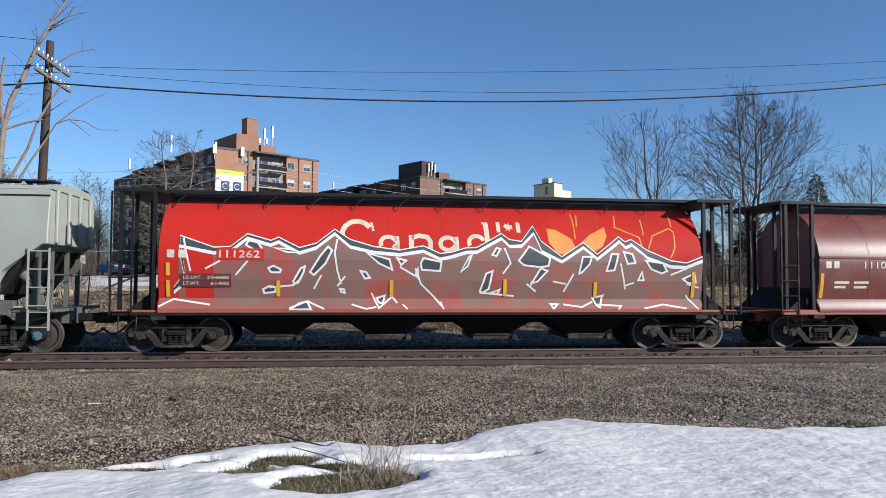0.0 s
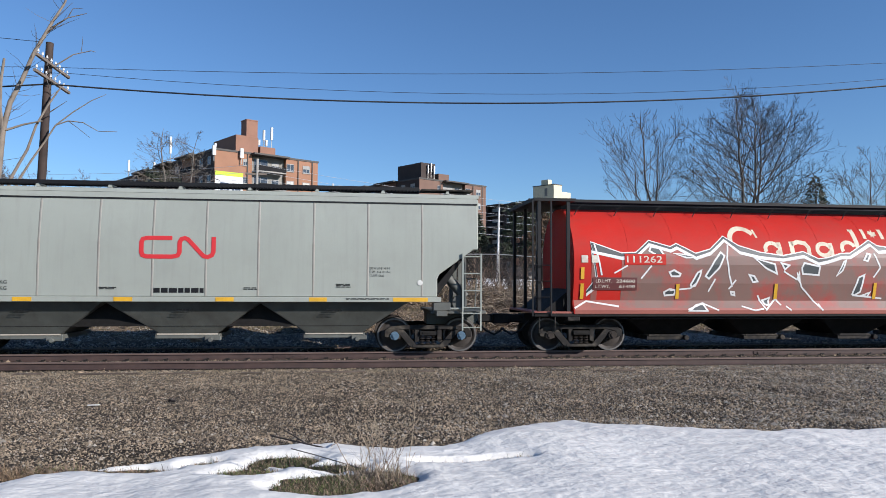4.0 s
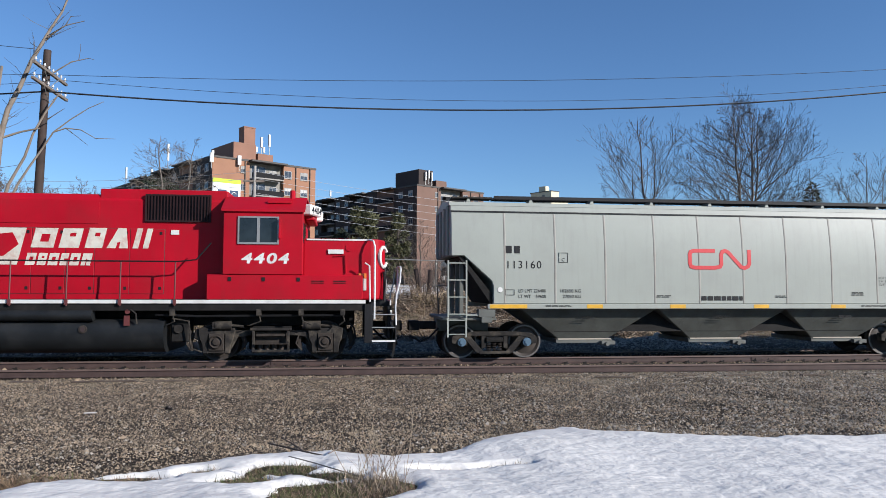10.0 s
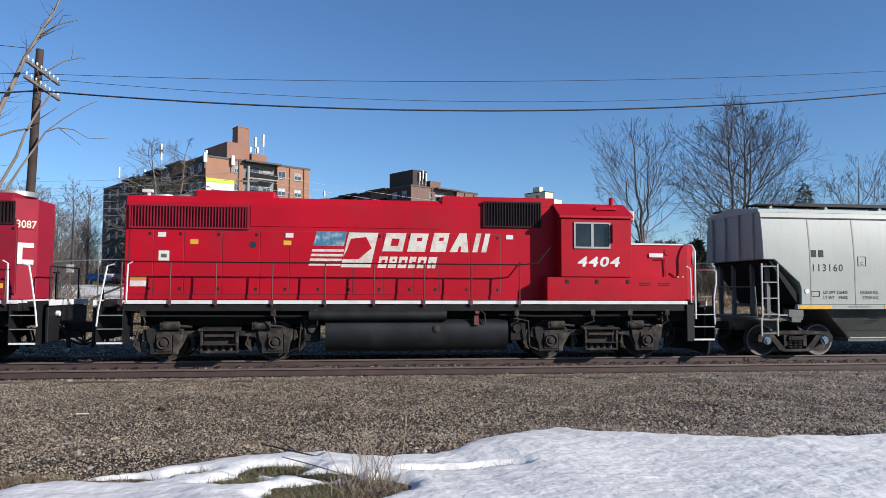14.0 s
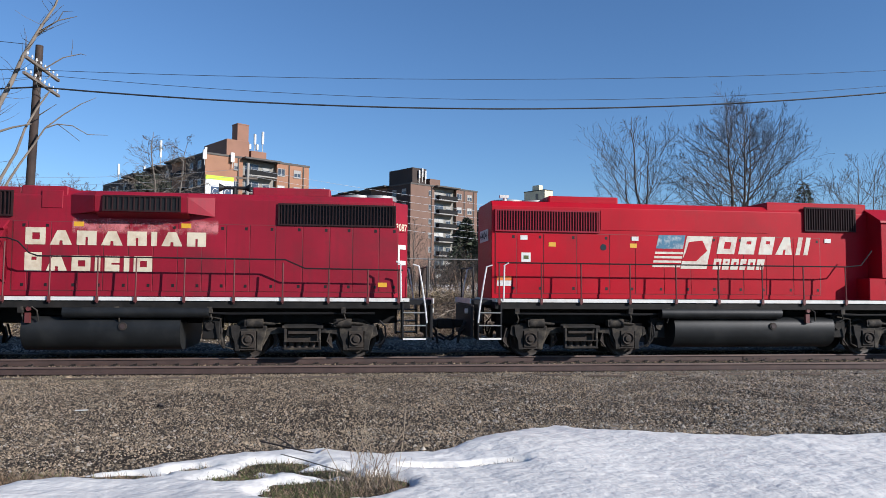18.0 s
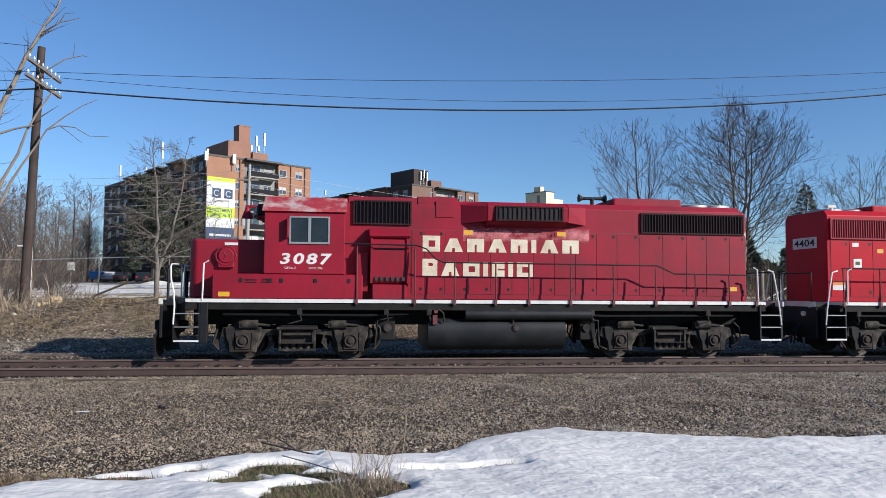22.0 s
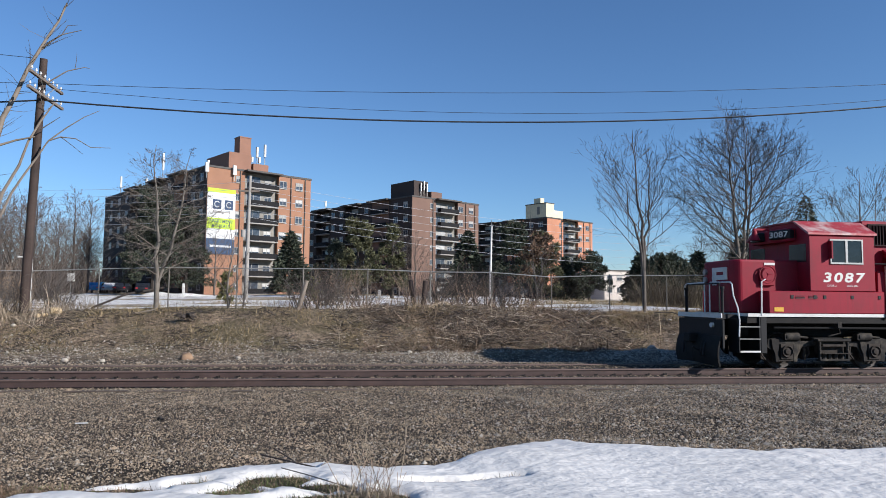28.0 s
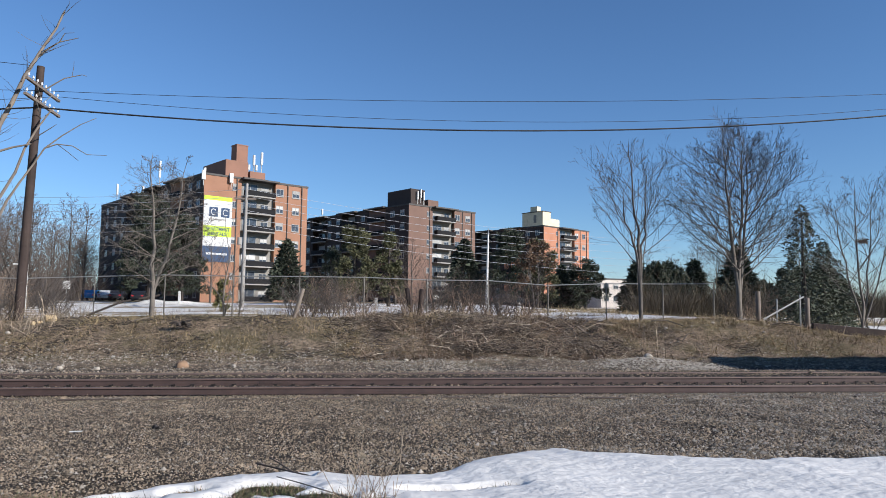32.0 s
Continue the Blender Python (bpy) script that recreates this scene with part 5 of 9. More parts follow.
        for m in (-1.2, 1.05):
            part("brake_cylinder", cylm, t, at=r @ pose(m, 0, 0))
        for m, a in ((-0.82, 0), (0.82, 180), (1.92, 0), (-1.92, 180)):
            part("brake_shoe", shoem, t, at=r @ (pose(m, 0, 0) if a == 0 else pose(m, 0, 0) @ Matrix.Diagonal((-1, 1, 1, 1))))
        part("hose", hoseg, t, at=r @ pose(1.98, 0, 0))
    for m in (-1.3715, 1.3715):
        wheelset(car, x + m, WHEEL_LOCO, 0.508, False)
        Geo().box(x + m * 0.25 - 0.3, x + m * 0.25 + 0.3, -0.55, 0.55, 0.26, 0.9).make("traction_motor", BLACK_GEAR, car, "grimy traction motor", bevel=0.04)


def louvre(car, x0, x1, z0, z1, y, n, depth=0.06, frame_mat=None, label="dark slatted air intake"):
    """An air intake: a dark box, a frame and upright slats."""
    box = Geo().box(x0, x1, y + 0.0, y + 0.02, z0, z1).make("air_intake", BLACK, car, label)
    fr = Geo().box(x0 - 0.04, x1 + 0.04, y - depth, y, z1, z1 + 0.04).box(x0 - 0.04, x1 + 0.04, y - depth, y, z0 - 0.04, z0).box(x0 - 0.04, x0, y - depth, y, z0, z1).box(x1, x1 + 0.04, y - depth, y, z0, z1)
    fr.make("intake_frame", SLAT_DARK if frame_mat is None else frame_mat, box)
    slat = Geo().box(-0.012, 0.012, y - depth, y, z0, z1).mesh("slat", SLAT_DARK if frame_mat is None else frame_mat)
    for k in range(n):
        part("slat", slat, box, at=pose(x0 + (x1 - x0) * (k + 0.5) / n, 0, 0))
    return box


def hood_doors(car, xs, z0, z1, y, mat_):
    # added dark sheet behind the doors; it shows as shade in their seams
    Geo().box(xs[0] - 0.012, xs[-1] + 0.012, y - 0.005, y + 0.004, z0 - 0.012, z1 + 0.012).make("door_jamb", MAROON, car, "maroon sheet that darkens the seams between the doors")
    for a, b in zip(xs, xs[1:]):
        d = Geo().box(a + 0.008, b - 0.008, y - 0.014, y + 0.005, z0, z1).make("hood_door", mat_, car, bevel=0.004)
        for z in (z0 + 0.22, z1 - 0.22):
            Geo().box(a + 0.02, a + 0.05, y - 0.017, y - 0.012, z - 0.06, z + 0.06).make("hinge", mat_, d)
        for z in (z0 + 0.14, z1 - 0.1):
            Geo().box(b - 0.13, b - 0.06, y - 0.0175, y - 0.012, z - 0.04, z + 0.04).make("latch", BLACK, d, "dark recessed latch")


def end_steps(car, s, E, rail_mat, plough=True, inset=0.0):
    """Stairs, handrails, pilot and coupler at one end; s is the side to which the end looks."""
    x = lambda a: s * a
    F = E - inset  # the foot of the stairs
    for y in (-1.5, 1.5):
        o = -1 if y < 0 else 1
        a, b = sorted((x(F - 0.62), x(F - 0.58)))
        Geo().box(a, b, min(y, y - o * 0.55), max(y, y - o * 0.55), 0.5, 1.55).make("step_side", BLACK, car, "black step side plate")
        if plough:
            a, b = sorted((x(F - 0.62), x(F - 0.8)))
            Geo().box(a, b, min(y - o * 0.1, y + o * 0.01), max(y - o * 0.1, y + o * 0.01), 0.48, 1.5).make("step_side", BLACK, car, "black step side plate", bevel=0.01)
        a, b = sorted((x(F), x(F + 0.03)))
        Geo().box(a, b, min(y, y - o * 0.55), max(y, y - o * 0.55), 0.5, 1.45).make("step_side", BLACK, car, "black step side plate")
        for k, z in enumerate((0.52, 0.86, 1.2)):
            a, b = sorted((x(F - 0.6), x(F)))
            st = Geo().box(a, b, min(y, y - o * (0.3 + 0.1 * k)), max(y, y - o * (0.3 + 0.1 * k)), z, z + 0.03).make("step", BLACK, car, "black step with white edge")
            Geo().box(a, b, y + o * 0.002, y + o * 0.014, z - 0.012 if k == 0 else z + 0.012, z + 0.034).make("step_edge", WHITE if k == 0 else STEEL, st, "step edge")
        Geo().tube([(x(F - 0.66), y, 1.55), (x(F - 0.68), y, 2.5), (x(F - 0.8), y, 2.57)], 0.022).make("handrail", rail_mat, car, "step handrail", True)
        if plough:  # the outer rail runs on across the front of the platform
            Geo().tube([(x(F + 0.02), y, 0.95), (x(F), y, 1.4), (x(F + 0.03), y * 0.98, 1.75), (x(F + 0.12), y * 0.94, 2.1), (x(F + 0.14), y * 0.92, 2.42), (x(F + 0.14), y * 0.85, 2.48), (x(F + 0.14), y * 0.14, 2.5), (x(F + 0.14), y * 0.1, 2.44), (x(F + 0.14), y * 0.1, 1.6)], 0.022).make("handrail", rail_mat, car, "bent handrail round the platform", True)
            Geo().cyl((x(E - 0.12), y * 0.72, 1.56), (x(E - 0.12), y * 0.72, 2.32), 0.035, n=8).cyl((x(E - 0.12), y * 0.72, 2.28), (x(E - 0.12), y * 0.72, 2.36), 0.06, n=8).make("marker_post", BLACK, car, "short black post on the platform", True)
        else:
            Geo().tube([(x(F + 0.02), y, 0.95), (x(F - 0.02), y, 1.35), (x(F - 0.12), y, 2.0), (x(F - 0.2), y, 2.45), (x(F - 0.36), y, 2.5)], 0.022).make("handrail", rail_mat, car, "bent step handrail", True)
    Geo().tube([(x(E - 0.1), -0.95, 1.6), (x(E - 0.1), -0.95, 2.45), (x(E - 0.1), 0.95, 2.45), (x(E - 0.1), 0.95, 1.6)], 0.022).make("end_railing", BLACK, car, "end platform railing", True)
    a, b = sorted((x(E - 0.9), x(E + 0.02)))
    Geo().box(a, b, -0.95, 0.95, 1.42, 1.56).make("end_platform", BLACK, car)
    Geo().box(min(x(E + 0.02), x(E + 0.05)), max(x(E + 0.02), x(E + 0.05)), -1.3, 1.3, 1.46, 1.60).make("platform_edge", WHITE, car, "white platform edge")
    Geo().box(min(x(E - 0.05), x(E + 0.02)), max(x(E - 0.05), x(E + 0.02)), -1.3, 1.3, 0.6 if plough else 0.55, 1.42).make("end_plate", BLACK, car, "black end plate", bevel=0.01)
    if plough:  # two curved blades that meet in the middle
        for o in (-1, 1):
            rows = []
            for k in range(6):
                w = k / 5
                lift = 0.98 - 0.84 * w
                bulge = 0.15 - 0.3 * (w - 0.62) ** 2
                rows.append([(x(E + bulge + 0.12 * (1 - q)), o * 1.32 * q, lift - 0.05 * q) for q in (0.0, 0.25, 0.5, 0.75, 0.95)])
            back = [[(p[0] - s * 0.05, p[1], p[2]) for p in row] for row in rows]
            g = Geo()
            v = [p for row in rows for p in row] + [p for row in back for p in row]
            f = []
            for i in range(5):
                for j in range(4):
                    c_ = i * 5 + j
                    f += [(c_, c_ + 1, c_ + 6, c_ + 5), (c_ + 30, c_ + 35, c_ + 36, c_ + 31)]
            f += [(i * 5 + 4, i * 5 + 34, i * 5 + 39, i * 5 + 9) for i in range(5)] + [(j, j + 30, j + 31, j + 1) for j in range(4)] + [(25 + j, 26 + j, 56 + j, 55 + j) for j in range(4)]
            g.add(v, f).make("plough_blade", BLACK_GEAR, car, "curved black plough blade", True)
    coupler(car, x(E - (0.4 if plough else 0.05)), s)
    for k in (-0.6, -0.45, 0.45, 0.6):
        Geo().tube([(x(E + 0.03), k, 0.95), (x(E + 0.2), k * 1.05, 0.7), (x(E + 0.25), k, 0.35)], 0.025, 6).make("air_hose", BLACK, car, "black rubber air hose", True)
    Geo().cyl((x(E + 0.02), -0.8, 1.25), (x(E + 0.1), -0.8, 1.25), 0.07, n=12).make("ditch_lamp", WHITE, car)


def loco_common(car, paint, E, hood0, hood1, tank, rail_mat, posts, rail_line, skirt):
    Geo().box(-E + 0.6, E - 0.6, -1.46, 1.46, 1.32, 1.52).box(-E + 0.9, E - 0.9, -0.5, 0.5, 0.9, 1.35).make("underframe", BLACK_GEAR, car, "black underframe", bevel=0.01)
    for s in (-1, 1):  # piping and brake rigging inboard of the sills
        Geo().tube([(s * 2.2, -1.3, 1.22), (s * 3.2, -1.32, 1.18), (s * 6.9, -1.3, 1.2)], 0.03).make("sand_pipe", BLACK, car)
        Geo().tube([(s * 2.6, -1.25, 1.12), (s * 3.0, -1.25, 1.05), (s * 3.05, -1.2, 0.35), (s * 3.3, -1.1, 0.25)], 0.022).make("sand_pipe", TRUCK_GREY, car)
        Geo().box(s * 2.75 - 0.22, s * 2.75 + 0.22, -1.1, -0.5, 0.5, 1.2).make("air_filter_box", BLACK_GEAR, car, "black underframe box", bevel=0.03)
        Geo().cyl((s * 2.72, -1.15, 0.85), (s * 2.72, -1.0, 0.85), 0.11, n=12).make("air_filter", TRUCK_GREY, car, "dusty air filter", True)
    Geo().box(-E + 0.62, E - 0.62, -1.50, 1.50, 1.51, 1.60).make("walkway", WHITE, car, "walkway with a white edge stripe")
    Geo().box(-E + 0.64, E - 0.64, -1.47, 1.47, 1.60, 1.604).make("walkway_tread", BLACK, car)
    x0, x1 = tank
    half = [(-0.98, 0.24), (-1.12, 0.28), (-1.24, 0.36), (-1.32, 0.47), (-1.375, 0.61), (-1.39, 0.78), (-1.375, 0.94), (-1.32, 1.04), (-1.2, 1.1)]
    poly = half + [(-y_, z_) for y_, z_ in reversed(half)]
    tk = Geo().prism(poly, "x", x0, x1).make("fuel_tank", TANK, car, "black fuel tank", True)
    Geo().cyl(((x0 + x1) / 2 + 0.5, -1.42, 0.86), ((x0 + x1) / 2 + 0.5, -1.37, 0.86), 0.1, n=16).make("sight_gauge", TRUCK_RUST, tk, "round fuel gauge")
    Geo().cyl(((x0 + x1) / 2 + 0.5, -1.43, 0.86), ((x0 + x1) / 2 + 0.5, -1.41, 0.86), 0.06, n=16).make("gauge_glass", GRIME_GRID, tk)
    Geo().cyl((skirt[0], -1.36, 1.22), (skirt[1], -1.36, 1.22), 0.155, n=20).make("air_reservoir", TANK, car, "long black air reservoir", True)
    Geo().tube([(skirt[2], -1.42, 1.3), (skirt[2] + 0.1, -1.45, 1.35), (skirt[2] + 0.22, -1.45, 1.25), (skirt[2] + 0.24, -1.42, 1.0)], 0.02).make("fuel_cutoff_cable", TRUCK_GREY, car)
    Geo().box(skirt[2] - 0.06, skirt[2] + 0.06, -1.45, -1.38, 0.95, 1.2).cyl((skirt[2] + 0.02, -1.46, 1.3), (skirt[2] + 0.02, -1.4, 1.3), 0.06, n=10).make("fuel_filler", MAROON, car, "red fuel filler and cut-off")
    r = random.Random(int(E * 10))
    for k in range(14):
        x = -E + 1.2 + k * (2 * E - 2.4) / 13
        if r.random() < 0.7:
            Geo().box(x - 0.06, x + 0.06, -1.47, -1.3, 1.2, 1.36).tube([(x, -1.4, 1.22), (x + 0.05, -1.4, 1.05), (x + r.uniform(-0.3, 0.3), -1.35, 0.95)], 0.02).make("pipe_bracket", TRUCK_GREY, car)
    for x, z in posts:
        p_ = Geo().tube([(x, -1.5, 1.45), (x, -1.52, 1.6), (x, -1.5, z)], 0.02, 6).box(x - 0.035, x + 0.035, -1.54, -1.5, 1.48, 1.62).make("railing_post", paint, car, "handrail post", True)
    Geo().tube(rail_line, 0.019, 6).make("walkway_handrail", BLACK, car, "long walkway handrail", True)
    for x, z in posts:
        Geo().tube([(x, 1.5, 1.5), (x, 1.5, z)], 0.02, 6).make("railing_post", BLACK, car)
    Geo().tube([(x, 1.5, z) for x, _, z in rail_line], 0.019, 6).make("walkway_handrail", BLACK, car, "", True)


def cab(car, paint, x0, x1, front, roof_mat):
    """The driver's cab between x0 and x1; front is +1 or -1."""
    Y = 1.52
    poly = [(-Y, 2.25), (-Y, 3.84), (-Y - 0.05, 3.86), (-Y - 0.04, 3.92), (-0.88, 4.32), (0.88, 4.32), (Y + 0.04, 3.92), (Y + 0.05, 3.86), (Y, 3.84), (Y, 2.25)]
    c = Geo().prism(poly, "x", x0, x1).make("cab", paint, car, "driver's cab", bevel=0.015)
    Geo().prism([(-Y - 0.06, 3.87), (-Y - 0.05, 3.93), (-0.9, 4.33), (0.9, 4.33), (Y + 0.05, 3.93), (Y + 0.06, 3.87), (Y + 0.03, 3.87), (0.88, 4.29), (-0.88, 4.29), (-Y - 0.03, 3.87)], "x", x0 - 0.05, x1 + 0.05).make("cab_roof", roof_mat, c, "sloping cab roof edge")
    m = (x0 + x1) / 2 - 0.12 * front
    w, z0, z1 = 0.47, 3.08, 3.71
    win = Geo().box(m - w, m + w, -Y - 0.012, -Y + 0.01, z0, z1).make("cab_window", CAB_GLASS, c, "dark sliding side window")
    fr = Geo()
    for a, b, d, e in ((m - w - 0.04, m + w + 0.04, z1, z1 + 0.04), (m - w - 0.04, m + w + 0.04, z0 - 0.05, z0), (m - w - 0.04, m - w, z0, z1), (m + w, m + w + 0.04, z0, z1), (m - 0.035, m + 0.035, z0, z1)):
        fr.box(a, b, -Y - 0.03, -Y, d, e)
    fr.make("window_frame", ALU, win, "aluminium window frame")
    a = m + front * (w + 0.07)
    Geo().box(a - 0.02, a + 0.02, -Y - 0.16, -Y, z0 + 0.1, z1 - 0.02).make("wind_deflector", paint, c, "small wind deflector")
    xf = x1 if front > 0 else x0
    for y in (-1.0, 1.0):
        a, b = sorted((xf - front * 0.01, xf + front * 0.012))
        Geo().box(a, b, y - 0.38, y + 0.38, 3.1, 3.62).make("windscreen", CAB_GLASS, c, "dark windscreen")
    Geo().box(min(xf, xf + front * 0.25), max(xf, xf + front * 0.25), -0.95, 0.95, 3.72, 4.12).make("number_housing", paint, c, "number board housing", bevel=0.04)
    return c, m


def corner_board(c, body, x, y, z, turn, light):
    """A number board set at an angle on a corner of the cab roof."""
    holder = part("number_board", Geo().box(-0.38, 0.38, -0.04, 0.3, -0.14, 0.14).mesh("number_board", WHITE if light else BLACK, bevel=0.03), c, "angled number board", pose(x, y, z, 0, 0, turn))
    part("lettering", text_mesh(body, BLACK if light else WHITE, -0.34, 0.34, -0.09, 0.09, -0.047, bold=0.012), holder)


def road_number(c, body, x, y0, y1, z0, z1, turn, light):
    """A number board on an end that faces along x; turn is the way that it faces."""
    holder = part("number_board", Geo().box(y0, y1, -0.012, 0.012, z0, z1).mesh("number_board", WHITE if light else BLACK), c, "number board", pose(x, 0, 0, 0, 0, turn))
    part("lettering", text_mesh(body, BLACK if light else WHITE, y0 + 0.07, y1 - 0.07, z0 + 0.06, z1 - 0.06, -0.018, bold=0.015), holder)


# plain block shapes that stand for painted names: (kind, width) in units of the block's height
def blocks(kinds, x0, x1, z0, z1, slant=0.0, first=1.0):
    wide = {"o": 0.95, "a": 1.05, "n": 0.95, "i": 0.28, "p": 0.85, "f": 0.75}
    total = sum(wide[k] for k in kinds) + 0.22 * (len(kinds) - 1)
    u = (x1 - x0) / total
    out, x = [], x0
    for j, k in enumerate(kinds):
        w, h = wide[k] * u, (z1 - z0) * (first if j == 0 else 1.0)
        hole = {"o": (0.34, 0.72, 0.3, 0.7), "p": (0.40, 0.70, 0.58, 0.76), "f": (0.45, 1.0, 0.44, 0.56), "n": (0.44, 0.56, 0.0, 0.55), "a": (0.42, 0.58, 0.0, 0.3), "i": None}[k]
        if hole is None:
            polys = [[(0, 0), (w, 0), (w, h), (0, h)]]
        else:
            a0, a1, b0, b1 = hole[0] * w, hole[1] * w, hole[2] * h, hole[3] * h
            polys = [[(0, 0), (a0, 0), (a0, h), (0, h)], [(a0, b1), (a1, b1), (a1, h), (a0, h)]]
            if a1 < w:
                polys.append([(a1, 0), (w, 0), (w, h), (a1, h)])
            if b0 > 0:
                polys.append([(a0, 0), (a1, 0), (a1, b0), (a0, b0)])
        if k == "a":
            polys = [[(0.5 * w + (x_ - 0.5 * w) * (1 - 0.62 * z_ / h), z_) for x_, z_ in p] for p in polys]
        out.append([[(x + a + slant * b, z0 + b) for a, b in p] for p in polys])
        x += w + 0.22 * u
    return out


def loco_a():
    """The fresher red engine; its cab looks to +x."""
    E = 8.05
    car = thing("red_locomotive", "bright red four-axle diesel locomotive with worn white lettering", "locomotive", "train")
    posts = [(x, 2.55) for x in (-7.35, -6.2, -5.1, -3.72, -2.4, -1.15, 0.15, 1.4, 2.7)]
    line = [(-7.4, -1.5, 2.57), (2.75, -1.5, 2.57), (3.2, -1.5, 2.62), (3.55, -1.5, 3.05)]
    loco_common(car, MAROON, E, -7.45, 3.84, (-2.38, 2.42), CHROME_RAIL, posts, line, (-2.8, 0.75, 1.55))
    Y = 0.98
    Geo().prism([(-Y, 1.6), (-Y, 4.17), (-Y + 0.12, 4.33), (Y - 0.12, 4.33), (Y, 4.17), (Y, 1.6)], "x", -7.45, 3.9).make("long_hood", RED_NEW, car, "long red engine hood", bevel=0.015)
    Geo().box(-5.8, -3.75, -0.78, 0.78, 4.24, 4.52).make("roof_duct", RED_NEW, car, "raised roof casing", bevel=0.05)
    Geo().box(0.68, 3.84, -0.94, 0.94, 4.1, 4.47).make("blower_housing", RED_NEW, car, "raised blower housing", bevel=0.02)
    Geo().box(-4.35, 0.68, -0.995, -0.97, 3.55, 4.10).make("hood_side_panel", RED_NEW, car)
    for x in (-6.8, -6.1):
        Geo().cyl((x, 0, 4.31), (x, 0, 4.42), 0.5, n=24).make("roof_fan", STEEL, car, "round roof fan", True)
    Geo().cyl((-7.0, -0.6, 4.3), (-7.0, -0.6, 4.46), 0.05, n=8).box(-7.15, -6.9, -0.66, -0.54, 4.44, 4.52).make("roof_antenna", WHITE, car)
    louvre(car, -7.32, -4.43, 3.50, 4.04, -Y - 0.005, 38, 0.05, RED_OLD)
    louvre(car, 1.85, 3.4, 3.66, 4.3, -Y - 0.005, 20, 0.05)
    hood_doors(car, [-7.35, -6.75, -6.0, -5.05, -4.1, -3.35, -2.5, -1.7, -0.9, -0.1, 0.6, 1.45, 2.3], 1.75, 3.42, -Y, RED_NEW)
    Geo().cyl((-4.28, -Y - 0.02, 3.06), (-4.28, -Y, 3.06), 0.09, n=16).make("sight_window", CAB_GLASS, car, "small oval sight window")
    # cab, nose, equipment boxes
    c, m = cab(car, RED_NEW, 3.84, 5.82, 1, RED_NEW)
    lettering(c, "4404", WHITE, 4.28, 5.46, 2.53, 2.81, -1.526, "white cab number", 0.2, 0.028, 1.18)
    corner_board(c, "4404", 6.09, -0.93, 3.98, 72, True)
    corner_board(c, "4404", 6.09, 0.93, 3.98, 108, True)
    Geo().box(4.9, 5.5, -1.3, -1.0, 4.13, 4.2).cyl((5.5, -0.9, 4.25), (5.5, -0.9, 4.52), 0.07, n=10).make("cab_beacon", RED_NEW, c, "small roof beacon")
    Geo().box(3.45, 7.35, -1.50, 1.50, 1.605, 2.246).make("equipment_box", RED_NEW, car, "low equipment boxes", bevel=0.02)
    for x in (4.02, 4.85, 5.72):
        Geo().box(x - 0.04, x + 0.04, -1.515, -1.498, 2.08, 2.18).make("latch", BLACK, car)
    Geo().prism([(5.8, -1.22), (7.62, -1.22), (7.8, -1.12), (7.95, -0.78), (7.98, 0), (7.95, 0.78), (7.8, 1.12), (7.62, 1.22), (5.8, 1.22)], "z", 1.6, 3.22).make("low_nose", RED_NEW, car, "low red nose with cut corners", bevel=0.05)
    Geo().box(5.9, 7.5, -1.24, -1.2, 3.17, 3.21).make("nose_trim", WHITE, car, "thin white trim")
    Geo().box(6.45, 6.85, -1.26, -1.2, 2.82, 2.93).make("class_lamp", WHITE, car, "white marker lamp")
    Geo().cyl((7.0, -1.24, 2.98), (7.0, -1.2, 2.98), 0.1, n=14).make("nose_cap", RED_NEW, car)
    Geo().tube([(6.6, -1.24, 2.75), (6.9, -1.26, 2.78), (6.92, -1.26, 2.3)], 0.018).make("grab_iron", RED_NEW, car)
    for x in (6.05, 6.6):
        for k in range(2):
            Geo().box(x, x + 0.32, -1.512, -1.498, 2.03 + k * 0.05, 2.05 + k * 0.05).make("vent_slot", BLACK, car)
    Geo().box(7.25, 7.45, -1.26, -1.22, 1.85, 2.3).make("notice", WHITE, car, "white and orange notice")
    Geo().box(7.25, 7.45, -1.27, -1.255, 2.17, 2.3).make("notice_stripe", ORANGE, car, "orange notice stripe")
    ring = [(7.9 + 0.1 * math.cos(a), -0.93 + 0.23 * math.cos(a), 2.75 + 0.27 * math.sin(a)) for a in np.linspace(0.6, 5.7, 16)]
    Geo().tube(ring, 0.05, 6).make("nose_emblem", WHITE, car, "white open ring painted on the nose")
    for k in range(2):
        Geo().cyl((7.94, -0.12 + 0.24 * k, 3.05), (8.02, -0.12 + 0.24 * k, 3.05), 0.09, n=14).make("headlight", ALU, car)
    # worn side paint
    y = -Y - 0.016
    flag = lambda a, b, c_, d: [[(a + 0.22 * (c_ - 2.53), c_), (b + 0.22 * (c_ - 2.53), c_), (b + 0.22 * (d - 2.53), d), (a + 0.22 * (d - 2.53), d)]]
    for k in range(4):
        flat("painted_stripe", flag(-2.85, -2.02, 2.52 + k * 0.125, 2.585 + k * 0.125), WORN_WHITE, car, y, "worn white stripe")
    flat("painted_canton", flag(-2.85, -2.05, 3.05, 3.44), FLAG_BLUE, car, y, "flaking blue panel")
    flat("painted_block", flag(-2.0, -1.22, 2.48, 3.42), WORN_WHITE, car, y, "worn white block")
    flat("painted_block", [[(-1.98, 2.7), (-1.55, 2.7), (-1.2, 3.0), (-1.35, 3.3), (-1.75, 3.25), (-1.85, 2.95)]], RED_NEW, car, y - 0.005)
    for shape in blocks("op", -0.92, 0.22, 2.92, 3.42, 0.22):
        flat("painted_block", shape, WORN_WHITE, car, y, "worn white block shape")
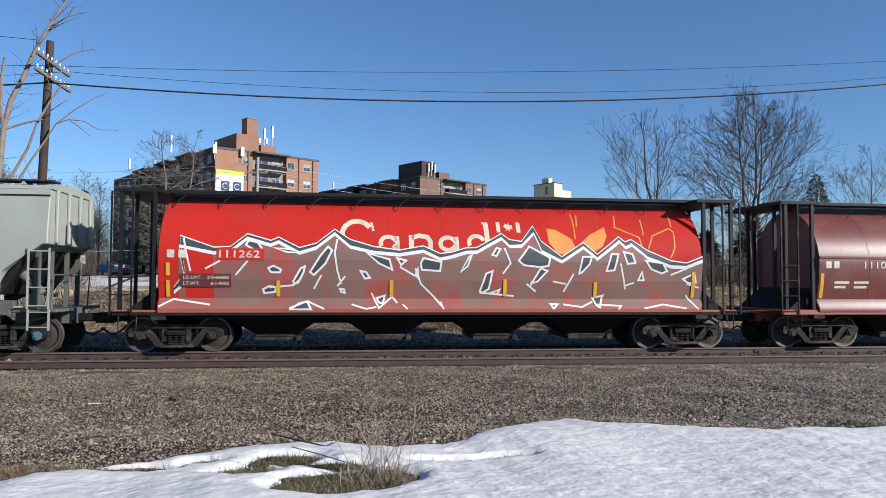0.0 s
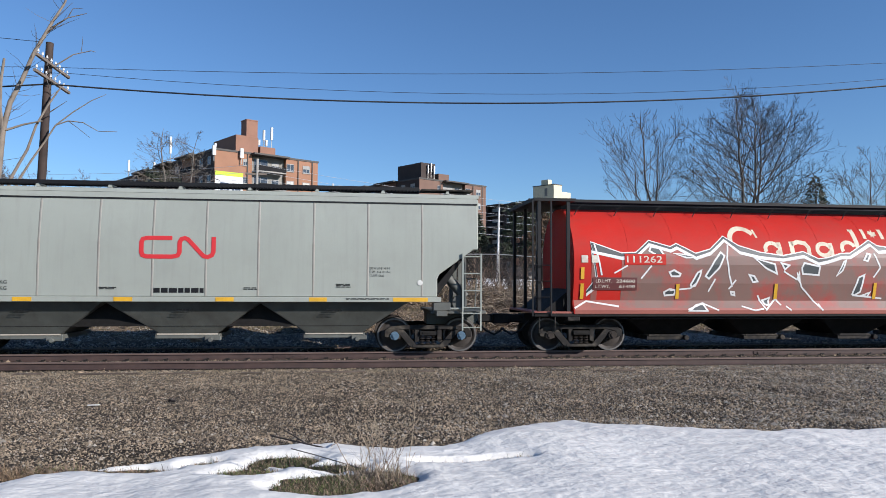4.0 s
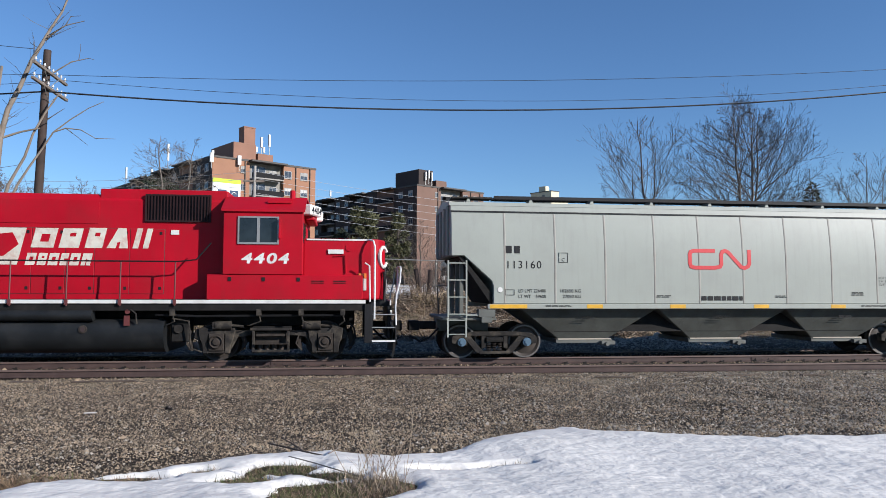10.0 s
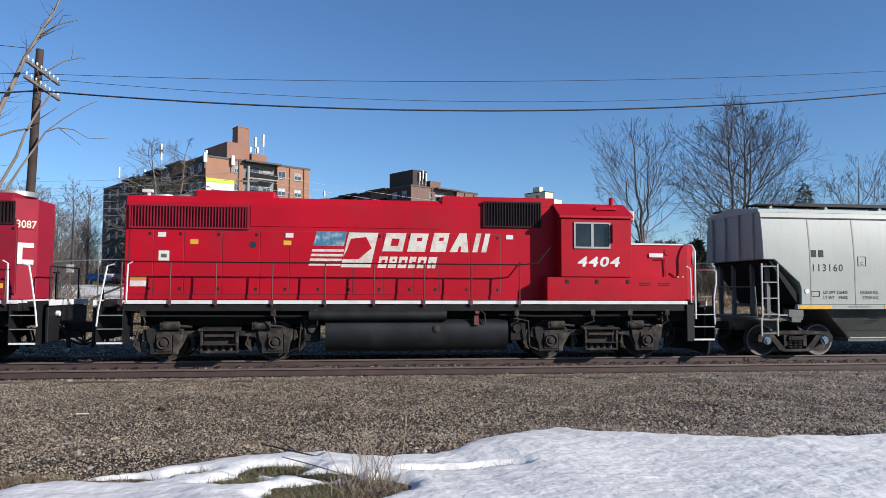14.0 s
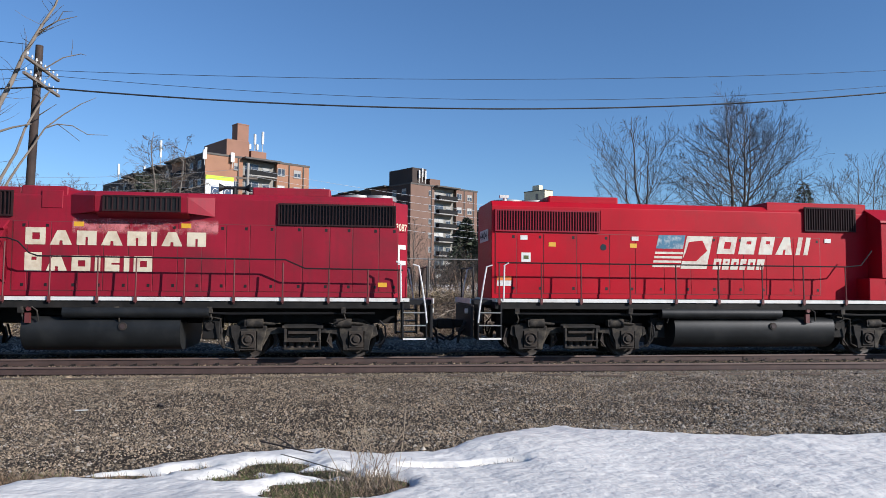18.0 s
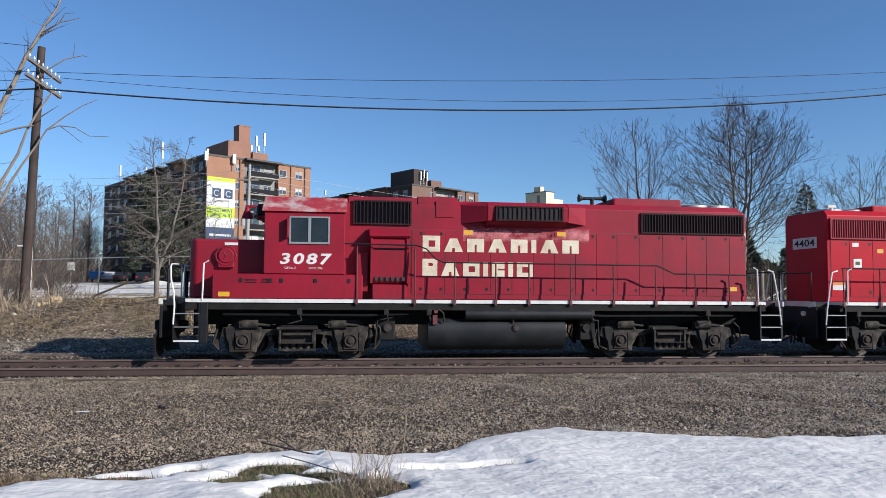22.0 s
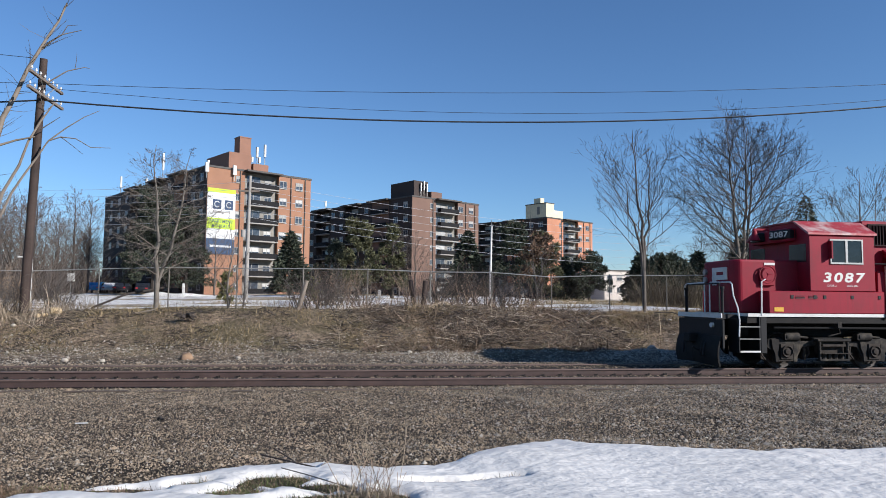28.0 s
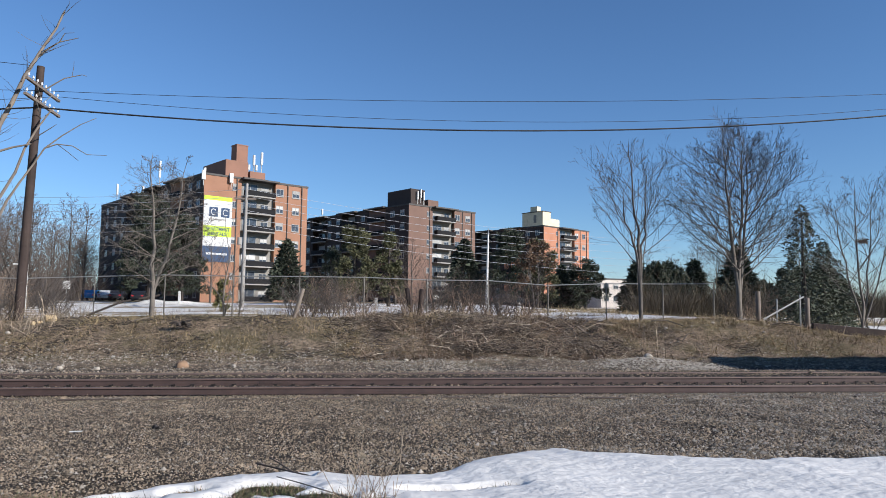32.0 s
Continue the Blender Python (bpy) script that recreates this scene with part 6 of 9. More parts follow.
    for shape in blocks("paii", 0.36, 1.9, 2.92, 3.44, 0.22):
        flat("painted_block", shape, WORN_WHITE, car, y, "worn white block shape")
    for shape in blocks("opofon", -1.05, 0.5, 2.47, 2.78, 0.2):
        flat("painted_block", shape, WORN_WHITE, car, y, "small worn white block shape")
    for x, z in ((-6.55, 3.3), (-5.75, 3.12), (-3.35, 3.32), (-3.4, 3.12), (2.55, 3.35)):
        Geo().box(x - 0.1, x + 0.1, y - 0.002, y + 0.01, z - 0.06, z + 0.06).make("sticker", YELLOW if z < 3.2 else WHITE, car, "small warning sticker")
    Geo().box(-6.62, -6.36, y - 0.002, y + 0.01, 2.62, 2.88).make("placard", WHITE, car, "white square placard")
    Geo().box(-6.56, -6.42, y - 0.006, y, 2.70, 2.80).make("placard_mark", GREEN_GRASS, car)
    Geo().box(-7.3, -6.9, y - 0.002, y + 0.01, 1.95, 2.22).make("notice", WHITE, car, "orange and white notice")
    Geo().box(-7.3, -6.9, y - 0.006, y, 2.1, 2.22).make("notice_stripe", ORANGE, car)
    road_number(car, "4404", -7.47, -0.56, 0.56, 3.22, 3.56, -90, True)
    Geo().tube([(7.5, -1.26, 3.2), (7.62, -1.42, 3.16), (7.66, -1.5, 3.0), (7.66, -1.5, 1.1)], 0.024, 8).make("nose_handrail", CHROME_RAIL, car, "white handrail down the nose corner", True)
    end_steps(car, 1, E, CHROME_RAIL, True, -0.15)
    end_steps(car, -1, E, CHROME_RAIL, False, 0.16)
    for x in (-5.03, 5.03):
        loco_truck(car, x)
    return car


def loco_b():
    """The faded red lead engine; its cab looks to -x."""
    E = 8.4
    car = thing("lead_locomotive", "faded maroon-red four-axle diesel locomotive with cream block lettering", "locomotive", "train")
    posts = [(x, z) for x, z in ((-3.55, 3.0), (-2.05, 2.95), (-1.0, 2.6), (0.1, 2.6), (1.0, 2.6), (2.15, 2.6), (3.35, 2.6), (4.55, 2.5), (5.7, 2.35), (6.7, 2.35), (7.5, 2.35))]
    line = [(-3.9, -1.5, 3.06), (-2.0, -1.5, 3.04), (-1.75, -1.5, 2.95), (-1.5, -1.5, 2.68), (-1.3, -1.5, 2.6), (4.6, -1.5, 2.58), (5.1, -1.5, 2.36), (7.6, -1.5, 2.34)]
    loco_common(car, MAROON, E, -3.87, 7.6, (-1.67, 2.05), CHROME_RAIL, posts, line, (-0.7, 2.75, -1.5))
    Y = 0.98
    Geo().prism([(-Y, 1.6), (-Y, 4.17), (-Y + 0.12, 4.33), (Y - 0.12, 4.33), (Y, 4.17), (Y, 1.6)], "x", -3.9, 7.36).make("long_hood", RED_OLD, car, "long faded engine hood", bevel=0.015)
    Geo().box(-3.8, -1.95, -0.95, 0.95, 4.1, 4.38).make("blower_housing", RED_OLD, car, bevel=0.02)
    Geo().box(-1.95, -0.85, -0.96, 0.96, 4.1, 4.42).make("inertial_housing", RED_OLD, car, "raised filter housing", bevel=0.02)
    Geo().box(-1.45, -0.95, -1.0, -0.95, 3.85, 4.3).make("housing_door", RED_OLD, car, bevel=0.01)
    Geo().prism([(-0.98, 3.62), (-1.32, 3.75), (-1.36, 4.15), (-1.2, 4.28), (1.2, 4.28), (1.36, 4.15), (1.32, 3.75), (0.98, 3.62)], "x", -0.1, 2.15).make("flared_radiator", RED_OLD, car, "flared dynamic brake housing", bevel=0.02)
    for a, b in ((-0.75, -0.1), (2.75, 2.15)):
        g = Geo()
        s = 1
        ring0 = [(a, -0.99, 3.7), (a, -0.99, 4.2), (a, -0.9, 4.25), (a, 0.9, 4.25), (a, 0.99, 4.2), (a, 0.99, 3.7)]
        ring1 = [(b, -1.32, 3.75), (b, -1.36, 4.15), (b, -1.2, 4.28), (b, 1.2, 4.28), (b, 1.36, 4.15), (b, 1.32, 3.75)]
        g.add(ring0 + ring1, [(0, 1, 7, 6), (1, 2, 8, 7), (2, 3, 9, 8), (3, 4, 10, 9), (4, 5, 11, 10), (5, 0, 6, 11), (0, 5, 4, 3, 2, 1), (6, 7, 8, 9, 10, 11)])
        g.make("flare_end", RED_OLD, car)
    louvre(car, 0.16, 1.95, 3.80, 4.13, -1.365, 14, 0.03)
    Geo().box(3.65, 5.7, -0.75, 0.75, 4.2, 4.55).make("roof_duct", RED_OLD, car, "raised roof casing", bevel=0.05)
    for x in (6.35, 7.0):
        Geo().cyl((x, 0, 4.31), (x, 0, 4.44), 0.52, n=24).make("roof_fan", STEEL, car, "round roof fan", True)
    horn = Geo().cyl((3.15, -0.4, 4.2), (3.15, -0.4, 4.55), 0.06, n=8)
    for s in (-1, 1):
        horn.cyl((3.15, -0.4, 4.56), (3.15 + s * 0.28, -0.4, 4.56), 0.045, 0.05, n=10).cyl((3.15 + s * 0.28, -0.4, 4.56), (3.15 + s * 0.4, -0.4, 4.56), 0.05, 0.12, n=12)
    horn.make("air_horn", BLACK, car, "black air horn", True)
    louvre(car, -3.62, -2.15, 3.66, 4.24, -Y - 0.005, 15)
    louvre(car, 4.4, 7.4, 3.55, 4.06, -Y - 0.005, 36, 0.05, SLAT_DARK)
    hood_doors(car, [-2.1, -1.75, -1.2, -0.55, 0.05, 0.65, 1.25, 1.85, 2.45, 3.05, 3.65, 4.3, 5.0, 5.7, 6.3, 7.0, 7.5], 1.75, 3.5, -Y, RED_OLD)
    # slanted intake box by the cab
    g = Geo().prism([(-1.0, 1.95), (-1.3, 2.05), (-1.36, 3.05), (-1.18, 3.3), (-0.98, 3.32)], "x", -3.2, -2.2)
    g.make("equipment_locker", RED_OLD, car, "slanted locker on the walkway", bevel=0.02)
    Geo().box(-3.15, -2.25, -1.3, -1.0, 1.6, 2.0).make("locker_base", RED_OLD, car, bevel=0.02)
    for a in (-3.2, -2.26):
        Geo().prism([(-1.02, 1.93), (-1.34, 2.03), (-1.40, 3.06), (-1.21, 3.34), (-1.02, 3.36)], "x", a, a + 0.06).make("locker_rim", RED_OLD, car)
    Geo().prism([(-1.3, 3.24), (-1.36, 3.3), (-1.06, 3.52), (-1.0, 3.5)], "x", -3.24, -2.16).make("locker_hood", RED_OLD, car, "folded hood over the locker", bevel=0.01)
    for k in range(6):
        Geo().box(-3.08 + k * 0.14, -3.0 + k * 0.14, -1.355, -1.3, 2.1, 2.2).make("locker_slot", GRIME_GRID, car)
    Geo().box(-3.1, -2.3, -1.372, -1.3, 2.93, 2.97).make("locker_seam", GRIME_GRID, car)
    Geo().box(-3.55, -3.25, -1.2, -0.98, 1.8, 2.85).make("cabinet", RED_OLD, car, bevel=0.02)
    # cab and nose
    c, m = cab(car, RED_OLD, -5.9, -3.87, -1, mat("peeling_roof_paint", (0.288, 0.024, 0.032), 0.6, var=0.15, dirt=(0.496, 0.448, 0.416), dirt_amt=0.95, dirt_scale=1.6))
    lettering(c, "3087", WHITE, -5.5, -4.24, 2.50, 2.79, -1.526, "white cab number", 0.2, 0.028, 1.22)
    corner_board(c, "3087", -6.2, -0.62, 3.94, -76, False)
    corner_board(c, "3087", -6.2, 0.62, 3.94, -104, False)
    bell = Geo().lathe([(0.16, 3.82), (0.13, 3.9), (0.09, 4.0), (0.06, 4.12), (0.02, 4.15)], "z", (-6.55, 0.1, 0), 14).box(-6.6, -6.1, 0.06, 0.14, 4.13, 4.19)
    bell.make("bell", RED_OLD, c, "red bell on a bracket", True)
    lettering(c, "GP38-2", WHITE, -5.38, -5.1, 2.38, 2.435, -1.526)
    lettering(c, "DRS 20s", WHITE, -4.77, -4.43, 2.38, 2.435, -1.526)
    Geo().box(-7.15, -3.4, -1.50, 1.50, 1.605, 2.246).make("equipment_box", RED_OLD, car, "low equipment boxes", bevel=0.02)
    for x in (-6.45, -5.75, -5.45, -4.6, -3.75):
        Geo().box(x - 0.04, x + 0.04, -1.515, -1.498, 2.03, 2.13).make("latch", BLACK, car)
    for x in (-6.35, -5.95):
        for k in range(3):
            Geo().box(x, x + 0.28, -1.512, -1.498, 2.02 + k * 0.04, 2.035 + k * 0.04).make("vent_slot", BLACK, car)
    Geo().prism([(-5.85, -0.98), (-7.68, -0.98), (-7.82, -0.84), (-7.86, -0.7), (-7.86, 0.6), (-7.8, 0.86), (-7.66, 0.98), (-5.85, 0.98)], "z", 1.6, 3.16).make("low_nose", RED_OLD, car, "low faded nose", bevel=0.06)
    wheel_ = Geo().tube([(-6.9 + 0.25 * math.cos(a), -1.07, 2.72 + 0.25 * math.sin(a)) for a in np.linspace(0, 2 * math.pi, 19)], 0.022, 6)
    for k in range(3):
        a = k * 2.09
        wheel_.tube([(-6.9, -1.1, 2.72), (-6.9 + 0.25 * math.cos(a), -1.07, 2.72 + 0.25 * math.sin(a))], 0.018)
    wheel_.make("hand_brake_wheel", RED_OLD, car, "red hand brake wheel", True)
    Geo().cyl((-6.9, -1.1, 2.72), (-6.9, -0.95, 2.72), 0.2, n=16).box(-7.1, -6.7, -1.08, -0.95, 2.4, 2.75).make("hand_brake", RED_OLD, car, bevel=0.02)
    Geo().box(-6.95, -6.62, -1.0, -0.975, 3.0, 3.07).make("nose_plate", WHITE, car)
    Geo().box(-7.0, -6.72, -1.512, -1.498, 1.66, 1.78).make("sticker", YELLOW, car, "yellow warning sticker")
    g = Geo().box(-7.89, -7.86, 0.02, 0.22, 2.42, 2.95).box(-7.89, -7.86, -0.6, 0.02, 2.82, 2.95).box(-7.89, -7.86, -0.6, -0.42, 2.72, 2.82).box(-7.89, -7.86, -0.6, 0.02, 2.58, 2.72)
    g.make("nose_mark", WHITE, car, "white block mark on the nose")
    for k in range(2):
        Geo().cyl((-7.8, 0.62, 2.6 + 0.24 * k), (-7.93, 0.62, 2.6 + 0.24 * k), 0.09, n=14).make("headlight", ALU, car)
    Geo().tube([(-8.0, 0.5, 1.6), (-8.0, 0.5, 2.25)], 0.05).make("nose_post", BRAND_RED, car)
    Geo().prism([(7.35, -Y + 0.002), (7.4, -Y + 0.002), (7.8, -0.5), (7.8, 0.5), (7.4, Y - 0.002), (7.35, Y - 0.002)], "z", 1.6, 4.2).make("hood_end", RED_OLD, car, "cut-cornered end of the hood", bevel=0.02)
    for o, turn in ((-1, 50.2), (1, 129.8)):
        plate = part("number_plate", Geo().box(-0.27, 0.27, -0.012, 0.012, 3.4, 3.66).mesh("number_plate", RED_OLD), car, "number painted on the cut corner", pose(7.605, o * 0.745, 0, 0, 0, turn))
        part("lettering", text_mesh("3087", CREAM, -0.25, 0.25, 3.43, 3.63, -0.018, bold=0.015), plate)
        bracket = Geo().box(-0.2, -0.08, -0.016, 0.012, 2.5, 3.05).box(-0.08, 0.2, -0.016, 0.012, 2.93, 3.05).box(-0.08, 0.2, -0.016, 0.012, 2.5, 2.62)
        part("rear_mark", bracket.mesh("rear_mark", WHITE), car, "white bracket mark on the cut corner", pose(7.605, o * 0.745, 0, 0, 0, turn))
    # cream block lettering
    y = -Y - 0.018
    for shape in blocks("oananian", -1.80, 2.55, 2.91, 3.28, 0.0, 1.18):
        flat("painted_block", shape, CREAM, car, y, "cream block shape")
    for shape in blocks("paoifio", -1.80, 1.24, 2.24, 2.64, 0.0, 1.18):
        flat("painted_block", shape, CREAM, car, y, "cream block shape")
    for x, z in ((-0.55, 3.45), (2.05, 3.45), (7.1, 1.95)):
        Geo().box(x - 0.12, x + 0.12, y - 0.002, y + 0.01, z - 0.06, z + 0.06).make("sticker", YELLOW, car, "yellow warning sticker")
    fade, ft, fb = nodes_of("sun_bleached_patch")
    fv = coords(ft)
    fb.inputs["Base Color"].default_value = (0.55, 0.17, 0.18, 1)
    fb.inputs["Roughness"].default_value = 0.7
    fz = node(ft, "ShaderNodeSeparateXYZ", Vector=fv).outputs[2]
    m1 = node(ft, "ShaderNodeMath")
    m1.operation = "MULTIPLY"
    ft.links.new(span(ft, noise_of(ft, fv, 2.6, 5.0, 0.65), 0.40, 0.62, 0.0, 0.9), m1.inputs[0])
    ft.links.new(span(ft, fz, 3.62, 3.46), m1.inputs[1])
    m2 = node(ft, "ShaderNodeMath")
    m2.operation = "MULTIPLY"
    ft.links.new(m1.outputs[0], m2.inputs[0])
    ft.links.new(span(ft, fz, 3.2, 3.34), m2.inputs[1])
    ft.links.new(m2.outputs[0], fb.inputs["Alpha"])
    flat("bleached_patch", [[(-0.7, 3.2), (2.85, 3.2), (2.85, 3.62), (-0.7, 3.62)]], fade, car, y + 0.0005, "sun-bleached patch of paint", 0.0004)
    end_steps(car, 1, E, CHROME_RAIL, False, 0.18)
    end_steps(car, -1, E + 0.02, CHROME_RAIL, True, 0.38)
    for x in (-5.05, 5.05):
        loco_truck(car, x)
    return car


# ---- apartment blocks beyond the lot ----
def window_kit(w, h):
    f = Geo()
    for a, b, c, d in ((-w, w, h, h + 0.08), (-w, w, -h - 0.08, -h), (-w - 0.08, -w, -h - 0.08, h + 0.08), (w, w + 0.08, -h - 0.08, h + 0.08), (-0.03, 0.03, -h, h)):
        f.box(a, b, -0.05, 0.02, c, d)
    s = Geo().box(-w - 0.1, w + 0.1, -0.10, 0.0, -h - 0.16, -h - 0.08)
    p = Geo().box(-w, w, -0.012, 0.0, -h, h)
    b = Geo().box(-w, w, -0.02, -0.012, 0.1 * h, h)
    return f.mesh("window", FRAME_WHITE), s.mesh("sill", CONCRETE), p.mesh("pane", PANE), b.mesh("blind", CURTAIN)


WIN, WIN_SMALL, WIN_DOOR = window_kit(0.56, 0.5), window_kit(0.26, 0.42), window_kit(1.1, 0.9)
BALCONY_SLAB = Geo().box(-2.4, 2.4, -0.95, 0.68, -0.08, 0.08).mesh("balcony", CONCRETE)
BALCONY_RAIL = Geo().box(-2.38, 2.38, -0.93, -0.88, 0.14, 0.86).box(-2.38, -2.33, -0.93, 0, 0.14, 0.86).box(2.33, 2.38, -0.93, 0, 0.14, 0.86).mesh("balcony_railing", RAILING)
r_town = random.Random(9)


def add_window(parent, kit, at):
    w = part("window", kit[0], parent, at=at)
    part("pane", kit[2], w)
    part("sill", kit[1], w)
    if r_town.random() < 0.45:
        part("blind", kit[3], w)
    return w


def apartment(name, label, corner, long_side, brick, base, group="apartment blocks"):
    """A seven-storey block: the short lit side along its own x, the long side along its own y."""
    W, H, S = 17.0, 18.0, 2.63
    b = thing(name, label, "apartment building", group, pose(*corner, base, 0, 0, 33.5))
    for x0, x1 in ((0, 5.75), (11.35, W)):
        Geo().box(x0, x1, 0, 14, -1.5, H).make("wall", brick, b, "brick end wall")
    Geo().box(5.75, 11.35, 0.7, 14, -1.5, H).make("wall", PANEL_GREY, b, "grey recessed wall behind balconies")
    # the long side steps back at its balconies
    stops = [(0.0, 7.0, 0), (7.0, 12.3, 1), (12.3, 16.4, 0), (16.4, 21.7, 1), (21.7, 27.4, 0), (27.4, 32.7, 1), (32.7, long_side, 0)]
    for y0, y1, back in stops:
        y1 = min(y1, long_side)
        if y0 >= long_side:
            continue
        # shade of the side away from the sun deepens the long wall's brown
        Geo().box(1.2 if back else -0.02, 12 if y0 else 5.7, y0 + (0.0 if y0 else 0.02), y1, -1.5, H - 0.02).make("wall", ROOF_DARK if back else BRICK_DARK, b, "dark brown long side wall with its shade in the colour")
    Geo().box(-0.1, W + 0.1, -0.1, 14, H, H + 0.28).box(-0.1, 12, 14, long_side, H, H + 0.28).make("roof", ROOF_DARK, b, "flat roof with dark edge flashing")
    Geo().box(5.6, 11.5, -1.1, 0.7, H - 0.05, H + 0.2).make("canopy", ROOF_DARK, b, "slab canopy over the top balcony")
    for x in (5.0, 13.45, 15.95):
        Geo().cyl((x, -0.08, 0), (x, -0.08, H), 0.09, n=6).make("downpipe", ROOF_DARK, b)
    floors = [16.7 - S * k for k in range(7)]
    for k, z in enumerate(floors):
        for x in (12.1, 14.9):
            add_window(b, WIN, pose(x, -0.01, z))
        add_window(b, WIN_SMALL, pose(4.65, -0.01, z))
        slab = part("balcony", BALCONY_SLAB, b, "concrete balcony with dark railing", pose(8.55, 0, z - 1.15))
        part("balcony_railing", BALCONY_RAIL, slab)
        add_window(b, WIN_DOOR, pose(7.5, 0.69, z - 0.1))
        add_window(b, WIN, pose(9.9, 0.69, z))
        for y in (1.9, 4.8, 14.3, 23.0, 26.2, 34.5, 38.5, 43.0):
            if y < long_side - 1:
                add_window(b, WIN, pose(-0.01, y, z, 0, 0, -90))
        for y in (9.65, 19.05, 30.05):
            if y < long_side - 2:
                slab = part("balcony", BALCONY_SLAB, b, "concrete balcony with dark railing", pose(0.3, y, z - 1.15, 0, 0, -90))
                part("balcony_railing", BALCONY_RAIL, slab)
                add_window(b, WIN_DOOR, pose(1.19, y + 0.8, z - 0.1, 0, 0, -90))
    for y in (9.65, 19.05, 30.05):
        if y < long_side - 2:
            Geo().box(-1.1, 1.2, y - 3.2, y + 3.2, H + 0.02, H + 0.27).make("canopy", ROOF_DARK, b)
    return b


def antenna(b, x, y, z, h, w=0.28):
    a = Geo().cyl((x, y, z), (x, y, z + h * 0.6), 0.06, n=6).make("antenna", STEEL, b, "roof antenna mast")
    Geo().box(x - w / 2, x + w / 2, y - 0.15, y + 0.15, z + h * 0.4, z + h).make("antenna_panel", WHITE, a, "white antenna panel")


b1 = apartment("apartment_block", "orange-brick apartment block with a tall rental banner", (-18.96, 104.0), 47.0, BRICK_TAN, 2.95)
Geo().box(3.6, 7.2, 1.0, 9.0, 18.28, 20.9).make("penthouse", BRICK_RUST, b1, "brick lift housing", bevel=0.05)
Geo().box(5.35, 7.15, 1.2, 3.0, 20.9, 23.35).box(5.3, 7.2, 1.15, 3.05, 23.35, 23.5).make("chimney", BRICK_RUST, b1, "square brick chimney")
Geo().box(7.5, 10.0, 0.9, 3.5, 18.28, 19.6).make("roof_hut", BRICK_RUST, b1)
for a in ((-0.25, -0.3, 16.3, 2.2, 0.5), (3.9, -0.4, 16.3, 2.3, 0.5), (8.2, 1.2, 19.6, 2.6), (9.5, 1.2, 19.6, 3.2), (7.6, 1.6, 19.4, 1.3), (8.8, 1.6, 19.4, 1.4), (0.5, 18.8, 18.2, 4.6), (0.5, 39.8, 18.2, 3.4), (0.6, 26.5, 18.2, 1.4), (0.2, 0.4, 18.2, 0.8)):
    antenna(b1, *a)
# the banner
bn = Geo().box(0.05, 4.3, -0.12, -0.05, 5.5, 15.0).make("banner", BANNER, b1, "tall white, lime and navy rental banner")
Geo().box(0.05, 4.3, -0.128, -0.119, 14.4, 15.0).make("banner_band", LIME, bn, "lime green band")
Geo().box(0.05, 4.3, -0.128, -0.119, 9.15, 10.7).make("banner_band", LIME, bn, "lime green band")
Geo().box(0.05, 4.3, -0.128, -0.119, 5.5, 7.75).make("banner_foot", NAVY, bn, "navy foot")
for x0 in (0.85, 2.65):
    Geo().box(x0, x0 + 1.3, -0.129, -0.119, 12.0, 13.4).make("banner_emblem", NAVY, bn, "navy emblem square")
    Geo().tube([(x0 + 0.65 + 0.38 * math.cos(a), -0.135, 12.7 + 0.42 * math.sin(a)) for a in np.linspace(0.6, 5.6, 12)], 0.06, 5).make("emblem_mark", BANNER, bn)
part("lettering", text_mesh("APARTMENT", NAVY, 0.35, 4.05, 10.0, 10.5, -0.134, bold=0.02), bn)
part("lettering", text_mesh("RENTALS", NAVY, 0.85, 3.5, 9.3, 9.8, -0.134, bold=0.02), bn)
bars(bn, BANNER, 0.6, 3.8, 6.5, -0.13, 1, 0.3)
bars(bn, CONCRETE, 0.9, 3.5, 11.5, -0.13, 1, 0.22)

b2 = apartment("apartment_block", "brown-brick apartment block with dark balconies", (12.91, 127.5), 37.0, BRICK_BROWN, 2.95)
Geo().box(1.2, 4.6, 1.0, 8.0, 18.28, 21.3).make("penthouse", BRICK_DARK, b2, "dark brick lift housing")
Geo().box(5.3, 7.9, 0.8, 4.0, 18.28, 19.6).make("roof_hut", BRICK_BROWN, b2)
for k in range(3):
    antenna(b2, 2.6 + 0.75 * k, 0.7, 18.3 + 0.4 * (k % 2), 2.6, 0.24)
antenna(b2, 0.5, 30.0, 18.2, 2.0)
b3 = apartment("apartment_block", "orange-brick apartment block with a cream roof hut", (46.57, 154.78), 30.0, BRICK_BRIGHT, 3.0)
Geo().box(0.0, 2.8, 0.3, 6.5, 18.28, 21.6).box(0.6, 1.9, 2.5, 4.5, 21.6, 22.9).make("penthouse", STUCCO, b3, "cream stucco lift housing")
Geo().box(2.85, 6.4, 0.6, 4.0, 18.28, 20.1).make("roof_hut", STUCCO, b3, "cream roof hut")
Geo().box(-0.1, 2.9, 0.2, 6.6, 21.45, 21.62).make("roof_edge", ROOF_DARK, b3)
Geo().box(-0.05, 0.0, 2.2, 3.0, 19.0, 20.8).make("penthouse_door", PANEL_GREY, b3)

low = thing("office_building", "low pale stucco office building with dark windows", "office building", at=pose(55.5, 143.0, 3.0, 0, 0, 12))
Geo().box(0, 11.5, 0, 9, -1, 5.6).make("wall", PALE_WALL, low, "pale stucco wall")
Geo().box(-0.15, 11.65, -0.15, 9, 5.6, 5.85).make("roof", ROOF_DARK, low)
for k in range(5):
    for z in (1.6, 4.2):
        add_window(low, WIN, pose(1.3 + k * 2.4, -0.01, z))

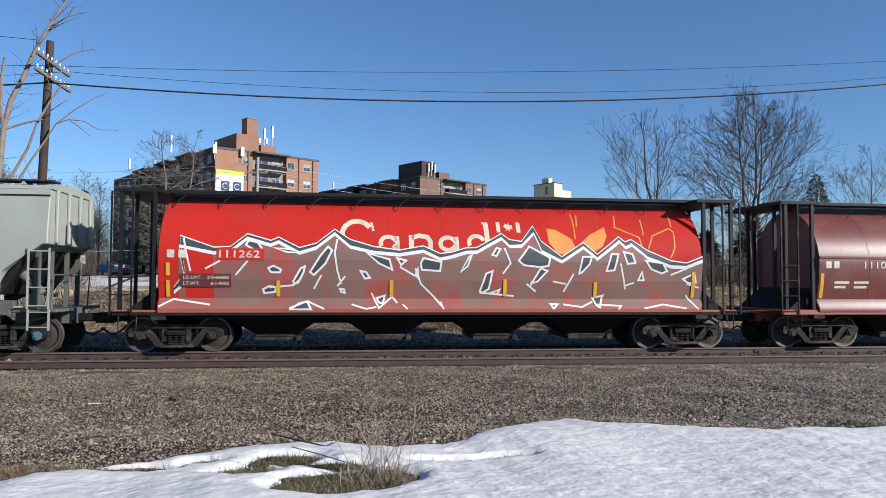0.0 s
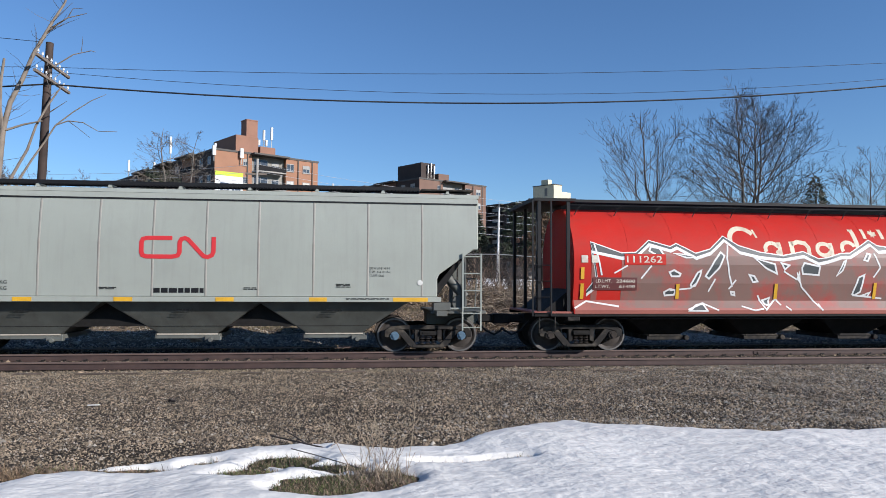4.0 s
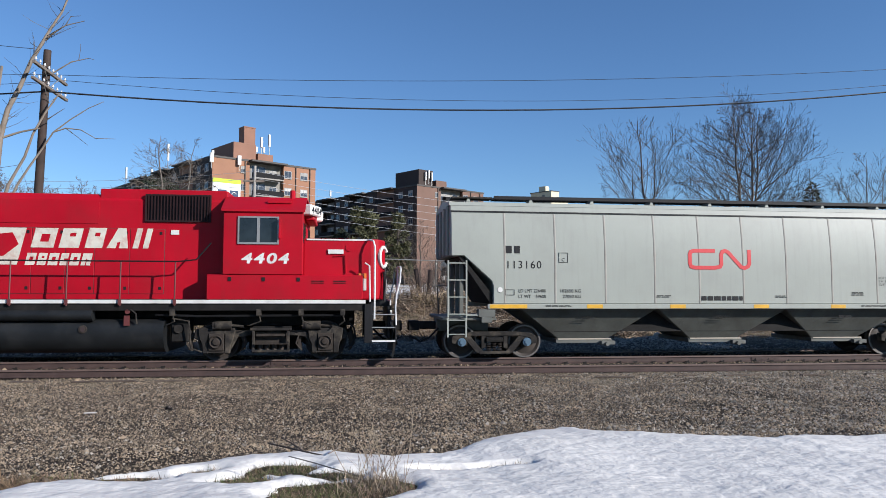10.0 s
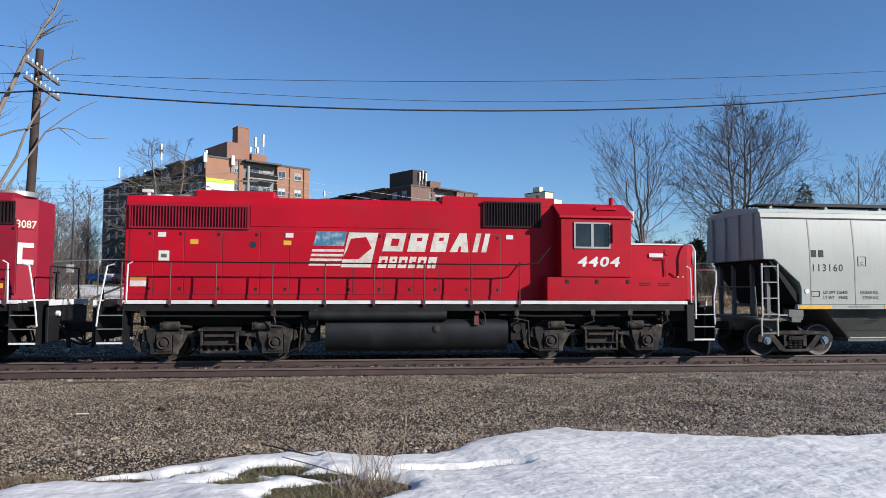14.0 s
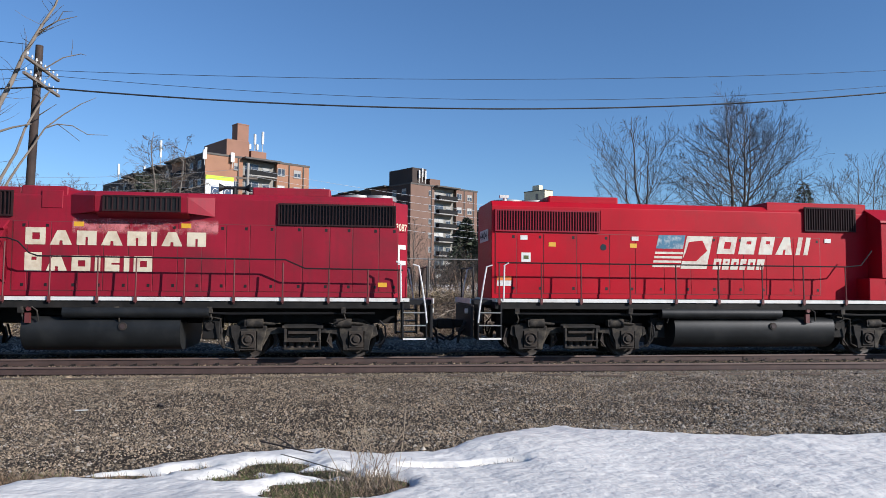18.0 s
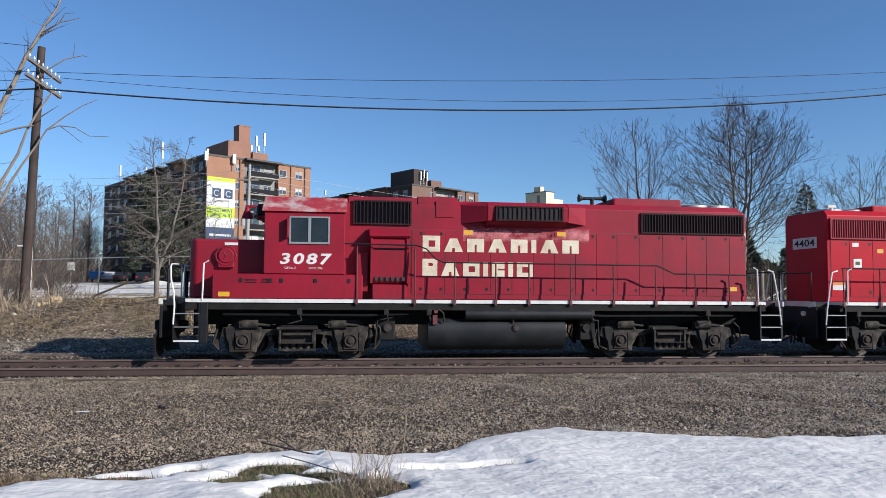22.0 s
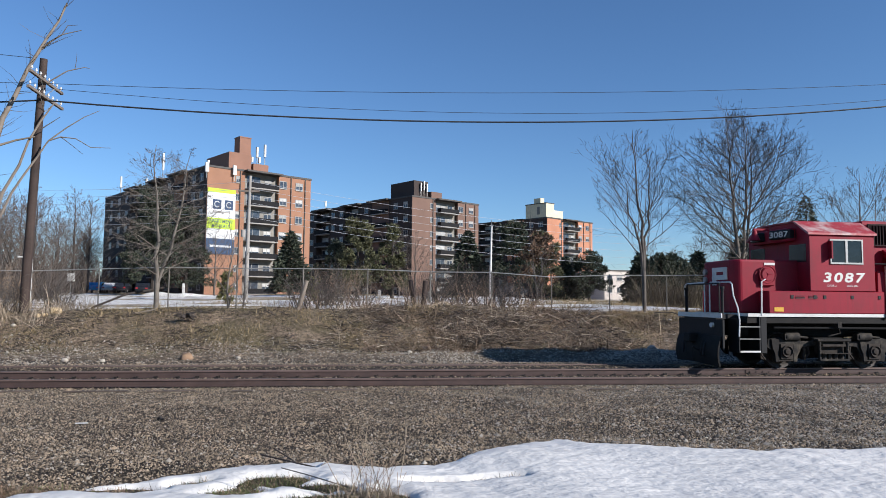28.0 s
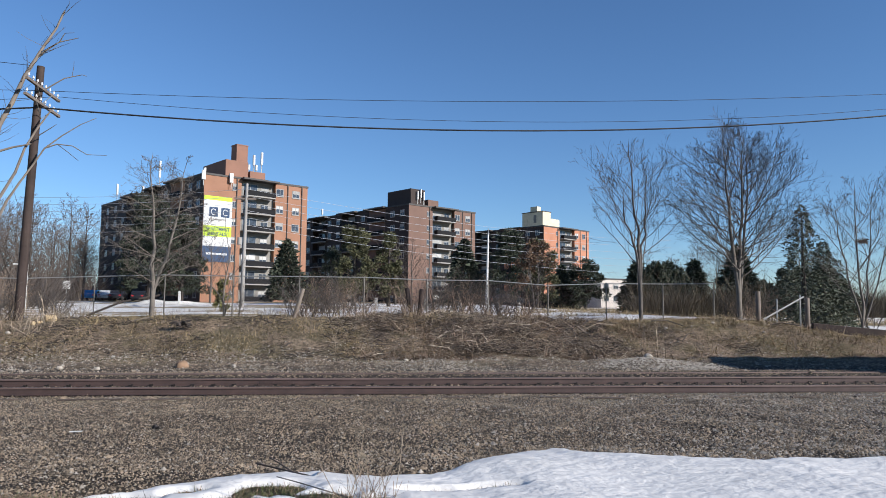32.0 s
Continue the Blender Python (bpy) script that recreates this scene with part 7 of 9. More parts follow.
# ---- parked cars ----
def parked_car(label, at, paint, tall=1.5):
    c = thing("parked_car", label, "car", "parked cars", at)
    Geo().prism([(-2.1, 0.35), (-2.15, 0.75), (-1.9, 0.95), (-1.2, 1.0), (-0.7, tall), (0.9, tall + 0.02), (1.6, 1.05), (2.05, 0.95), (2.1, 0.4)], "y", -0.85, 0.85).make("body", paint, c, "painted car body", bevel=0.06)
    Geo().prism([(-1.05, 1.02), (-0.62, tall - 0.08), (0.82, tall - 0.06), (1.4, 1.05)], "y", -0.862, 0.862).make("side_window", PANE, c)
    for x in (-1.35, 1.35):
        for y in (-0.8, 0.8):
            w = Geo().cyl((x, y - 0.1, 0.32), (x, y + 0.1, 0.32), 0.32, n=16).make("wheel", RUBBER, c)
            Geo().cyl((x, y - 0.11, 0.32), (x, y + 0.11, 0.32), 0.17, n=10).make("rim", STEEL, w)
    for x, m in ((-2.12, BRAND_RED), (2.06, ALU)):
        for y in (-0.6, 0.6):
            Geo().box(x - 0.03, x + 0.03, y - 0.14, y + 0.14, 0.68, 0.82).make("lamp", m, c)
    return c


def on_ground(x, y, turn=0.0, lift=0.0):
    return pose(x, y, float(gz(x, y)) + lift, 0, 0, turn)


parked_car("bright blue car parked in the snowy lot", on_ground(-33.0, 103, 96), SKY_CAR, 1.45)
parked_car("dark car parked in the snowy lot", on_ground(-29.6, 103, 96), CAR_DARK, 1.4)
parked_car("white car parked in the snowy lot", on_ground(-31.0, 103, 95), CAR_WHITE, 1.4)
parked_car("dark car parked in the snowy lot", on_ground(-26.9, 103, 100), CAR_DARK, 1.45)
parked_car("dark car parked beyond the fence", on_ground(20.0, 82, 10), CAR_DARK, 1.45)


def heap(name, label, category, x, y, w, d, h, mat_, seed, kind=""):
    """A lumpy mound on the ground."""
    X, Y = np.meshgrid(np.linspace(-1, 1, 34), np.linspace(-1, 1, 22))
    q = np.clip(1 - X ** 2 - Y ** 2, 0, 1)
    gx, gy = x + X * w, y + Y * d
    Z = gz(gx, gy) - 0.06 + h * q ** 0.7 * (0.75 + 0.35 * wave(gx, gy, 1.2 / w, seed)) + 0.06 * h * wave(gx, gy, 5 / w, seed + 1) * q
    n = 34
    i = (np.arange(21)[:, None] * n + np.arange(33)[None]).ravel()
    ob = new(name, raw_mesh(name, np.stack([gx, gy, Z], -1).reshape(-1, 3), np.stack([i, i + 1, i + n + 1, i + n], 1), mat_, True))
    return tagged(ob, label, category, kind=kind)


heap("snow_bank", "grey ploughed snow bank at the edge of the lot", "snow bank", -18.5, 86, 4.5, 1.2, 0.75, SNOW, 31)
heap("snow_bank", "grey ploughed snow bank at the edge of the lot", "snow bank", -36, 82, 4.5, 1.2, 0.6, SNOW, 33)

# ---- poles and cables ----
def utility_pole():
    x, y, z0, z1 = -13.1, 32.0, 0.9, 12.35
    p = thing("utility_pole", "dark creosoted wooden utility pole with two grey cross-arms", "utility pole", at=pose(x, y, z0))
    h = z1 - z0
    Geo().cyl((0, 0, 0), (0.31, 0, h), 0.20, 0.15, n=14).make("pole", WOOD_POLE, p, "tapered wooden pole", True)
    for z, l in ((11.33 - z0, 3.4), (10.65 - z0, 3.6)):
        g = Geo().box(0.42, 0.54, -l / 2, l / 2, z - 0.06, z + 0.06)
        a = g.make("cross_arm", GREY_WOOD, p, "weathered grey cross-arm", bevel=0.01)
        ins = Geo().lathe([(0.012, 0.05), (0.012, 0.14), (0.045, 0.15), (0.05, 0.19), (0.03, 0.22), (0.04, 0.25), (0.015, 0.27)], "z", (0, 0, 0), 8).mesh("insulator", BANNER, True)
        for k in range(8):
            yy = -l / 2 + 0.18 + k * (l - 0.36) / 7
            if abs(yy) > 0.2:
                part("insulator", ins, a, "glass insulator", pose(0.48, yy, z))
        Geo().tube([(0.52, -0.75, z - 0.05), (0.44, 0, z - 0.6), (0.52, 0.75, z - 0.05)], 0.018).make("arm_brace", STEEL, p)
    return p


utility_pole()


def cable(name, label, pts, r, mat_, sag=0.0):
    out = []
    for (a, b) in zip(pts, pts[1:]):
        a, b = Vector(a), Vector(b)
        for k in range(24):
            u = k / 24
            out.append(a.lerp(b, u) - Vector((0, 0, sag * 4 * u * (1 - u))))
    out.append(Vector(pts[-1]))
    ob = Geo().tube(out, r, 5).make(name, mat_)
    return tagged(ob, label, "cable", "overhead cables")


cable("overhead_cable", "thick black overhead cable", [(-60, 32, 11.6), (-12.8, 32, 10.55), (40, 32, 14.2)], 0.036, WIRE, 1.52)
cable("overhead_wire", "thin dark overhead wire", [(-60, 31, 12.0), (-12.6, 31.0, 11.0), (40, 31, 14.5)], 0.011, WIRE, 0.75)
cable("overhead_wire", "thin dark overhead wire", [(-60, 33.4, 11.9), (-12.6, 33.4, 11.45), (40, 33.4, 14.75)], 0.011, WIRE, 1.47)
cable("overhead_wire", "thin dark overhead wire", [(-60, 30.4, 15.6), (-12.6, 30.5, 11.9)], 0.012, WIRE, 0.3)


def grey_pole():
    p = thing("transformer_pole", "grey concrete pole with a transformer beside the apartments", "utility pole", at=on_ground(-7.85, 62))
    Geo().cyl((0, 0, -0.3), (0.1, 0, 10.6), 0.19, 0.12, n=12).make("pole", CONCRETE, p, "grey concrete pole", True)
    Geo().cyl((-0.35, -0.2, 5.3), (-0.35, -0.2, 5.9), 0.17, n=14).make("transformer", CONCRETE, p, "grey transformer can", True)
    Geo().box(-0.9, 0.9, -0.1, 0.1, 9.2, 9.35).make("cross_arm", GREY_WOOD, p)
    return p


grey_pole()
mast = thing("lamp_mast", "slim pale steel lamp mast beyond the fence", "lamp post", at=on_ground(10.1, 47))
Geo().cyl((0, 0, -0.2), (0.12, 0, 5.5), 0.10, 0.06, n=10).make("mast", WHITE, mast, "pale tapered mast", True)
Geo().cyl((0.12, 0, 5.5), (0.12, 0, 5.9), 0.03, n=6).make("mast_tip", STEEL, mast)
for k in range(6):
    z = 12.2 - 0.62 * k
    cable("service_wire", "pale service wire strung past the apartments", [(-45, 70, z + 0.3), (-7.8, 62, z), (42, 84, z - 1.2 - 0.25 * k)], 0.013, WIRE_PALE, 0.9)
gate_frame = thing("barrier_frame", "white steel barrier frame in the lot", "barrier", at=on_ground(-20.9, 52))
Geo().tube([(0, 0, 0), (0, 0, 3.1), (-0.9, 0, 3.12)], 0.07, 8).make("frame", WHITE, gate_frame, "bent white pipe", True)
sign = thing("lot_sign", "small white sign on a post in the lot", "sign", at=on_ground(-29.6, 84))
Geo().cyl((0, 0, 0), (0, 0, 2.4), 0.04, n=6).make("post", STEEL, sign)
Geo().box(-0.4, 0.4, -0.05, -0.02, 1.5, 2.4).make("sign_panel", WHITE, sign)
for x, y in ((-16.7, 80), (3.4, 60), (6.6, 52)):
    s_ = thing("notice_post", "short white post standing in the snow", "post", "posts", on_ground(x, y))
    Geo().box(-0.12, 0.12, -0.08, 0.08, -0.1, 1.5 if y > 70 else 0.9).make("panel", WHITE if y > 70 else CONCRETE, s_)


# ---- chain-link fence along the crest ----
def fence():
    f = thing("chain_link_fence", "rusty chain-link fence with steel posts along the crest", "fence")
    post = Geo().cyl((0, 0, -0.4), (0, 0, 1.95), 0.032, n=8).mesh("post", POST_STEEL)
    xs_ = [-20 + 3.05 * k for k in range(13)] + [19.4]
    top = []
    for x in xs_:
        z = float(gz(x, 34.2))
        part("post", post, f, at=pose(x, 34.2, z, 0, 0, 0))
        top.append((x, 34.2, z + 1.9))
    Geo().tube(top, 0.024, 6).make("top_rail", STEEL, f, "worn top rail")
    v, fc = [], []
    for s in (-1, 1):
        for k in range(420):
            x = -20 + k * 0.095
            x2 = x + s * 1.8
            if not (-20 <= x2 <= 19.4):
                continue
            a, b = (x, 34.2, float(gz(x, 34.2)) + 0.05), (x2, 34.2, float(gz(x2, 34.2)) + 1.87)
            n0 = len(v)
            for p_ in (a, b):
                v += [(p_[0] - 0.0022, p_[1], p_[2]), (p_[0] + 0.0022, p_[1] - 0.003, p_[2]), (p_[0] + 0.0022, p_[1] + 0.003, p_[2])]
            fc += [(n0, n0 + 1, n0 + 4, n0 + 3), (n0 + 1, n0 + 2, n0 + 5, n0 + 4), (n0 + 2, n0, n0 + 3, n0 + 5)]
    tagged(part("wire_mesh", raw_mesh("wire_mesh", v, fc, RUST), f, "fine rusty wire mesh"), kind="stuff")
    return f


fence()
for x, y, h, lean, m in ((21.44, 33.5, 1.6, 0, GREY_WOOD), (24.2, 33.5, 1.75, 0, GREY_WOOD), (4.1, 34.8, 1.5, 5, WOOD_POLE), (3.75, 34.9, 1.5, -10, WOOD_POLE)):
    ob = Geo().cyl((0, 0, -0.3), (0, 0, h), 0.13, 0.12, n=10).make("fence_post", m, None, "", True, 0.01)
    ob.matrix_basis = on_ground(x, y) @ pose(0, 0, 0, 0, lean)
    tagged(ob, "stout weathered wooden fence post", "post", "wooden posts")
br = Geo().cyl((21.67, 33.42, 1.74), (23.95, 33.42, 2.92), 0.045, n=8).make("brace_bar", STEEL)
tagged(br, "slanting steel brace bar of a broken fence", "bar")
for x, h in ((23.86, 1.85), (22.55, 1.4)):
    ob = Geo().cyl((0, 0, -0.3), (0, 0, h), 0.04, n=8).make("gate_post", STEEL)
    ob.matrix_basis = on_ground(x, 33.6)
    tagged(ob, "thin steel gate post", "post", "gate posts")
bm_ = Geo().box(-3.2, 3.2, -0.16, 0.16, -0.2, 0.24).make("timber_beam", WOOD_POLE, None, "", False, 0.02)
bm_.matrix_basis = pose(26.4, 31.2, float(gz(26.4, 31.2)) + 0.12, 0, 5, -14)
tagged(bm_, "long dark timber edging beam on the slope", "beam")


# ---- trees, brush and grass ----
class Limbs:
    """Tapered limbs of one tree, thick ones and twigs apart."""

    def __init__(self, seed):
        self.r = random.Random(seed)
        self.big, self.small = Geo(), Geo()
        self.tips = []

    def limb(self, pts, r0, r1, n):
        g = self.big if r0 > 0.03 else self.small
        pts = [Vector(p) for p in pts]
        d0 = (pts[1] - pts[0]).normalized()
        a = d0.orthogonal().normalized()
        v, f = [], []
        for i, p in enumerate(pts):
            d = (pts[min(i + 1, len(pts) - 1)] - pts[max(i - 1, 0)]).normalized()
            a = (a - d * a.dot(d)).normalized()
            b = d.cross(a)
            r = r0 + (r1 - r0) * i / (len(pts) - 1)
            v += [p + (a * math.cos(2 * math.pi * j / n) + b * math.sin(2 * math.pi * j / n)) * r for j in range(n)]
            if i:
                k = (i - 1) * n
                f += [(k + j, k + (j + 1) % n, k + n + (j + 1) % n, k + n + j) for j in range(n)]
        g.add(v, f)

    def grow(self, p, d, length, r, level, spec):
        """A limb and what springs from it."""
        rnd = self.r
        steps = 5 if level < 2 else 4 if level < 3 else 3
        pts = [Vector(p)]
        d = Vector(d).normalized()
        for k in range(steps):
            wob = spec["wobble"] * (0.6 if level == 0 else 1.0)
            d = (d + Vector((rnd.gauss(0, wob), rnd.gauss(0, wob), rnd.gauss(0, wob) + spec["rise"] * (0.5 if level else 0.1)))).normalized()
            pts.append(pts[-1] + d * length / steps)
        end = r * (0.55 if level < spec["levels"] else 0.3)
        self.limb(pts, r, end, 9 if r > 0.1 else 6 if r > 0.04 else 4 if r > 0.015 else 3)
        if level >= spec["levels"]:
            return
        n = spec["forks"][min(level, len(spec["forks"]) - 1)]
        for k in range(n):
            u = spec["bare"] + (1 - spec["bare"]) * (k + rnd.random()) / n if level == 0 else 0.2 + 0.8 * (k + rnd.random()) / n
            i = min(int(u * steps), steps - 1)
            q = pts[i].lerp(pts[i + 1], u * steps - i)
            axis = (pts[i + 1] - pts[i]).normalized()
            side = axis.orthogonal().normalized()
            side.rotate(Matrix.Rotation(rnd.uniform(0, 2 * math.pi) if level else k * 2.4 + rnd.uniform(-0.5, 0.5), 3, axis))
            ang = radians(rnd.uniform(*spec["angle"]))
            nd = axis * math.cos(ang) + side * math.sin(ang)
            nl = length * rnd.uniform(*spec["ratio"]) * (1.15 - 0.45 * u)
            nr = max((r + (end - r) * u) * rnd.uniform(0.42, 0.62), 0.0038)
            self.grow(q, nd, nl, nr, level + 1, spec)
        self.grow(pts[-1], d, length * 0.6, end, level + 1, spec)


THIN = dict(levels=3, forks=(8, 4, 3), angle=(25, 55), ratio=(0.3, 0.5), wobble=0.1, rise=0.15, bare=0.25)
SHRUB = dict(levels=3, forks=(4, 4, 2), angle=(25, 65), ratio=(0.4, 0.7), wobble=0.16, rise=0.05, bare=0.1)


def bare_tree(label, at, stems, spec, bark, seed, group="bare trees", twig_bark=None):
    """stems: (lean in x, lean in y, length, radius) from the foot."""
    t = thing("bare_tree", label, "tree", group, at)
    l = Limbs(seed)
    for dx, dy, length, r in stems:
        l.grow((0, 0, -0.15), (dx, dy, 1), length, r, 0, spec)
    l.big.make("trunk", bark, t, "bare trunk and limbs", True)
    l.small.make("crown", twig_bark or bark, t, "crown of bare twigs")
    return t


BARK_TWIG = mat("twig_bark", (0.1, 0.08, 0.064), 0.9, var=0.2, bump=0.0)
PALE_TWIG = mat("pale_twig_bark", (0.125, 0.105, 0.085), 0.9, var=0.2, bump=0.0)
def crowned_tree(label, at, H, W, low, wide, leaders, limbs, bark, seed, twig_bark, rise=0.9, thick=0.16, dense=(9, 6), bow=0.25, group="bare trees", fine=0.0042):
    """A bare tree whose limbs fill a rounded outline: height H, half width W at height wide, lowest twigs at low.
    leaders: (height of the fork, lean in x, lean in y, share of the height)."""
    t = thing("bare_tree", label, "tree", group, at)
    l = Limbs(seed)
    r = l.r

    def reach(z):
        q = (z - wide) / ((H - wide) if z > wide else (wide - low))
        return W * math.sqrt(max(1 - q * q, 0.03))

    def along(pts, u):
        k = min(int(u * (len(pts) - 1)), len(pts) - 2)
        f = u * (len(pts) - 1) - k
        return pts[k].lerp(pts[k + 1], f), (pts[k + 1] - pts[k]).normalized()

    def shoot(p, d, length, rad, steps, lift):
        d, pts = d.normalized(), [p]
        for _ in range(steps):
            d = (d + Vector((r.gauss(0, 0.1), r.gauss(0, 0.1), r.gauss(0, 0.08) + lift / steps))).normalized()
            pts.append(pts[-1] + d * length / steps)
        l.limb(pts, rad, max(rad * 0.3, 0.003), 7 if rad > 0.05 else 4 if rad > 0.012 else 3)
        return pts

    def aside(d, angle, spin):
        s = d.orthogonal().normalized()
        s.rotate(Matrix.Rotation(spin, 3, d))
        return d * math.cos(angle) + s * math.sin(angle)

    def clothe(pts, length, rad, level):
        n = dense[level] if level < len(dense) else 2
        for k in range(n):
            u = 0.18 + 0.8 * (k + r.random()) / n
            p, d = along(pts, u)
            nl = length * (0.62 - 0.38 * u) * r.uniform(0.7, 1.2)
            q = shoot(p, aside(d, radians(r.uniform(28, 52)), r.uniform(0, 6.28)), nl, max(rad * (1 - 0.7 * u) * 0.5, fine * (1 - 0.1 * level)), 4 if level == 0 else 3 if level == 1 else 2, bow)
            if level + 1 <= len(dense):
                clothe(q, nl, max(rad * 0.4, fine), level + 1)

    for j, (fork, dx, dy, share) in enumerate(leaders):
        top = H * share
        pts = [Vector((0, 0, -0.15)), Vector((0.02 * dx * fork, 0, fork * 0.5)), Vector((0.12 * dx * fork, 0, fork))]
        for k in range(1, 9):
            w = k / 8
            z = fork + (top - fork) * w
            pts.append(Vector((dx * (z - fork) * (1 - 0.35 * w) + 0.12 * dx * fork + r.gauss(0, 0.05), dy * (z - fork) * (1 - 0.35 * w) + r.gauss(0, 0.05), z)))
        l.limb(pts, thick * (1 if j == 0 else 0.8), 0.008, 10)
        n = limbs // len(leaders)
        for k in range(n):
            u = (k + r.random()) / n
            z0 = max(low * 0.75, fork * 0.9) + (top * 0.97 - max(low * 0.75, fork * 0.9)) * u
            i = next((i for i in range(len(pts) - 1) if pts[i + 1].z >= z0), len(pts) - 2)
            p = pts[i].lerp(pts[i + 1], (z0 - pts[i].z) / (pts[i + 1].z - pts[i].z))
            az = k * 2.4 + j * 1.1 + r.uniform(-0.5, 0.5)
            out = Vector((math.cos(az), math.sin(az), 0))
            far_ = max(reach(min(z0 + rise * 0.55 * W, H * 0.98)) - 0.5 * p.xy.dot(out.xy), 0.35) * r.uniform(0.75, 1.05)
            climb = rise * r.uniform(0.7, 1.2)
            length = min(far_ * math.sqrt(1 + climb * climb), (H - z0) * 1.25 + 0.3)
            rad = thick * 0.21 * (1 - 0.75 * u) * r.uniform(0.7, 1.1) + 0.008
            q = shoot(p, out + Vector((0, 0, climb * 0.8)), length, rad, 6, bow)
            clothe(q, length, rad, 0)
    l.big.make("trunk", bark, t, "bare trunk and limbs", True)
    l.small.make("crown", twig_bark, t, "crown of bare twigs")
    return t


crowned_tree("large bare tree with a dense rounded crown of twigs", on_ground(20.1, 33.0), 10.0, 3.7, 2.7, 5.6, [(1.6, -0.13, 0.0, 1.0), (1.3, 0.17, 0.06, 0.95), (2.6, 0.02, -0.1, 0.97)], 90, BARK_PALE, 21, BARK_TWIG, 0.85, 0.14, (9, 5), 0.26, fine=0.0047)
crowned_tree("bare tree with a high fork and spreading limbs", on_ground(14.95, 33.2), 9.1, 2.5, 2.9, 5.8, [(3.0, -0.12, 0.0, 1.0), (3.1, 0.14, 0.05, 0.86), (3.0, -0.38, -0.1, 0.74)], 30, BARK, 22, BARK_TWIG, 1.3, 0.10, (7, 4), 0.3, fine=0.0058)
crowned_tree("bare tree with several stems and a nest", on_ground(27.1, 33.2), 7.9, 2.5, 1.9, 5.0, [(0.5, -0.04, 0, 1.0), (0.4, 0.22, 0.05, 0.95), (0.6, -0.28, 0.1, 0.85), (0.3, 0.42, -0.1, 0.8)], 32, BARK_PALE, 23, PALE_TWIG, 1.3, 0.09, (7, 5), 0.3, fine=0.0058)
nest = Geo()
rn = random.Random(3)
for k in range(60):
    a = rn.uniform(0, 6.3)
    c = Vector((27.25 + 0.16 * math.cos(a), 33.2 + 0.16 * math.sin(a), float(gz(27.1, 33.2)) + 4.75 + rn.uniform(-0.08, 0.1)))
    d = Vector((rn.gauss(0, 1), rn.gauss(0, 1), rn.gauss(0, 0.3))).normalized() * 0.2
    nest.cyl(c - d, c + d, 0.012, n=3)
tagged(nest.make("bird_nest", TWIG), "ragged nest of twigs in a bare tree", "nest", kind="stuff")
crowned_tree("pale-barked bare tree with drooping twigs", on_ground(-8.1, 33.3), 7.5, 2.3, 0.9, 3.6, [(1.7, -0.07, 0, 1.0), (1.3, 0.3, 0.05, 0.97)], 42, BARK_PALE, 24, PALE_TWIG, 0.62, 0.12, (8, 5), -0.08, fine=0.0055)
bare_tree("young bare tree behind the fence", on_ground(-5.0, 33.5), [(0.02, 0, 2.4, 0.06), (0.16, 0, 1.6, 0.03)], THIN, BARK_PALE, 25, twig_bark=PALE_TWIG)
bare_tree("young bare tree behind the fence", on_ground(-4.3, 33.0), [(0.0, 0, 1.0, 0.03), (0.1, 0, 0.9, 0.025)], THIN, BARK_PALE, 26, twig_bark=PALE_TWIG)
ob = Geo().cyl((0, 0, -0.2), (0.42, 0, 1.35), 0.12, 0.09, n=8).make("sawn_trunk", BARK_DEAD, None, "", True)
ob.matrix_basis = on_ground(-1.9, 33.2)
tagged(ob, "leaning sawn-off pale trunk", "trunk")
far = [crowned_tree("tall bare tree in the far wood", on_ground(-33.5, 74), 11.5, 3.0, 2.0, 6.5, [(2.5, -0.06, 0, 1.0), (2.2, 0.1, 0.05, 0.92)], 30, BARK_DARK, 27, BARK_TWIG, 1.1, 0.15, (6, 2), 0.2, "far wood", 0.018),
       crowned_tree("tall bare tree in the far wood", on_ground(-39, 82), 12.5, 2.8, 3.0, 7.5, [(3.5, 0.03, 0, 1.0)], 28, BARK_DARK, 28, BARK_TWIG, 1.2, 0.16, (6, 2), 0.2, "far wood", 0.018),
       crowned_tree("bare tree before the apartments", on_ground(7.2, 86), 8.2, 3.0, 2.0, 5.0, [(1.8, 0.0, 0, 1.0)], 26, BARK, 29, BARK_TWIG, 1.0, 0.14, (6, 2), 0.2, "far wood", 0.011)]
for k, (x, y) in enumerate(((-36.5, 88), (-31.8, 96), (-45, 85), (-48, 95), (-32.2, 80), (-43, 100), (-41, 76), (-52, 88), (-35.4, 77), (-38.0, 95), (-40.5, 90), (-30.8, 88), (-44, 72), (-36.8, 70), (-42.5, 81), (-41.5, 112), (-45.0, 116), (-48.5, 110), (-39.5, 106), (-43.0, 122), (-50.5, 118), (-47.0, 104), (-54.0, 112), (-44, 132), (-47, 140), (-50, 150), (-53, 158), (-46, 150), (-42, 126), (-56, 165), (-49, 135), (-58, 140), (-62, 150), (65, 120), (76, 128), (84, 118), (70, 140), (60, 132), (95, 130))):
    copy_thing(far[k % 2], on_ground(x, y, k * 77 % 360))
for k, (x, y) in enumerate(((9.4, 88), (24.5, 84), (46, 80), (52, 86), (-14.5, 86))):
    copy_thing(far[2], on_ground(x, y, k * 131 % 360))


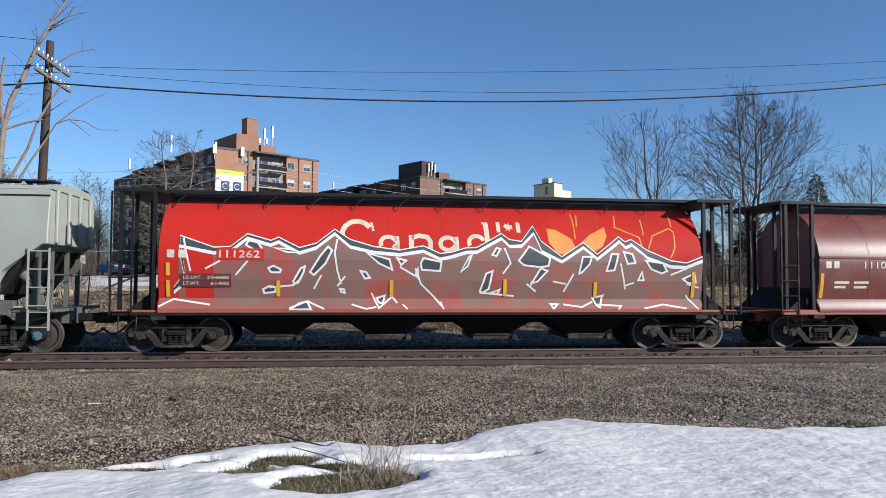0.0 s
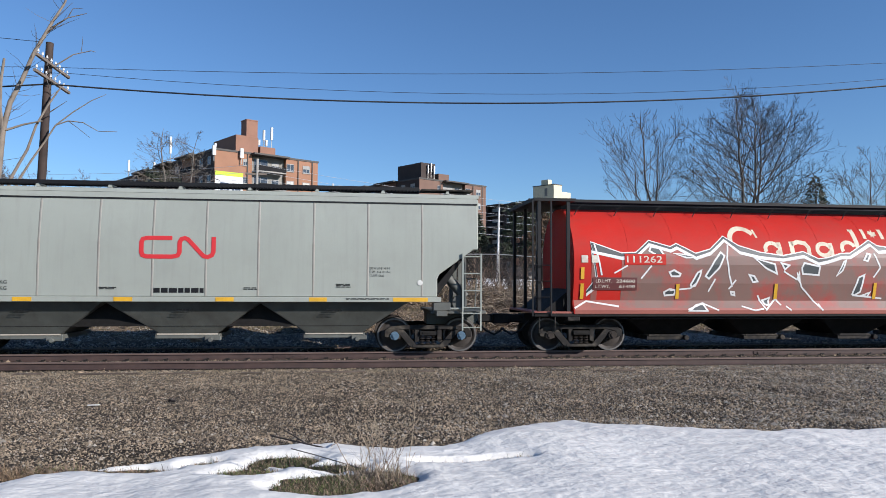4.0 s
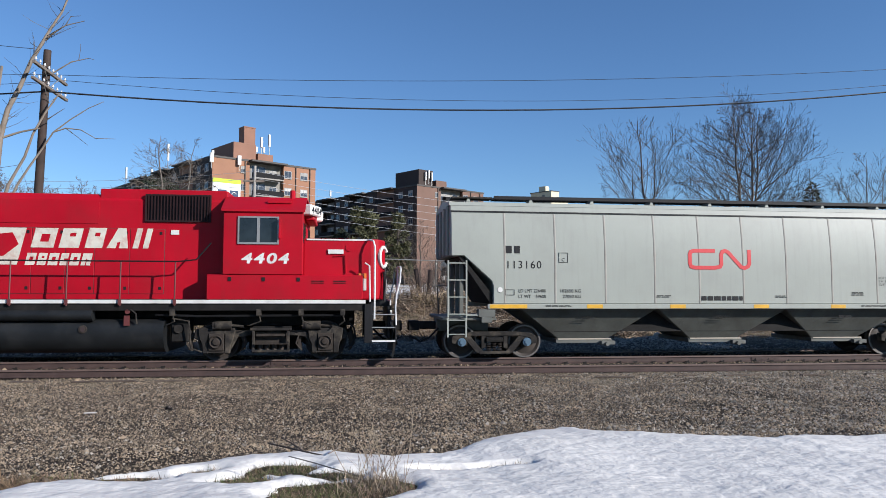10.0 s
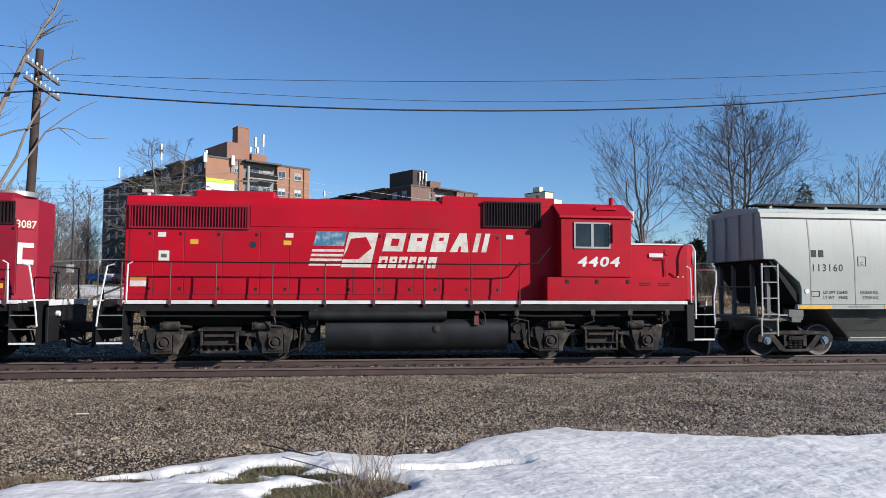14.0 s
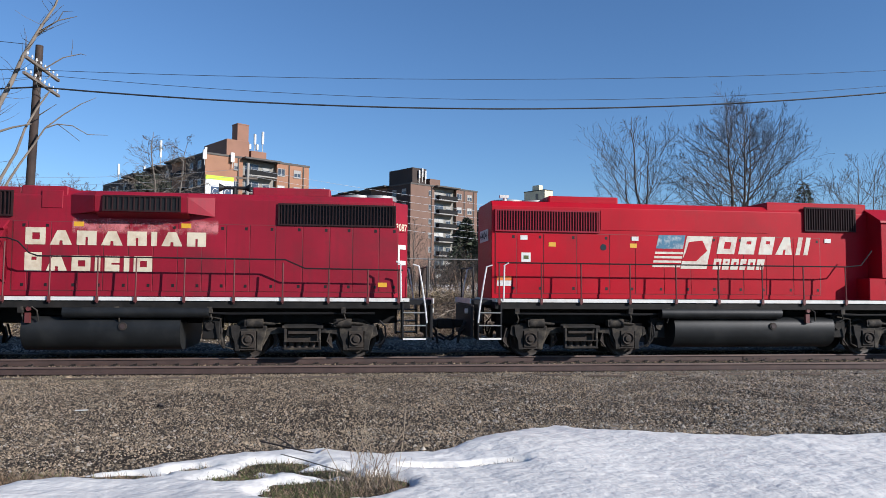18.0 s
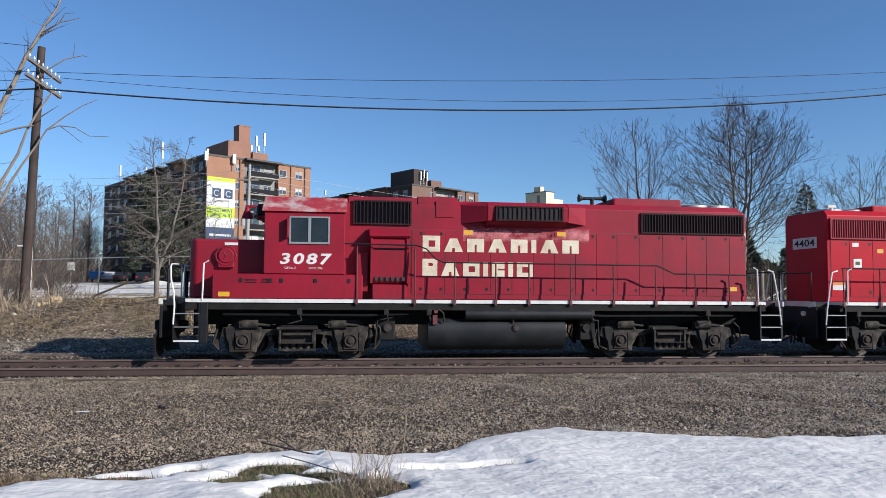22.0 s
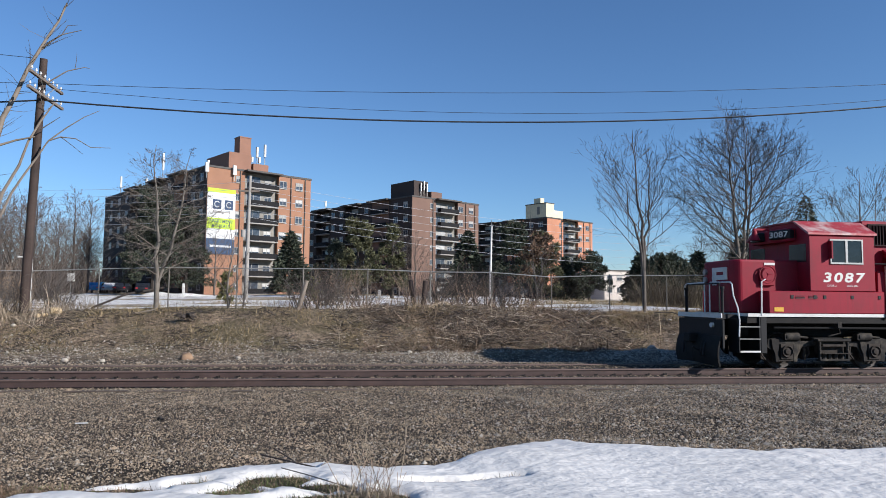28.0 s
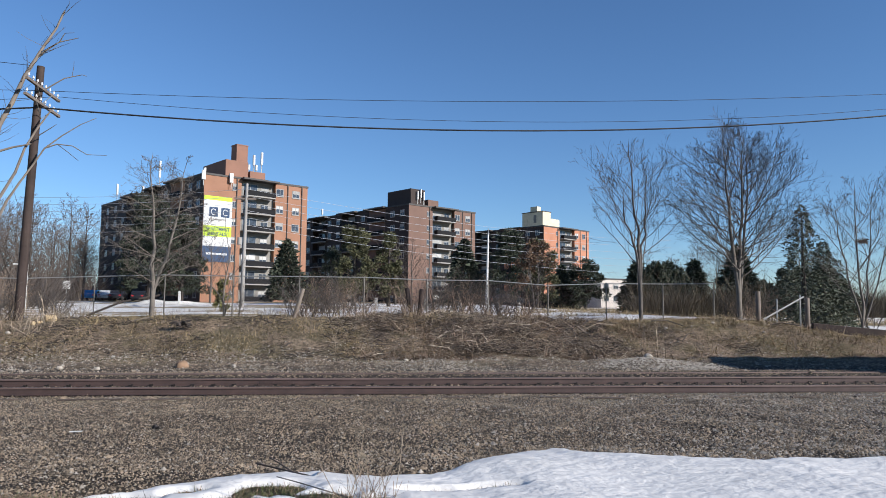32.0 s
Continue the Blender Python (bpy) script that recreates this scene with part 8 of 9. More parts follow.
def dead_tree():
    """A tall dead tree at the pole, with few limbs left."""
    t = thing("dead_tree", "tall dead tree with peeling tan limbs beside the pole", "tree", "bare trees", pose(-14.1, 31.0, 0))
    l = Limbs(5)
    trunk = [(-0.6, 0, 1.0), (-0.55, 0, 3.8), (-0.3, 0, 5.2), (-0.1, 0, 6.7), (0.0, 0, 8.3), (0.2, 0.1, 9.5), (0.6, 0.2, 10.5), (1.0, 0.2, 11.6), (1.4, 0.3, 12.5), (1.7, 0.3, 13.1), (2.1, 0.3, 13.8), (2.4, 0.3, 14.6)]
    l.limb(trunk, 0.16, 0.035, 10)
    l.limb([(1.4, 0.3, 12.5), (1.9, 0.2, 12.9), (2.3, 0.2, 13.2), (3.1, 0.1, 13.4)], 0.05, 0.012, 6)
    l.limb([(2.3, 0.2, 13.2), (2.5, 0.2, 13.6), (2.9, 0.2, 13.65)], 0.022, 0.008, 5)
    l.limb([(0.0, 0, 8.2), (-0.05, -0.2, 9.2), (0.0, -0.3, 10.3), (0.1, -0.3, 11.2)], 0.08, 0.05, 7)
    l.limb([(-0.3, 0.3, 3.5), (0.0, 0.4, 5.6), (0.2, 0.4, 6.4), (0.8, 0.4, 7.6), (1.1, 0.4, 8.6), (1.5, 0.5, 9.5), (2.0, 0.5, 10.3)], 0.085, 0.03, 8)
    l.limb([(0.0, 0.4, 5.0), (0.5, 0.5, 6.4), (0.9, 0.6, 7.2), (1.4, 0.6, 8.0), (1.8, 0.6, 8.7), (2.5, 0.6, 9.3), (3.2, 0.6, 9.8), (3.8, 0.6, 10.1)], 0.06, 0.012, 6)
    l.limb([(1.8, 0.6, 8.7), (2.3, 0.6, 8.9), (2.9, 0.6, 8.85), (3.5, 0.6, 8.5), (4.3, 0.6, 8.5)], 0.032, 0.01, 5)
    l.limb([(2.3, 0.6, 8.9), (2.7, 0.6, 8.6), (3.2, 0.6, 8.2)], 0.02, 0.008, 5)
    l.limb([(1.8, 0.4, 11.2), (2.5, 0.4, 11.7), (3.2, 0.4, 11.9), (3.4, 0.4, 11.85)], 0.032, 0.01, 5)
    l.limb([(2.8, 0.4, 11.8), (2.85, 0.4, 12.2), (2.85, 0.4, 12.5)], 0.015, 0.006, 4)
    l.limb([(1.5, 0.4, 9.1), (1.9, 0.4, 9.4), (2.3, 0.4, 9.7)], 0.03, 0.01, 5)
    l.limb([(0.1, 0, 8.3), (0.7, 0.2, 8.6), (1.4, 0.3, 8.8)], 0.05, 0.03, 6)
    r = random.Random(8)
    for k in range(40):
        i = r.randrange(3, len(trunk) - 1)
        p = Vector(trunk[i]).lerp(Vector(trunk[i + 1]), r.random())
        d = Vector((r.gauss(0.3, 0.6), r.gauss(0, 0.6), r.uniform(0.2, 1))).normalized()
        q = p + d * r.uniform(0.3, 0.9)
        l.limb([p, q, q + (d + Vector((r.gauss(0, 0.4), 0, 0.3))) * 0.4], 0.014, 0.004, 3)
    l.big.make("trunk", BARK_DEAD, t, "peeling tan trunk and limbs", True)
    l.small.make("crown", BARK, t, "broken twigs")
    return t


dead_tree()


def sprays(n, seed, shape, size, spread=0.5):
    """Small three-cornered sprays of foliage on a given shape; returns vertices and faces."""
    r = np.random.RandomState(seed)
    c, out = shape(n, r)
    out = out + r.normal(0, spread, out.shape)
    out /= np.linalg.norm(out, axis=1, keepdims=True) + 1e-6
    side = np.cross(out, r.normal(0, 1, out.shape))
    side /= np.linalg.norm(side, axis=1, keepdims=True) + 1e-6
    s = size * r.lognormal(0, 0.35, (n, 1))
    v = np.stack([c - side * s * 0.32, c + side * s * 0.32, c + out * s * 1.3], 1).reshape(-1, 3)
    return v, np.arange(n * 3).reshape(-1, 3)


def cone(h, w, low=0.08, tiers=9, ragged=0.25):
    def shape(n, r):
        u = r.beta(1.0, 1.5, n)
        z = h * (low + (1 - low) * u)
        tier = 0.62 + 0.38 * ((u * tiers) % 1.0)
        a = r.uniform(0, 2 * np.pi, n)
        lump = 1 + ragged * np.sin(3 * a + 7 * u) + 0.6 * ragged * np.sin(5 * a - 11 * u + 1.3)
        rad = w * (1 - u) ** 0.8 * (1.25 - tier * 0.35) * np.sqrt(r.uniform(0.15, 1, n)) * lump + 0.05
        c = np.stack([rad * np.cos(a), rad * np.sin(a), z - 0.12 * rad], 1)
        return c, np.stack([np.cos(a), np.sin(a), np.full(n, -0.1)], 1)
    return shape


def crowns(h, w, k, seed, low=0.25):
    """Foliage in loose clumps, broad and uneven."""
    q = np.random.RandomState(seed)
    cz = h * (low + (0.95 - low) * q.uniform(0, 1, k))
    ca = q.uniform(0, 2 * np.pi, k)
    cr = w * np.sqrt(q.uniform(0, 1, k)) * (1.05 - 0.75 * ((cz / h - low) / (1 - low)) ** 1.5)
    centres = np.stack([cr * np.cos(ca), cr * np.sin(ca), cz], 1)
    sizes = w * q.uniform(0.12, 0.27, k)

    def shape(n, r):
        i = r.randint(0, k, n)
        d = r.normal(0, 1, (n, 3))
        d /= np.linalg.norm(d, axis=1, keepdims=True)
        return centres[i] + d * (sizes[i] * r.uniform(0.5, 1.05, n))[:, None] * (1, 1, 0.75), d + (0, 0, 0.3)
    return shape


def evergreen(label, at, h, w, leaf, seed, n=5200, clumps=0, size=0.2, group="evergreens"):
    t = thing("evergreen_tree", label, "tree", group, at)
    Geo().cyl((0, 0, -0.2), (0, 0, h * 0.93), 0.035 * h ** 0.9, 0.02, n=8).make("trunk", BARK_DARK, t, "straight dark trunk", True)
    shape = crowns(h, w, int(clumps * 1.5), seed, 0.12) if clumps else cone(h, w, ragged=0.45 if size < 0.15 else 0.25)
    v, f = sprays(int(n * (2.2 if size > 0.15 and clumps else 0.9)), seed, shape, size * (0.6 if size > 0.15 and clumps else 1))
    part("crown", raw_mesh("crown", v, f, leaf), t, "ragged evergreen crown")
    if clumps:
        l = Limbs(seed)
        for k in range(26):
            a, z = l.r.uniform(0, 6.28), l.r.uniform(0.2, 0.85) * h
            e = w * (1.05 - z / h) * l.r.uniform(0.7, 1.1)
            l.limb([(0, 0, z), (e * 0.5 * math.cos(a), e * 0.5 * math.sin(a), z + 0.1 * h * 0.5), (e * math.cos(a), e * math.sin(a), z + 0.08 * h)], 0.05, 0.015, 4)
        l.big.make("limb", BARK_DARK, t, "spreading limbs")
    return t


NEEDLE_GREY = mat("grey_green_needles", (0.075, 0.085, 0.055), 0.8, var=0.3, scale=0.8, bump=0.0, island=0.5)
evergreen("ragged dark cedar beside the bare trees", on_ground(26.2, 36.5), 7.1, 1.75, NEEDLE_GREY, 41, 6500, 0, 0.11)
evergreen("low dark cedar beside the bare trees", on_ground(28.6, 38.0), 5.2, 1.7, NEEDLE_GREY, 42, 6000, 0, 0.11)
evergreen("low dark cedar thicket", on_ground(29.7, 39.0), 3.9, 1.6, NEEDLE_GREY, 43, 6500, 0, 0.11)
evergreen("olive pine before the brown apartments", on_ground(1.8, 72), 8.2, 2.5, NEEDLE_OLIVE, 44, 7000, 40, 0.22)
evergreen("olive pine before the brown apartments", on_ground(5.4, 73), 7.8, 1.9, NEEDLE_OLIVE, 45, 6000, 34, 0.22)
evergreen("dark pine before the brown apartments", on_ground(-0.6, 75), 6.0, 2.2, NEEDLE, 46, 5000, 26, 0.22)
evergreen("dark spruce beside the orange apartments", on_ground(-6.2, 92), 8.2, 2.6, NEEDLE, 47, 6000, 0, 0.32)
evergreen("dark spruce beside the brown apartments", on_ground(16.8, 92), 8.8, 3.0, NEEDLE, 48, 6500, 0, 0.32)
evergreen("dark broad pine beside the brown apartments", on_ground(21.0, 84), 9.6, 3.0, NEEDLE, 49, 8000, 44, 0.26)
evergreen("dark broad pine before the third block", on_ground(25.3, 86), 9.2, 2.8, NEEDLE_OLIVE, 50, 7000, 40, 0.26)
evergreen("dark pine before the third block", on_ground(32.8, 90), 7.0, 3.0, NEEDLE, 51, 7000, 36, 0.26)
evergreen("dark spruce before the third block", on_ground(30.5, 93), 6.2, 2.2, NEEDLE, 52, 5000, 0, 0.3)
evergreen("tall dark pine before the orange apartments", on_ground(-21.8, 88), 13.6, 3.6, NEEDLE, 53, 12000, 70, 0.3)
evergreen("tall dark pine before the orange apartments", on_ground(-18.6, 90), 11.0, 3.0, NEEDLE, 54, 8000, 50, 0.3)
evergreen("small yellow-green cedar by the lot", on_ground(-6.9, 45), 2.0, 0.55, NEEDLE_LIGHT, 55, 2600, 14, 0.1)
evergreen("small yellow-green cedar by the lot", on_ground(-1.6, 47), 1.8, 0.55, NEEDLE_LIGHT, 56, 2000, 12, 0.1)
row = evergreen("dark evergreen in a distant row", on_ground(33.4, 70), 5.5, 2.4, NEEDLE, 57, 6000, 34, 0.26, "distant evergreens")
tip = evergreen("dark spruce in a distant row", on_ground(41.8, 78), 6.3, 2.2, NEEDLE, 58, 5000, 0, 0.32, "distant evergreens")
for k, (x, y, s) in enumerate(((33.8, 72, 0.95), (36.0, 74, 1.05), (38.4, 76, 0.95), (52.0, 80, 0.75), (50.5, 73, 0.95), (54.0, 76, 1.0), (57.5, 77, 1.0), (61.5, 79, 0.8))):
    copy_thing(row, on_ground(x, y, k * 67 % 360) @ Matrix.Scale(s, 4))
for x, y, s in ((34.6, 78, 0.95), (47.4, 78, 1.3), (-47.5, 66, 1.36)):
    copy_thing(tip, on_ground(x, y, 40 + x) @ Matrix.Scale(s, 4))
leafy = thing("oak_sapling", "sapling that keeps its brown leaves before the brick block", "tree", at=on_ground(16.6, 58))
l = Limbs(61)
l.grow((0, 0, 0), (0, 0, 1), 3.6, 0.09, 0, THIN)
l.big.make("trunk", BARK, leafy, "", True)
l.small.make("twigs", BARK, leafy)
v, f = sprays(2400, 62, crowns(6.2, 1.9, 30, 63, 0.3), 0.15)
part("crown", raw_mesh("crown", v, f, DRY_LEAF), leafy, "withered brown leaves")


def stalks(name, n, area, length, width, mat_, seed, keep=None, lying=0.0, lean=0.5, height=gz, bend=0.35):
    """Blades, stems or twigs: thin bent strips of two triangles each, in one mesh."""
    r = np.random.RandomState(seed)
    x, y = r.uniform(area[0], area[1], n), r.uniform(area[2], area[3], n)
    if keep is not None:
        k = keep(x, y, r)
        x, y = x[k], y[k]
    n = len(x)
    L = length * r.lognormal(0, 0.4, n)
    a = r.uniform(0, 2 * np.pi, n)
    up = np.where(r.uniform(0, 1, n) < lying, r.uniform(0.02, 0.25, n), 1 / (1 + np.abs(r.normal(0, lean, n))))
    d = np.stack([np.cos(a) * np.sqrt(1 - up ** 2), np.sin(a) * np.sqrt(1 - up ** 2), up], 1)
    s = np.stack([-np.sin(a), np.cos(a), r.normal(0, 0.3, n)], 1)
    s /= np.linalg.norm(s, axis=1, keepdims=True)
    w = (width * r.uniform(0.6, 1.4, n))[:, None]
    p = np.stack([x, y, height(x, y) - 0.01], 1)
    m = p + d * (L * 0.55)[:, None]
    d2 = d + np.stack([np.cos(a), np.sin(a), np.zeros(n)], 1) * bend * r.uniform(0, 1, (n, 1))
    e = m + d2 / np.linalg.norm(d2, axis=1, keepdims=True) * (L * 0.45)[:, None]
    v = np.stack([p - s * w, p + s * w, m + s * w * 0.7, m - s * w * 0.7, e + s * w * 0.25, e - s * w * 0.25], 1).reshape(-1, 3)
    i = np.arange(n)[:, None] * 6
    f = np.concatenate([i + (0, 1, 2, 3), i + (3, 2, 4, 5)], 1).reshape(-1, 4)
    return new(name, raw_mesh(name, v, f, mat_))


def noise_keep(k, seed, cut, extra=None):
    def keep(x, y, r):
        q = wave(x, y, k, seed) + r.uniform(-0.4, 0.4, len(x)) > cut
        return q & extra(x, y) if extra is not None else q
    return keep


def thinning(keep):
    """Brush that gives way to grass along the slope."""
    return lambda x, y, r: keep(x, y, r) & (r.uniform(0, 1, len(x)) > 0.8 * ease(10.0, 14.5, x + 1.2 * wave(x, y, 0.2, 64)))


DEAD_STALK = mat("dead_stalks", (0.22, 0.155, 0.105), 0.9, var=0.3, scale=0.5, bump=0.0, island=0.5)
SLOPE_TURF = mat("slope_turf", (0.19, 0.155, 0.075), 0.9, var=0.3, scale=0.5, bump=0.0, island=0.55)
GREY_STALK = mat("grey_stalks", (0.30, 0.24, 0.17), 0.9, var=0.3, scale=0.5, bump=0.0, island=0.4)
tagged(stalks("dry_grass", 52000, (-16, 28, 26.8, 35.0), 0.20, 0.009, STRAW, 71, noise_keep(0.16, 72, 0.05), 0.55, 1.0), "dry straw-coloured grass on the bank", "grass", kind="stuff")
tagged(stalks("bank_grass", 42000, (-16, 3, 25.6, 34), 0.07, 0.008, mat("olive_turf", (0.125, 0.105, 0.045), 0.9, var=0.3, scale=0.5, bump=0.0, island=0.5), 73, noise_keep(0.12, 74, -0.3), 0.2, 0.9), "short olive winter turf", "grass", kind="stuff")
tagged(stalks("dead_brush", 56000, (1, 24, 26.2, 33.6), 0.34, 0.010, DEAD_STALK, 75, thinning(noise_keep(0.14, 76, -0.3)), 0.75, 1.0), "matted dark dead stalks on the bank", "brush", kind="stuff")
tagged(stalks("cut_twigs", 16000, (0, 24, 26.6, 33.6), 0.62, 0.012, GREY_STALK, 77, thinning(noise_keep(0.18, 78, -0.1)), 0.93, 0.8), "cut grey twigs lying on the bank", "twigs", kind="stuff")
tagged(stalks("tall_straw", 16000, (3, 24, 30.6, 35.2), 0.30, 0.009, STRAW, 79, noise_keep(0.2, 80, 0.1, lambda x, y: x < 9.5 + 0.8 * wave(x, y, 0.3, 12)), 0.2, 0.6), "tall tawny grass along the crest", "grass", kind="stuff")
tagged(stalks("crest_grass", 30000, (8.5, 27, 30.5, 35.5), 0.13, 0.008, STRAW, 70, noise_keep(0.25, 69, -0.1), 0.35, 0.8), "short tawny grass along the crest", "grass", kind="stuff")
tagged(stalks("slope_turf", 52000, (10.5, 29, 25.8, 33.5), 0.085, 0.008, SLOPE_TURF, 68, noise_keep(0.2, 67, -0.2), 0.4, 0.9), "short brown-green grass on the slope", "grass", kind="stuff")
tagged(stalks("field_straw", 16000, (14, 46, 42, 60), 0.34, 0.012, STRAW, 66, noise_keep(0.08, 65, -0.1), 0.1, 0.5), "tawny grass across the field", "grass", kind="stuff")
tagged(stalks("lot_straw", 12000, (-10, 45, 35, 48), 0.35, 0.009, STRAW, 81, noise_keep(0.1, 82, 0.25, lambda x, y: (x < 11) | (y > 41)), 0.1, 0.4), "tawny weeds at the edge of the lot", "grass", kind="stuff")


def brushwood(name, n, area, length, radius, tall, mat_, seed, keep=None):
    """Bent three-sided twigs heaped on the ground, in one mesh."""
    r = np.random.RandomState(seed)
    x, y = r.uniform(area[0], area[1], n), r.uniform(area[2], area[3], n)
    if keep is not None:
        k = keep(x, y, r)
        x, y = x[k], y[k]
    n = len(x)
    L, a = length * r.lognormal(0, 0.45, n), r.normal(0, 0.9, n) + np.pi * r.randint(0, 2, n)
    d = np.stack([np.cos(a), np.sin(a), r.normal(0, 0.28, n)], 1)
    d /= np.linalg.norm(d, axis=1, keepdims=True)
    m = np.stack([x, y, gz(x, y) + tall * r.beta(1, 2.2, n) + 0.02], 1)
    bow = r.normal(0, 0.12, (n, 3)) * L[:, None]
    ring = np.cross(d, (0.0, 0.0, 1.0))
    ring /= np.linalg.norm(ring, axis=1, keepdims=True) + 1e-6
    up = np.cross(ring, d)
    rad = radius * r.lognormal(0, 0.4, n)
    rows = []
    for u, w, q in ((-0.5, 0.0, 1.0), (0.05, 1.0, 0.8), (0.5, 0.0, 0.35)):
        c = m + d * (L * u)[:, None] + bow * w
        for j in range(3):
            b = 2 * np.pi * j / 3
            rows.append(c + (ring * math.cos(b) + up * math.sin(b)) * (rad * q)[:, None])
    v = np.stack(rows, 1).reshape(-1, 3)
    f = [(3 * i + j, 3 * i + (j + 1) % 3, 3 * i + 3 + (j + 1) % 3, 3 * i + 3 + j) for i in range(2) for j in range(3)]
    F = (np.arange(n)[:, None, None] * 9 + np.array(f)[None]).reshape(-1, 4)
    return new(name, raw_mesh(name, v, F, mat_))


heaped = lambda x, y, r: wave(x, y, 0.13, 84) + r.uniform(-0.6, 0.6, len(x)) + 0.35 * np.exp(-((x - 5.5) / 3) ** 2) - 1.3 * ease(10.0, 14.0, x) > -0.25
BRUSHWOOD = mat("brown_brushwood", (0.165, 0.125, 0.09), 0.9, var=0.3, scale=0.5, bump=0.0, island=0.55)
PALE_STALK = mat("bleached_twigs", (0.36, 0.30, 0.22), 0.85, var=0.25, scale=0.6, bump=0.0, island=0.5)
tagged(brushwood("brushwood", 17000, (1.5, 23, 26.8, 33.2), 0.42, 0.008, 0.26, BRUSHWOOD, 83, heaped), "cut brushwood heaped along the bank", "brush", kind="stuff")
tagged(brushwood("dark_brushwood", 12000, (1.5, 23, 26.8, 33.4), 0.34, 0.010, 0.2, BARK_DARK, 85, heaped), "dark brushwood heaped along the bank", "brush", kind="stuff")
tagged(brushwood("bleached_twigs", 1900, (1.0, 23, 26.6, 33.2), 0.5, 0.010, 0.36, PALE_STALK, 86, heaped), "bleached twigs lying on the brushwood", "twigs", kind="stuff")
tagged(brushwood("bank_litter", 5000, (-16, 3, 26.0, 33.6), 0.3, 0.010, 0.05, BARK_DARK, 87, lambda x, y, r: wave(x, y, 0.2, 94) + r.uniform(-0.5, 0.5, len(x)) > 0.15), "dark twigs and litter on the turf", "twigs", kind="stuff")


def shrub(label, at, h, stems, mat_, seed):
    t = thing("bare_shrub", label, "shrub", "bare shrubs", at)
    l = Limbs(seed)
    for k in range(stems):
        a = l.r.uniform(0, 6.28)
        l.grow((0.25 * math.cos(a), 0.25 * math.sin(a), -0.05), (0.45 * math.cos(a), 0.45 * math.sin(a), 1), h * l.r.uniform(0.4, 0.62), 0.022, 0, SHRUB)
    l.big.add(l.small.v, l.small.f)
    l.big.make("stem_tangle", mat_, t, "tangle of bare stems")
    return t


kinds = [shrub("tangled bare brown shrub behind the fence", on_ground(1.0, 37.5), 2.5, 7, DEAD_STALK, 201), shrub("pale tangled bare shrub behind the fence", on_ground(-0.5, 38.5), 2.0, 7, BARK, 202), shrub("dense bare shrub behind the fence", on_ground(6.5, 38.0), 2.9, 7, BARK_DARK, 203)]
rk = random.Random(77)
for k in range(28):
    x = rk.uniform(-2.0, 10.5)
    copy_thing(kinds[rk.randrange(3)], on_ground(x, rk.uniform(36.2, 45), rk.uniform(0, 360)))
for k in range(16):
    copy_thing(kinds[rk.randrange(2)], on_ground(rk.uniform(-20, -13.2), rk.uniform(30.5, 38), rk.uniform(0, 360)))
for k in range(7):
    copy_thing(kinds[rk.randrange(3)], on_ground(rk.uniform(20.5, 34), rk.uniform(38, 46), rk.uniform(0, 360)))
tagged(stalks("left_thicket", 2200, (-19, -11, 29, 36), 0.8, 0.010, GREY_STALK, 87, noise_keep(0.2, 88, -0.4), 0.25, 0.6, bend=0.9), "bare canes round the pole", "brush", kind="stuff")
tagged(stalks("left_far_brush", 9000, (-60, -22, 55, 80), 4.0, 0.03, BARK_TWIG, 89, lambda x, y, r: x / y < -0.37, 0.0, 0.5, bend=0.7), "grey brush at the foot of the far wood", "brush", kind="stuff")
tagged(stalks("far_hedge", 11000, (-85, -35, 106, 150), 5.0, 0.05, BARK_TWIG, 93, lambda x, y, r: x / y < -0.318, 0.0, 0.45, bend=0.6), "grey thicket between the trees of the far wood", "brush", kind="stuff")
HEDGE = mat("olive_brown_hedge", (0.085, 0.068, 0.042), 0.9, var=0.3, scale=0.5, bump=0.0, island=0.5)
tagged(stalks("right_far_brush", 16000, (26, 60, 61, 68), 2.1, 0.026, HEDGE, 90, lambda x, y, r: x / y > 0.44, 0.0, 0.4, bend=0.6), "brown hedge beyond the fence", "brush", kind="stuff")
tagged(stalks("crest_shrubs", 1500, (-2.5, 10, 31.5, 34), 0.9, 0.007, DEAD_STALK, 91, noise_keep(0.25, 92, -0.1), 0.1, 0.6, bend=0.8), "bare twiggy shrubs on the crest", "brush", kind="stuff")

# ---- bits on the ground ----
in_bare = lambda x, y: np.any([((x - a) / c) ** 2 + ((y - b) / d) ** 2 < 1 for a, b, c, d in BARE], axis=0)
tagged(stalks("snow_gap_grass", 60000, (-3.2, 2.6, 6.3, 8.0), 0.042, 0.003, GREEN_GRASS, 95, lambda x, y, r: in_bare(x, y) & (r.uniform(0, 1, len(x)) < 1 - 0.8 * ease(0.05, 0.3, x) - 0.8 * ease(-1.3, -1.7, x)), 0.15, 0.9), "green grass in gaps of the snow", "grass", kind="stuff")
tagged(stalks("snow_gap_straw", 46000, (-3.2, 2.6, 6.3, 8.0), 0.045, 0.003, DEAD_STALK, 96, lambda x, y, r: in_bare(x, y), 0.3, 0.9), "dry grass in gaps of the snow", "grass", kind="stuff")


tagged(stalks("verge_grass", 26000, (-4.6, -2.3, 7.0, 8.1), 0.07, 0.003, mat("brown_matted_grass", (0.17, 0.115, 0.065), 0.9, var=0.3, scale=2, bump=0.0, island=0.5), 98, lambda x, y, r: (y > np.interp(x, EDGE_X, EDGE_Y) - 0.05) & (y < 7.95 - 0.35 * (x + 4.0) + r.uniform(-0.25, 0.1, len(x))), 0.5, 0.9), "matted dead grass at the edge of the snow", "grass", kind="stuff")


